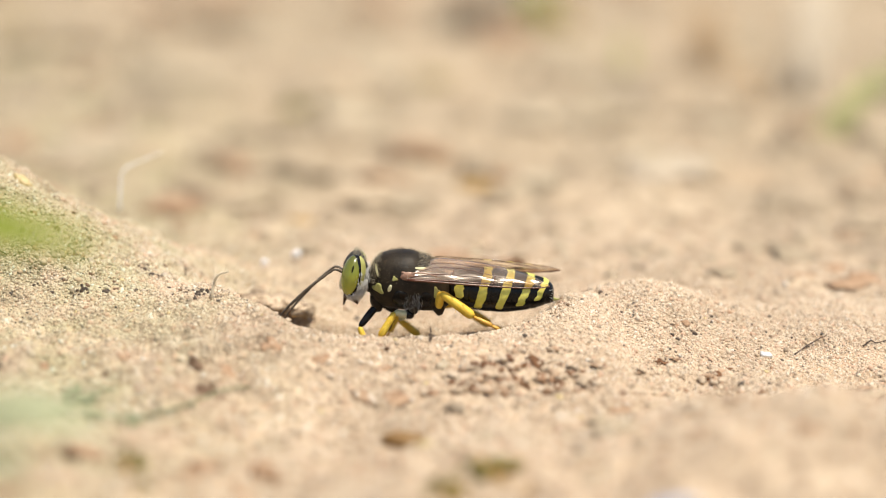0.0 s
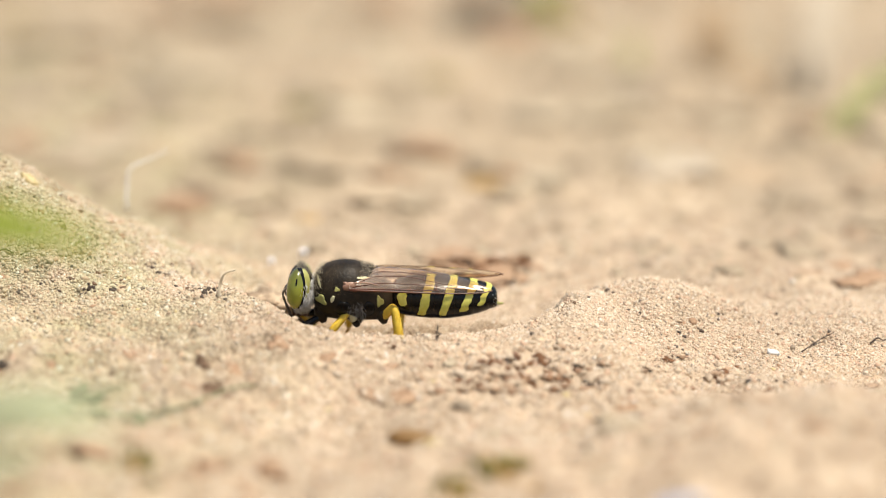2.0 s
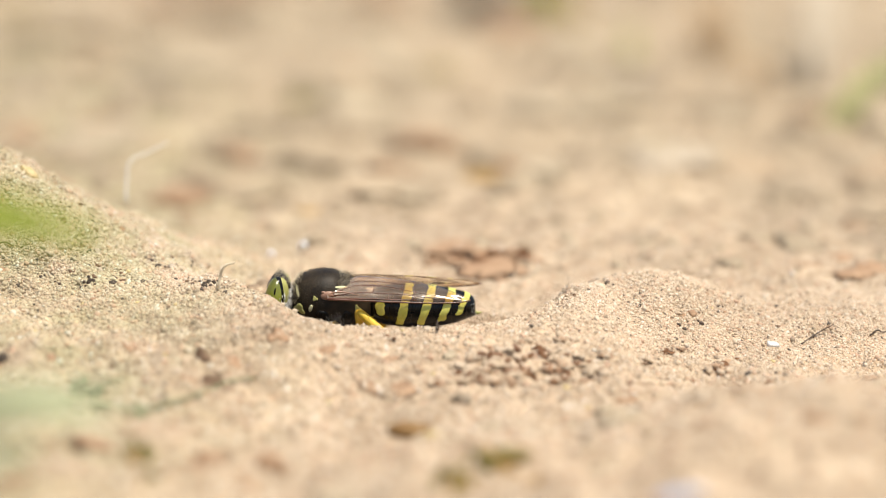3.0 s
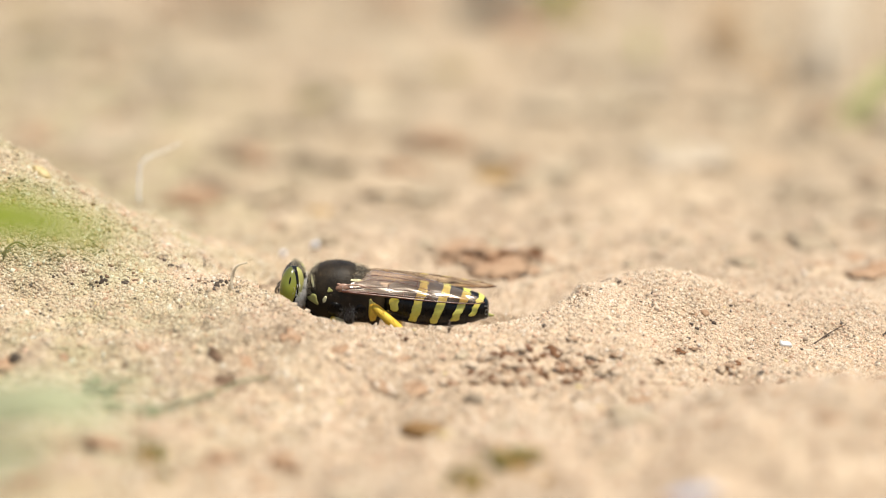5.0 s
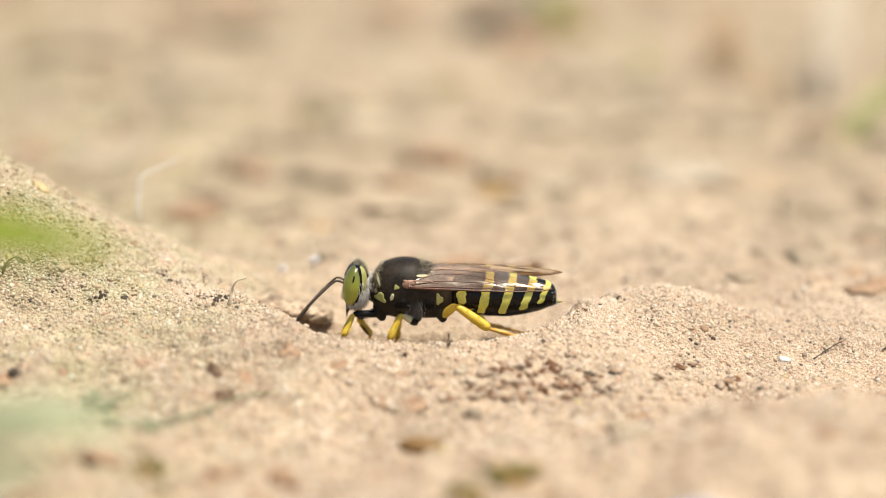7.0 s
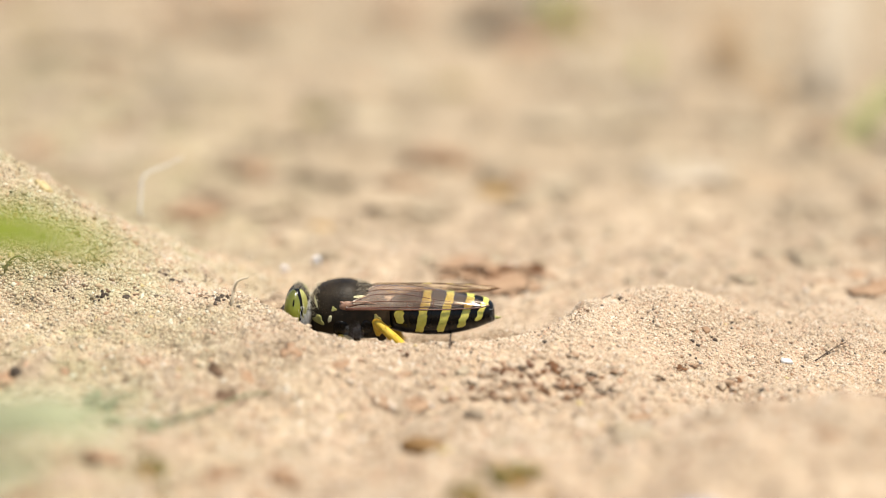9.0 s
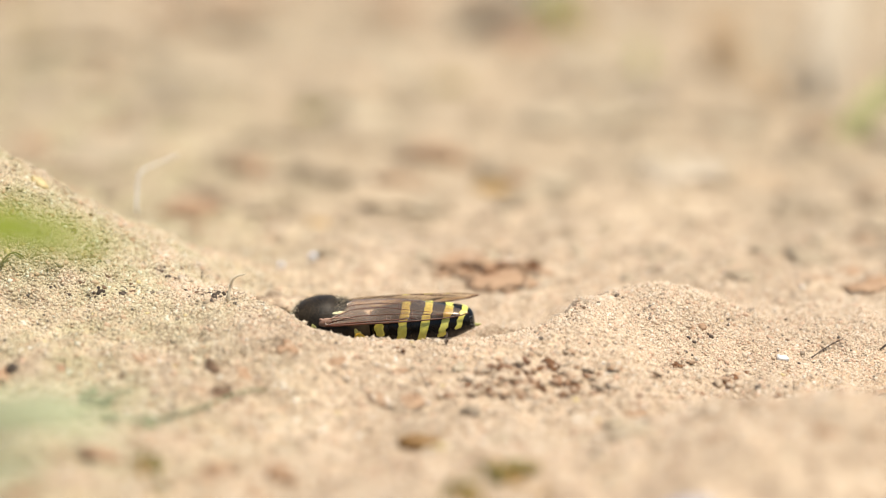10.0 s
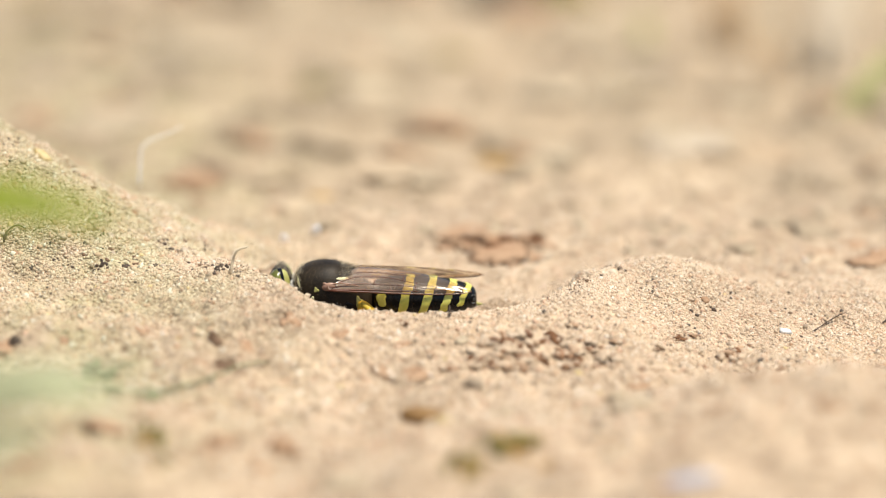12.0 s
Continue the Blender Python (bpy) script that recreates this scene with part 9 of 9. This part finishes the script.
# ---- motion: seconds, then x, z of the wing joint and the body's tilt, tail up ----
BODY = [
    (0.0, -3.27, 6.33, -2.6), (0.2, -5.14, 6.89, -8.4), (0.4, -4.01, 5.94, -3.0), (0.5, -4.42, 5.99, -4.7), (0.6, -6.61, 5.49, -2.9),
    (0.8, -7.44, 5.80, -8.5), (1.0, -9.23, 4.46, -2.1), (1.2, -9.28, 4.55, -3.5), (1.4, -9.29, 4.73, 0.0), (1.5, -8.45, 4.72, 0.3),
    (1.6, -8.70, 5.08, 1.5), (1.8, -8.70, 4.71, -3.8), (2.0, -8.99, 5.24, -0.4), (2.2, -9.37, 4.96, 4.4), (2.4, -9.27, 5.27, -3.9),
    (2.5, -9.82, 4.77, -3.9), (2.6, -10.18, 4.10, -1.3), (2.8, -9.61, 4.04, -5.4), (3.0, -10.94, 3.72, -0.6), (3.2, -10.66, 4.11, -0.6),
] + [(3.6, -10.9, 3.6, 0.5), (3.9, -10.3, 4.5, -4.0), (4.2, -11.2, 3.7, -0.5), (4.5, -10.5, 4.4, -3.5)] + [
    (4.8, -10.10, 4.43, -5.1), (5.0, -10.69, 4.43, -4.7), (5.2, -10.24, 4.11, -3.0), (5.4, -10.67, 4.72, -1.9), (5.5, -11.37, 3.56, -1.7),
    (5.6, -11.49, 4.23, -1.2), (5.7, -7.24, 6.33, -4.0), (5.8, -5.55, 6.69, -8.4), (5.9, -5.02, 6.59, -11.0), (6.0, -4.16, 6.58, -10.1),
    (6.1, 1.24, 7.48, -4.6), (6.2, 1.50, 8.49, -5.6), (6.3, 1.64, 8.05, -4.2), (6.4, -0.47, 8.70, 6.0), (6.5, 0.26, 8.03, 2.8),
    (6.6, -0.82, 8.61, 4.2), (6.7, -1.65, 8.00, 0.5), (6.8, -4.15, 6.00, 3.3), (6.9, -4.38, 6.07, -0.7), (7.0, -4.71, 6.12, -0.5),
    (7.1, -6.46, 6.37, 6.3), (7.2, -5.74, 6.43, -3.2),
] + [(7.4, -7.2, 6.2, 1.0), (7.6, -8.6, 5.5, -2.5), (7.8, -9.6, 4.8, 0.5), (8.1, -10.6, 4.5, -2.0), (8.4, -11.0, 3.9, 2.0), (8.6, -10.7, 4.4, -0.5)] + [
    (8.8, -11.26, 3.82, 5.2), (8.9, -10.57, 4.78, 0.2), (9.0, -10.46, 4.19, 1.7), (9.1, -10.81, 4.67, 0.4), (9.2, -11.09, 4.33, 2.1),
    (9.4, -11.05, 4.25, 1.3), (9.5, -11.25, 3.31, 0.3), (9.6, -10.84, 3.66, -2.0), (9.8, -10.69, 3.35, -2.4), (10.0, -11.99, 2.33, 5.5),
    (10.2, -11.37, 2.38, 1.7), (10.3, -10.72, 3.37, -1.5), (10.4, -11.28, 2.84, 0.6), (10.5, -12.68, 2.01, 7.3), (10.6, -11.29, 3.71, -3.4),
    (10.7, -11.74, 4.88, -5.2), (10.8, -12.03, 2.41, 4.8), (10.9, -11.14, 4.65, -4.1), (11.0, -12.29, 2.16, 7.3), (11.1, -11.96, 3.11, 4.2),
    (11.2, -11.33, 4.36, -2.5), (11.3, -11.82, 3.68, 0.1), (11.4, -11.18, 4.15, -2.7), (11.5, -13.22, 0.65, 10.0), (11.6, -11.43, 3.52, -1.5),
    (11.8, -11.64, 3.48, -4.3), (12.0, -11.95, 3.11, -0.3),
]
# seconds, then x, z of the ankle
NEAR_HIND = [
    (0, 2.7, 2.7), (0.2, -0.4, 1.7), (0.5, 1.1, 2.6), (0.8, -3.0, 2.8), (1, -3.3, 1.0), (1.5, -4.5, 0.2),
    (2, -4.4, -0.1), (2.5, -4.5, 0.7), (3, -5.5, -0.1), (3.2, -5.3, 0.3), (4.8, -5.0, 0.5), (5, -5.3, 0.4),
    (5.5, -5.9, -0.3), (5.6, -6.0, 0.3), (5.7, -0.5, 2.4), (5.8, 1.0, 1.6), (6, -0.5, 2.0), (6.1, 6.0, 3.7),
    (6.3, 6.3, 3.5), (6.5, 6.2, 3.6), (6.8, 4.9, 2.2), (7, 2.5, 2.1), (7.2, 2.6, 2.0), (8.8, -5.7, 0.0),
    (9, -5.2, 0.4), (9.5, -5.9, -0.5), (10, -6.6, -1.4), (10.5, -7.3, -1.8), (11, -6.9, -1.6), (11.5, -7.8, -3.0),
    (12, -6.4, -0.8),
]
NEAR_MIDDLE = [
    (0, -5.6, 0.8), (0.2, -6.7, 1.1), (0.5, -6.6, 1.0), (0.8, -8.8, 2.2), (1, -11.2, 0.4), (1.5, -9.5, 1.0),
    (2, -10.6, 1.1), (2.5, -11.0, 0.7), (3, -12.0, -0.1), (3.2, -12.0, 0.5), (4.8, -11.4, -0.5), (5, -12.0, -0.7),
    (5.5, -12.2, -1.1), (5.6, -12.8, -0.7), (5.8, -7.8, 0.8), (6, -5.8, 1.8), (6.1, 2.1, 1.6), (6.3, 1.8, 0.9),
    (6.5, -0.3, 1.1), (6.8, -4.0, 0.7), (7, -6.4, 1.1), (7.2, -7.1, 1.3), (8.8, -12.6, -1.1), (9, -11.8, -0.7),
    (9.5, -12.5, -1.6), (10, -13.3, -2.6), (10.5, -14.0, -2.9), (11, -13.6, -2.7), (11.5, -14.5, -4.3), (12, -13.2, -1.8),
]
NEAR_FRONT = [
    (0, -6.7, -0.4), (0.2, -11.2, 2.1), (0.5, -8.5, 1.1), (0.8, -11.5, 2.3), (1, -12.8, -1.2), (1.5, -11.0, -1.0),
    (2, -11.8, 0.1), (2.5, -12.6, -0.4), (3, -13.8, -1.4), (3.2, -13.5, -1.0), (4.8, -12.9, -0.7), (5, -13.5, -0.7),
    (5.5, -14.2, -1.6), (5.6, -14.3, -0.9), (5.8, -11.6, 2.0), (6, -10.4, 1.4), (6.1, -3.4, 1.1), (6.3, -2.5, 0.7),
    (6.5, -6.2, 2.8), (6.8, -7.7, 0.7), (7, -10.5, 1.4), (7.2, -10.5, 1.8), (8.8, -14.1, -1.3), (9, -13.3, -0.9),
    (9.5, -14.1, -1.8), (10, -14.8, -2.8), (10.5, -15.5, -3.1), (11, -15.1, -2.9), (11.5, -16.0, -4.4), (12, -14.8, -2.0),
]
FAR_HIND = [(0, 4.3, 0.7)] + [(t, x - 0.4, z - 0.8) for t, x, z in NEAR_HIND[2:]]
FAR_MIDDLE = [
    (0, -2.2, -0.3), (0.8, -7.6, 0.9), (1, -9.4, -0.5), (1.5, -8.6, -0.2), (2, -9.2, 0.3), (2.5, -10.0, -0.2),
    (3, -11.1, -1.3), (3.2, -10.9, -0.9), (4.8, -10.3, -0.5), (5, -10.9, -0.5), (5.5, -11.6, -1.4), (5.6, -11.7, -0.7),
    (6, -4.7, -0.5), (6.2, 1.4, 0.5), (6.5, 1.2, -0.6), (7, -5.9, -0.1), (8.8, -11.5, -1.2), (9, -10.7, -0.8),
    (9.5, -11.5, -1.7), (10, -12.2, -2.7), (10.5, -12.9, -3.0), (11, -12.5, -2.9), (11.5, -13.5, -4.4), (12, -12.2, -1.9),
]
FAR_FRONT = [
    (0, -4.9, 0.1), (0.2, -7.4, 1.1), (0.8, -10.7, 1.0), (1, -12.5, -0.4), (1.5, -11.7, -0.1), (2, -12.3, 0.4),
    (2.5, -13.1, -0.1), (3, -14.2, -1.2), (3.2, -14.0, -0.8), (4.8, -13.4, -0.4), (5, -14.0, -0.4), (5.5, -14.7, -1.3),
    (5.6, -14.8, -0.6), (6, -7.9, 0.2), (6.2, -1.8, -0.0), (6.5, -1.6, -0.1), (7, -8.2, 0.4), (7.2, -8.5, 0.8),
    (8.8, -14.6, -1.0), (9, -13.8, -0.7), (9.5, -14.6, -1.6), (10, -15.3, -2.6), (10.5, -16.0, -2.9), (11, -15.6, -2.7),
    (11.5, -16.6, -4.3), (12, -15.3, -1.8),
]

def between(rows, t):
    ts = [r[0] for r in rows]
    return [float(np.interp(t, ts, [r[k] for r in rows])) for k in range(1, len(rows[0]))]


def body_pose(row):
    return pose(row[1] * MM, 0, row[2] * MM, 0, -row[3], 0)


def aimed(start, end):
    """A pose at start whose x axis points at end."""
    d = (Vector(end) - Vector(start)).normalized()
    side = Vector((0, 1, 0))
    side = (side - d * side.dot(d)).normalized()
    m = Matrix((d, side, d.cross(side))).transposed().to_4x4()
    m.translation = start
    return m


def leg_rows(name, side, ankles):
    """Keeps the ankle where it stands while the body moves; knee bends in the leg's own plane."""
    s = LEGS[name]
    a, b, _ = s["lengths"]
    thigh_rows, shin_rows, foot_rows = [], [], []
    for row in BODY:
        t = row[0]
        x, z = between(ankles, t)
        tilt = radians(row[3])
        dx, dz = (x - row[1]) / (UNIT / MM), (z - row[2]) / (UNIT / MM)
        u, v = dx * math.cos(tilt) + dz * math.sin(tilt), -dx * math.sin(tilt) + dz * math.cos(tilt)
        hu, hv, hw = s["hip"]
        d = math.hypot(u - hu, v - hv)
        r = min(max(d, abs(a - b) + 2), a + b - 1)
        ku, kv = (u - hu) / d, (v - hv) / d
        u, v = hu + ku * r, hv + kv * r
        along = (a * a - b * b + r * r) / (2 * r)
        off = math.sqrt(max(a * a - along * along, 0))
        n = Vector((-kv, ku))
        if n.dot(Vector(s["knee"])) < 0:
            n = -n
        hip = at(hu, hv, hw * side)
        knee = at(hu + ku * along + n.x * off, hv + kv * along + n.y * off, s["out"][0] * side)
        ankle = at(u, v, s["out"][1] * side)
        toe = radians(between(s["toe"], t)[0] if isinstance(s["toe"], list) else s["toe"]) - tilt
        tip = ankle + at(math.cos(toe), math.sin(toe), 0.12 * side) * 20
        thigh, shin, foot = aimed(hip, knee), aimed(knee, ankle), aimed(ankle, tip)
        thigh_rows.append((t, thigh))
        shin_rows.append((t, thigh.inverted() @ shin))
        foot_rows.append((t, thigh.inverted() @ foot))
    return thigh_rows, shin_rows, foot_rows


def motions():
    walk(WASP, [(row[0], body_pose(row)) for row in BODY])
    ankles = {("front_leg", 1): NEAR_FRONT, ("middle_leg", 1): NEAR_MIDDLE, ("hind_leg", 1): NEAR_HIND,
              ("front_leg", -1): FAR_FRONT, ("middle_leg", -1): FAR_MIDDLE, ("hind_leg", -1): FAR_HIND}
    for key, rows in ankles.items():
        for piece, keyed in zip(WASP_LEGS[key], leg_rows(*key, rows)):
            walk(piece, keyed)
    nod = [(0.0, 0, -5), (0.8, -3, -4), (1.0, 6, -2), (1.5, 12, 0), (2.0, 4, 0), (2.5, 0, 0), (3.2, 4, 0), (4.0, -3, 0), (4.8, 2, 0), (5.5, 8, 0), (5.7, 0, -6), (6.0, 2, -9), (6.3, -4, -10),
           (6.5, -5, -11), (6.7, -4, -10), (7.0, 0, -6), (7.6, 4, -3), (8.4, -3, 0), (9.0, 2, 0), (9.5, 6, 0), (10.0, 30, 0), (10.3, 8, 0), (10.5, 30, 0), (10.9, 6, 0), (11.2, 8, 0), (11.5, 30, 0), (11.8, 0, 0), (12.0, 4, 0)]
    rest = HEAD.location.copy()
    walk(HEAD, [(t, Matrix.Translation(rest + at(du, 0)) @ pose(0, 0, 0, 0, -a, 0)) for t, a, du in nod])
    sway = [(0.0, -10, -4), (0.2, -32, -24), (0.4, -12, -18), (0.6, -8, -16), (0.8, -36, -30), (1.0, 52, 46), (1.5, 66, 62), (2.0, 60, 64), (2.5, 62, 58), (3.2, 66, 62), (4.0, 62, 58),
            (4.8, 60, 64), (5.5, 64, 60), (5.7, 8, 2), (5.8, 8, 12), (6.0, 10, 14), (6.2, -8, 6), (6.3, -20, -6), (6.5, 18, 22), (6.7, 0, -8), (7.0, -6, -2), (7.2, -8, 4), (8.0, 40, 35), (8.8, 64, 60), (10.0, 64, 60), (11.0, 62, 64), (12.0, 64, 60)]
    for k, f in enumerate(FEELERS):
        base = f.location.copy()
        walk(f, [(row[0], Matrix.Translation(base) @ pose(0, 0, 0, 0, -row[1 + k], 0)) for row in sway])
    for g, a, b, start, high in KICKED:
        rows = [(0.0, pose(*(v * MM for v in a))), (round(start - 0.1, 2), pose(*(v * MM for v in a)))]
        for s in range(7):
            f = s / 6
            p = [a[i] + (b[i] - a[i]) * f for i in range(3)]
            rows.append((round(start + 0.25 * f, 2), pose(p[0] * MM, p[1] * MM, (p[2] + high * 4 * f * (1 - f)) * MM)))
        rows += [(round(start + 0.4, 2), pose(*(v * MM for v in b))), (12.0, pose(*(v * MM for v in b)))]
        walk(g, rows)


motions()
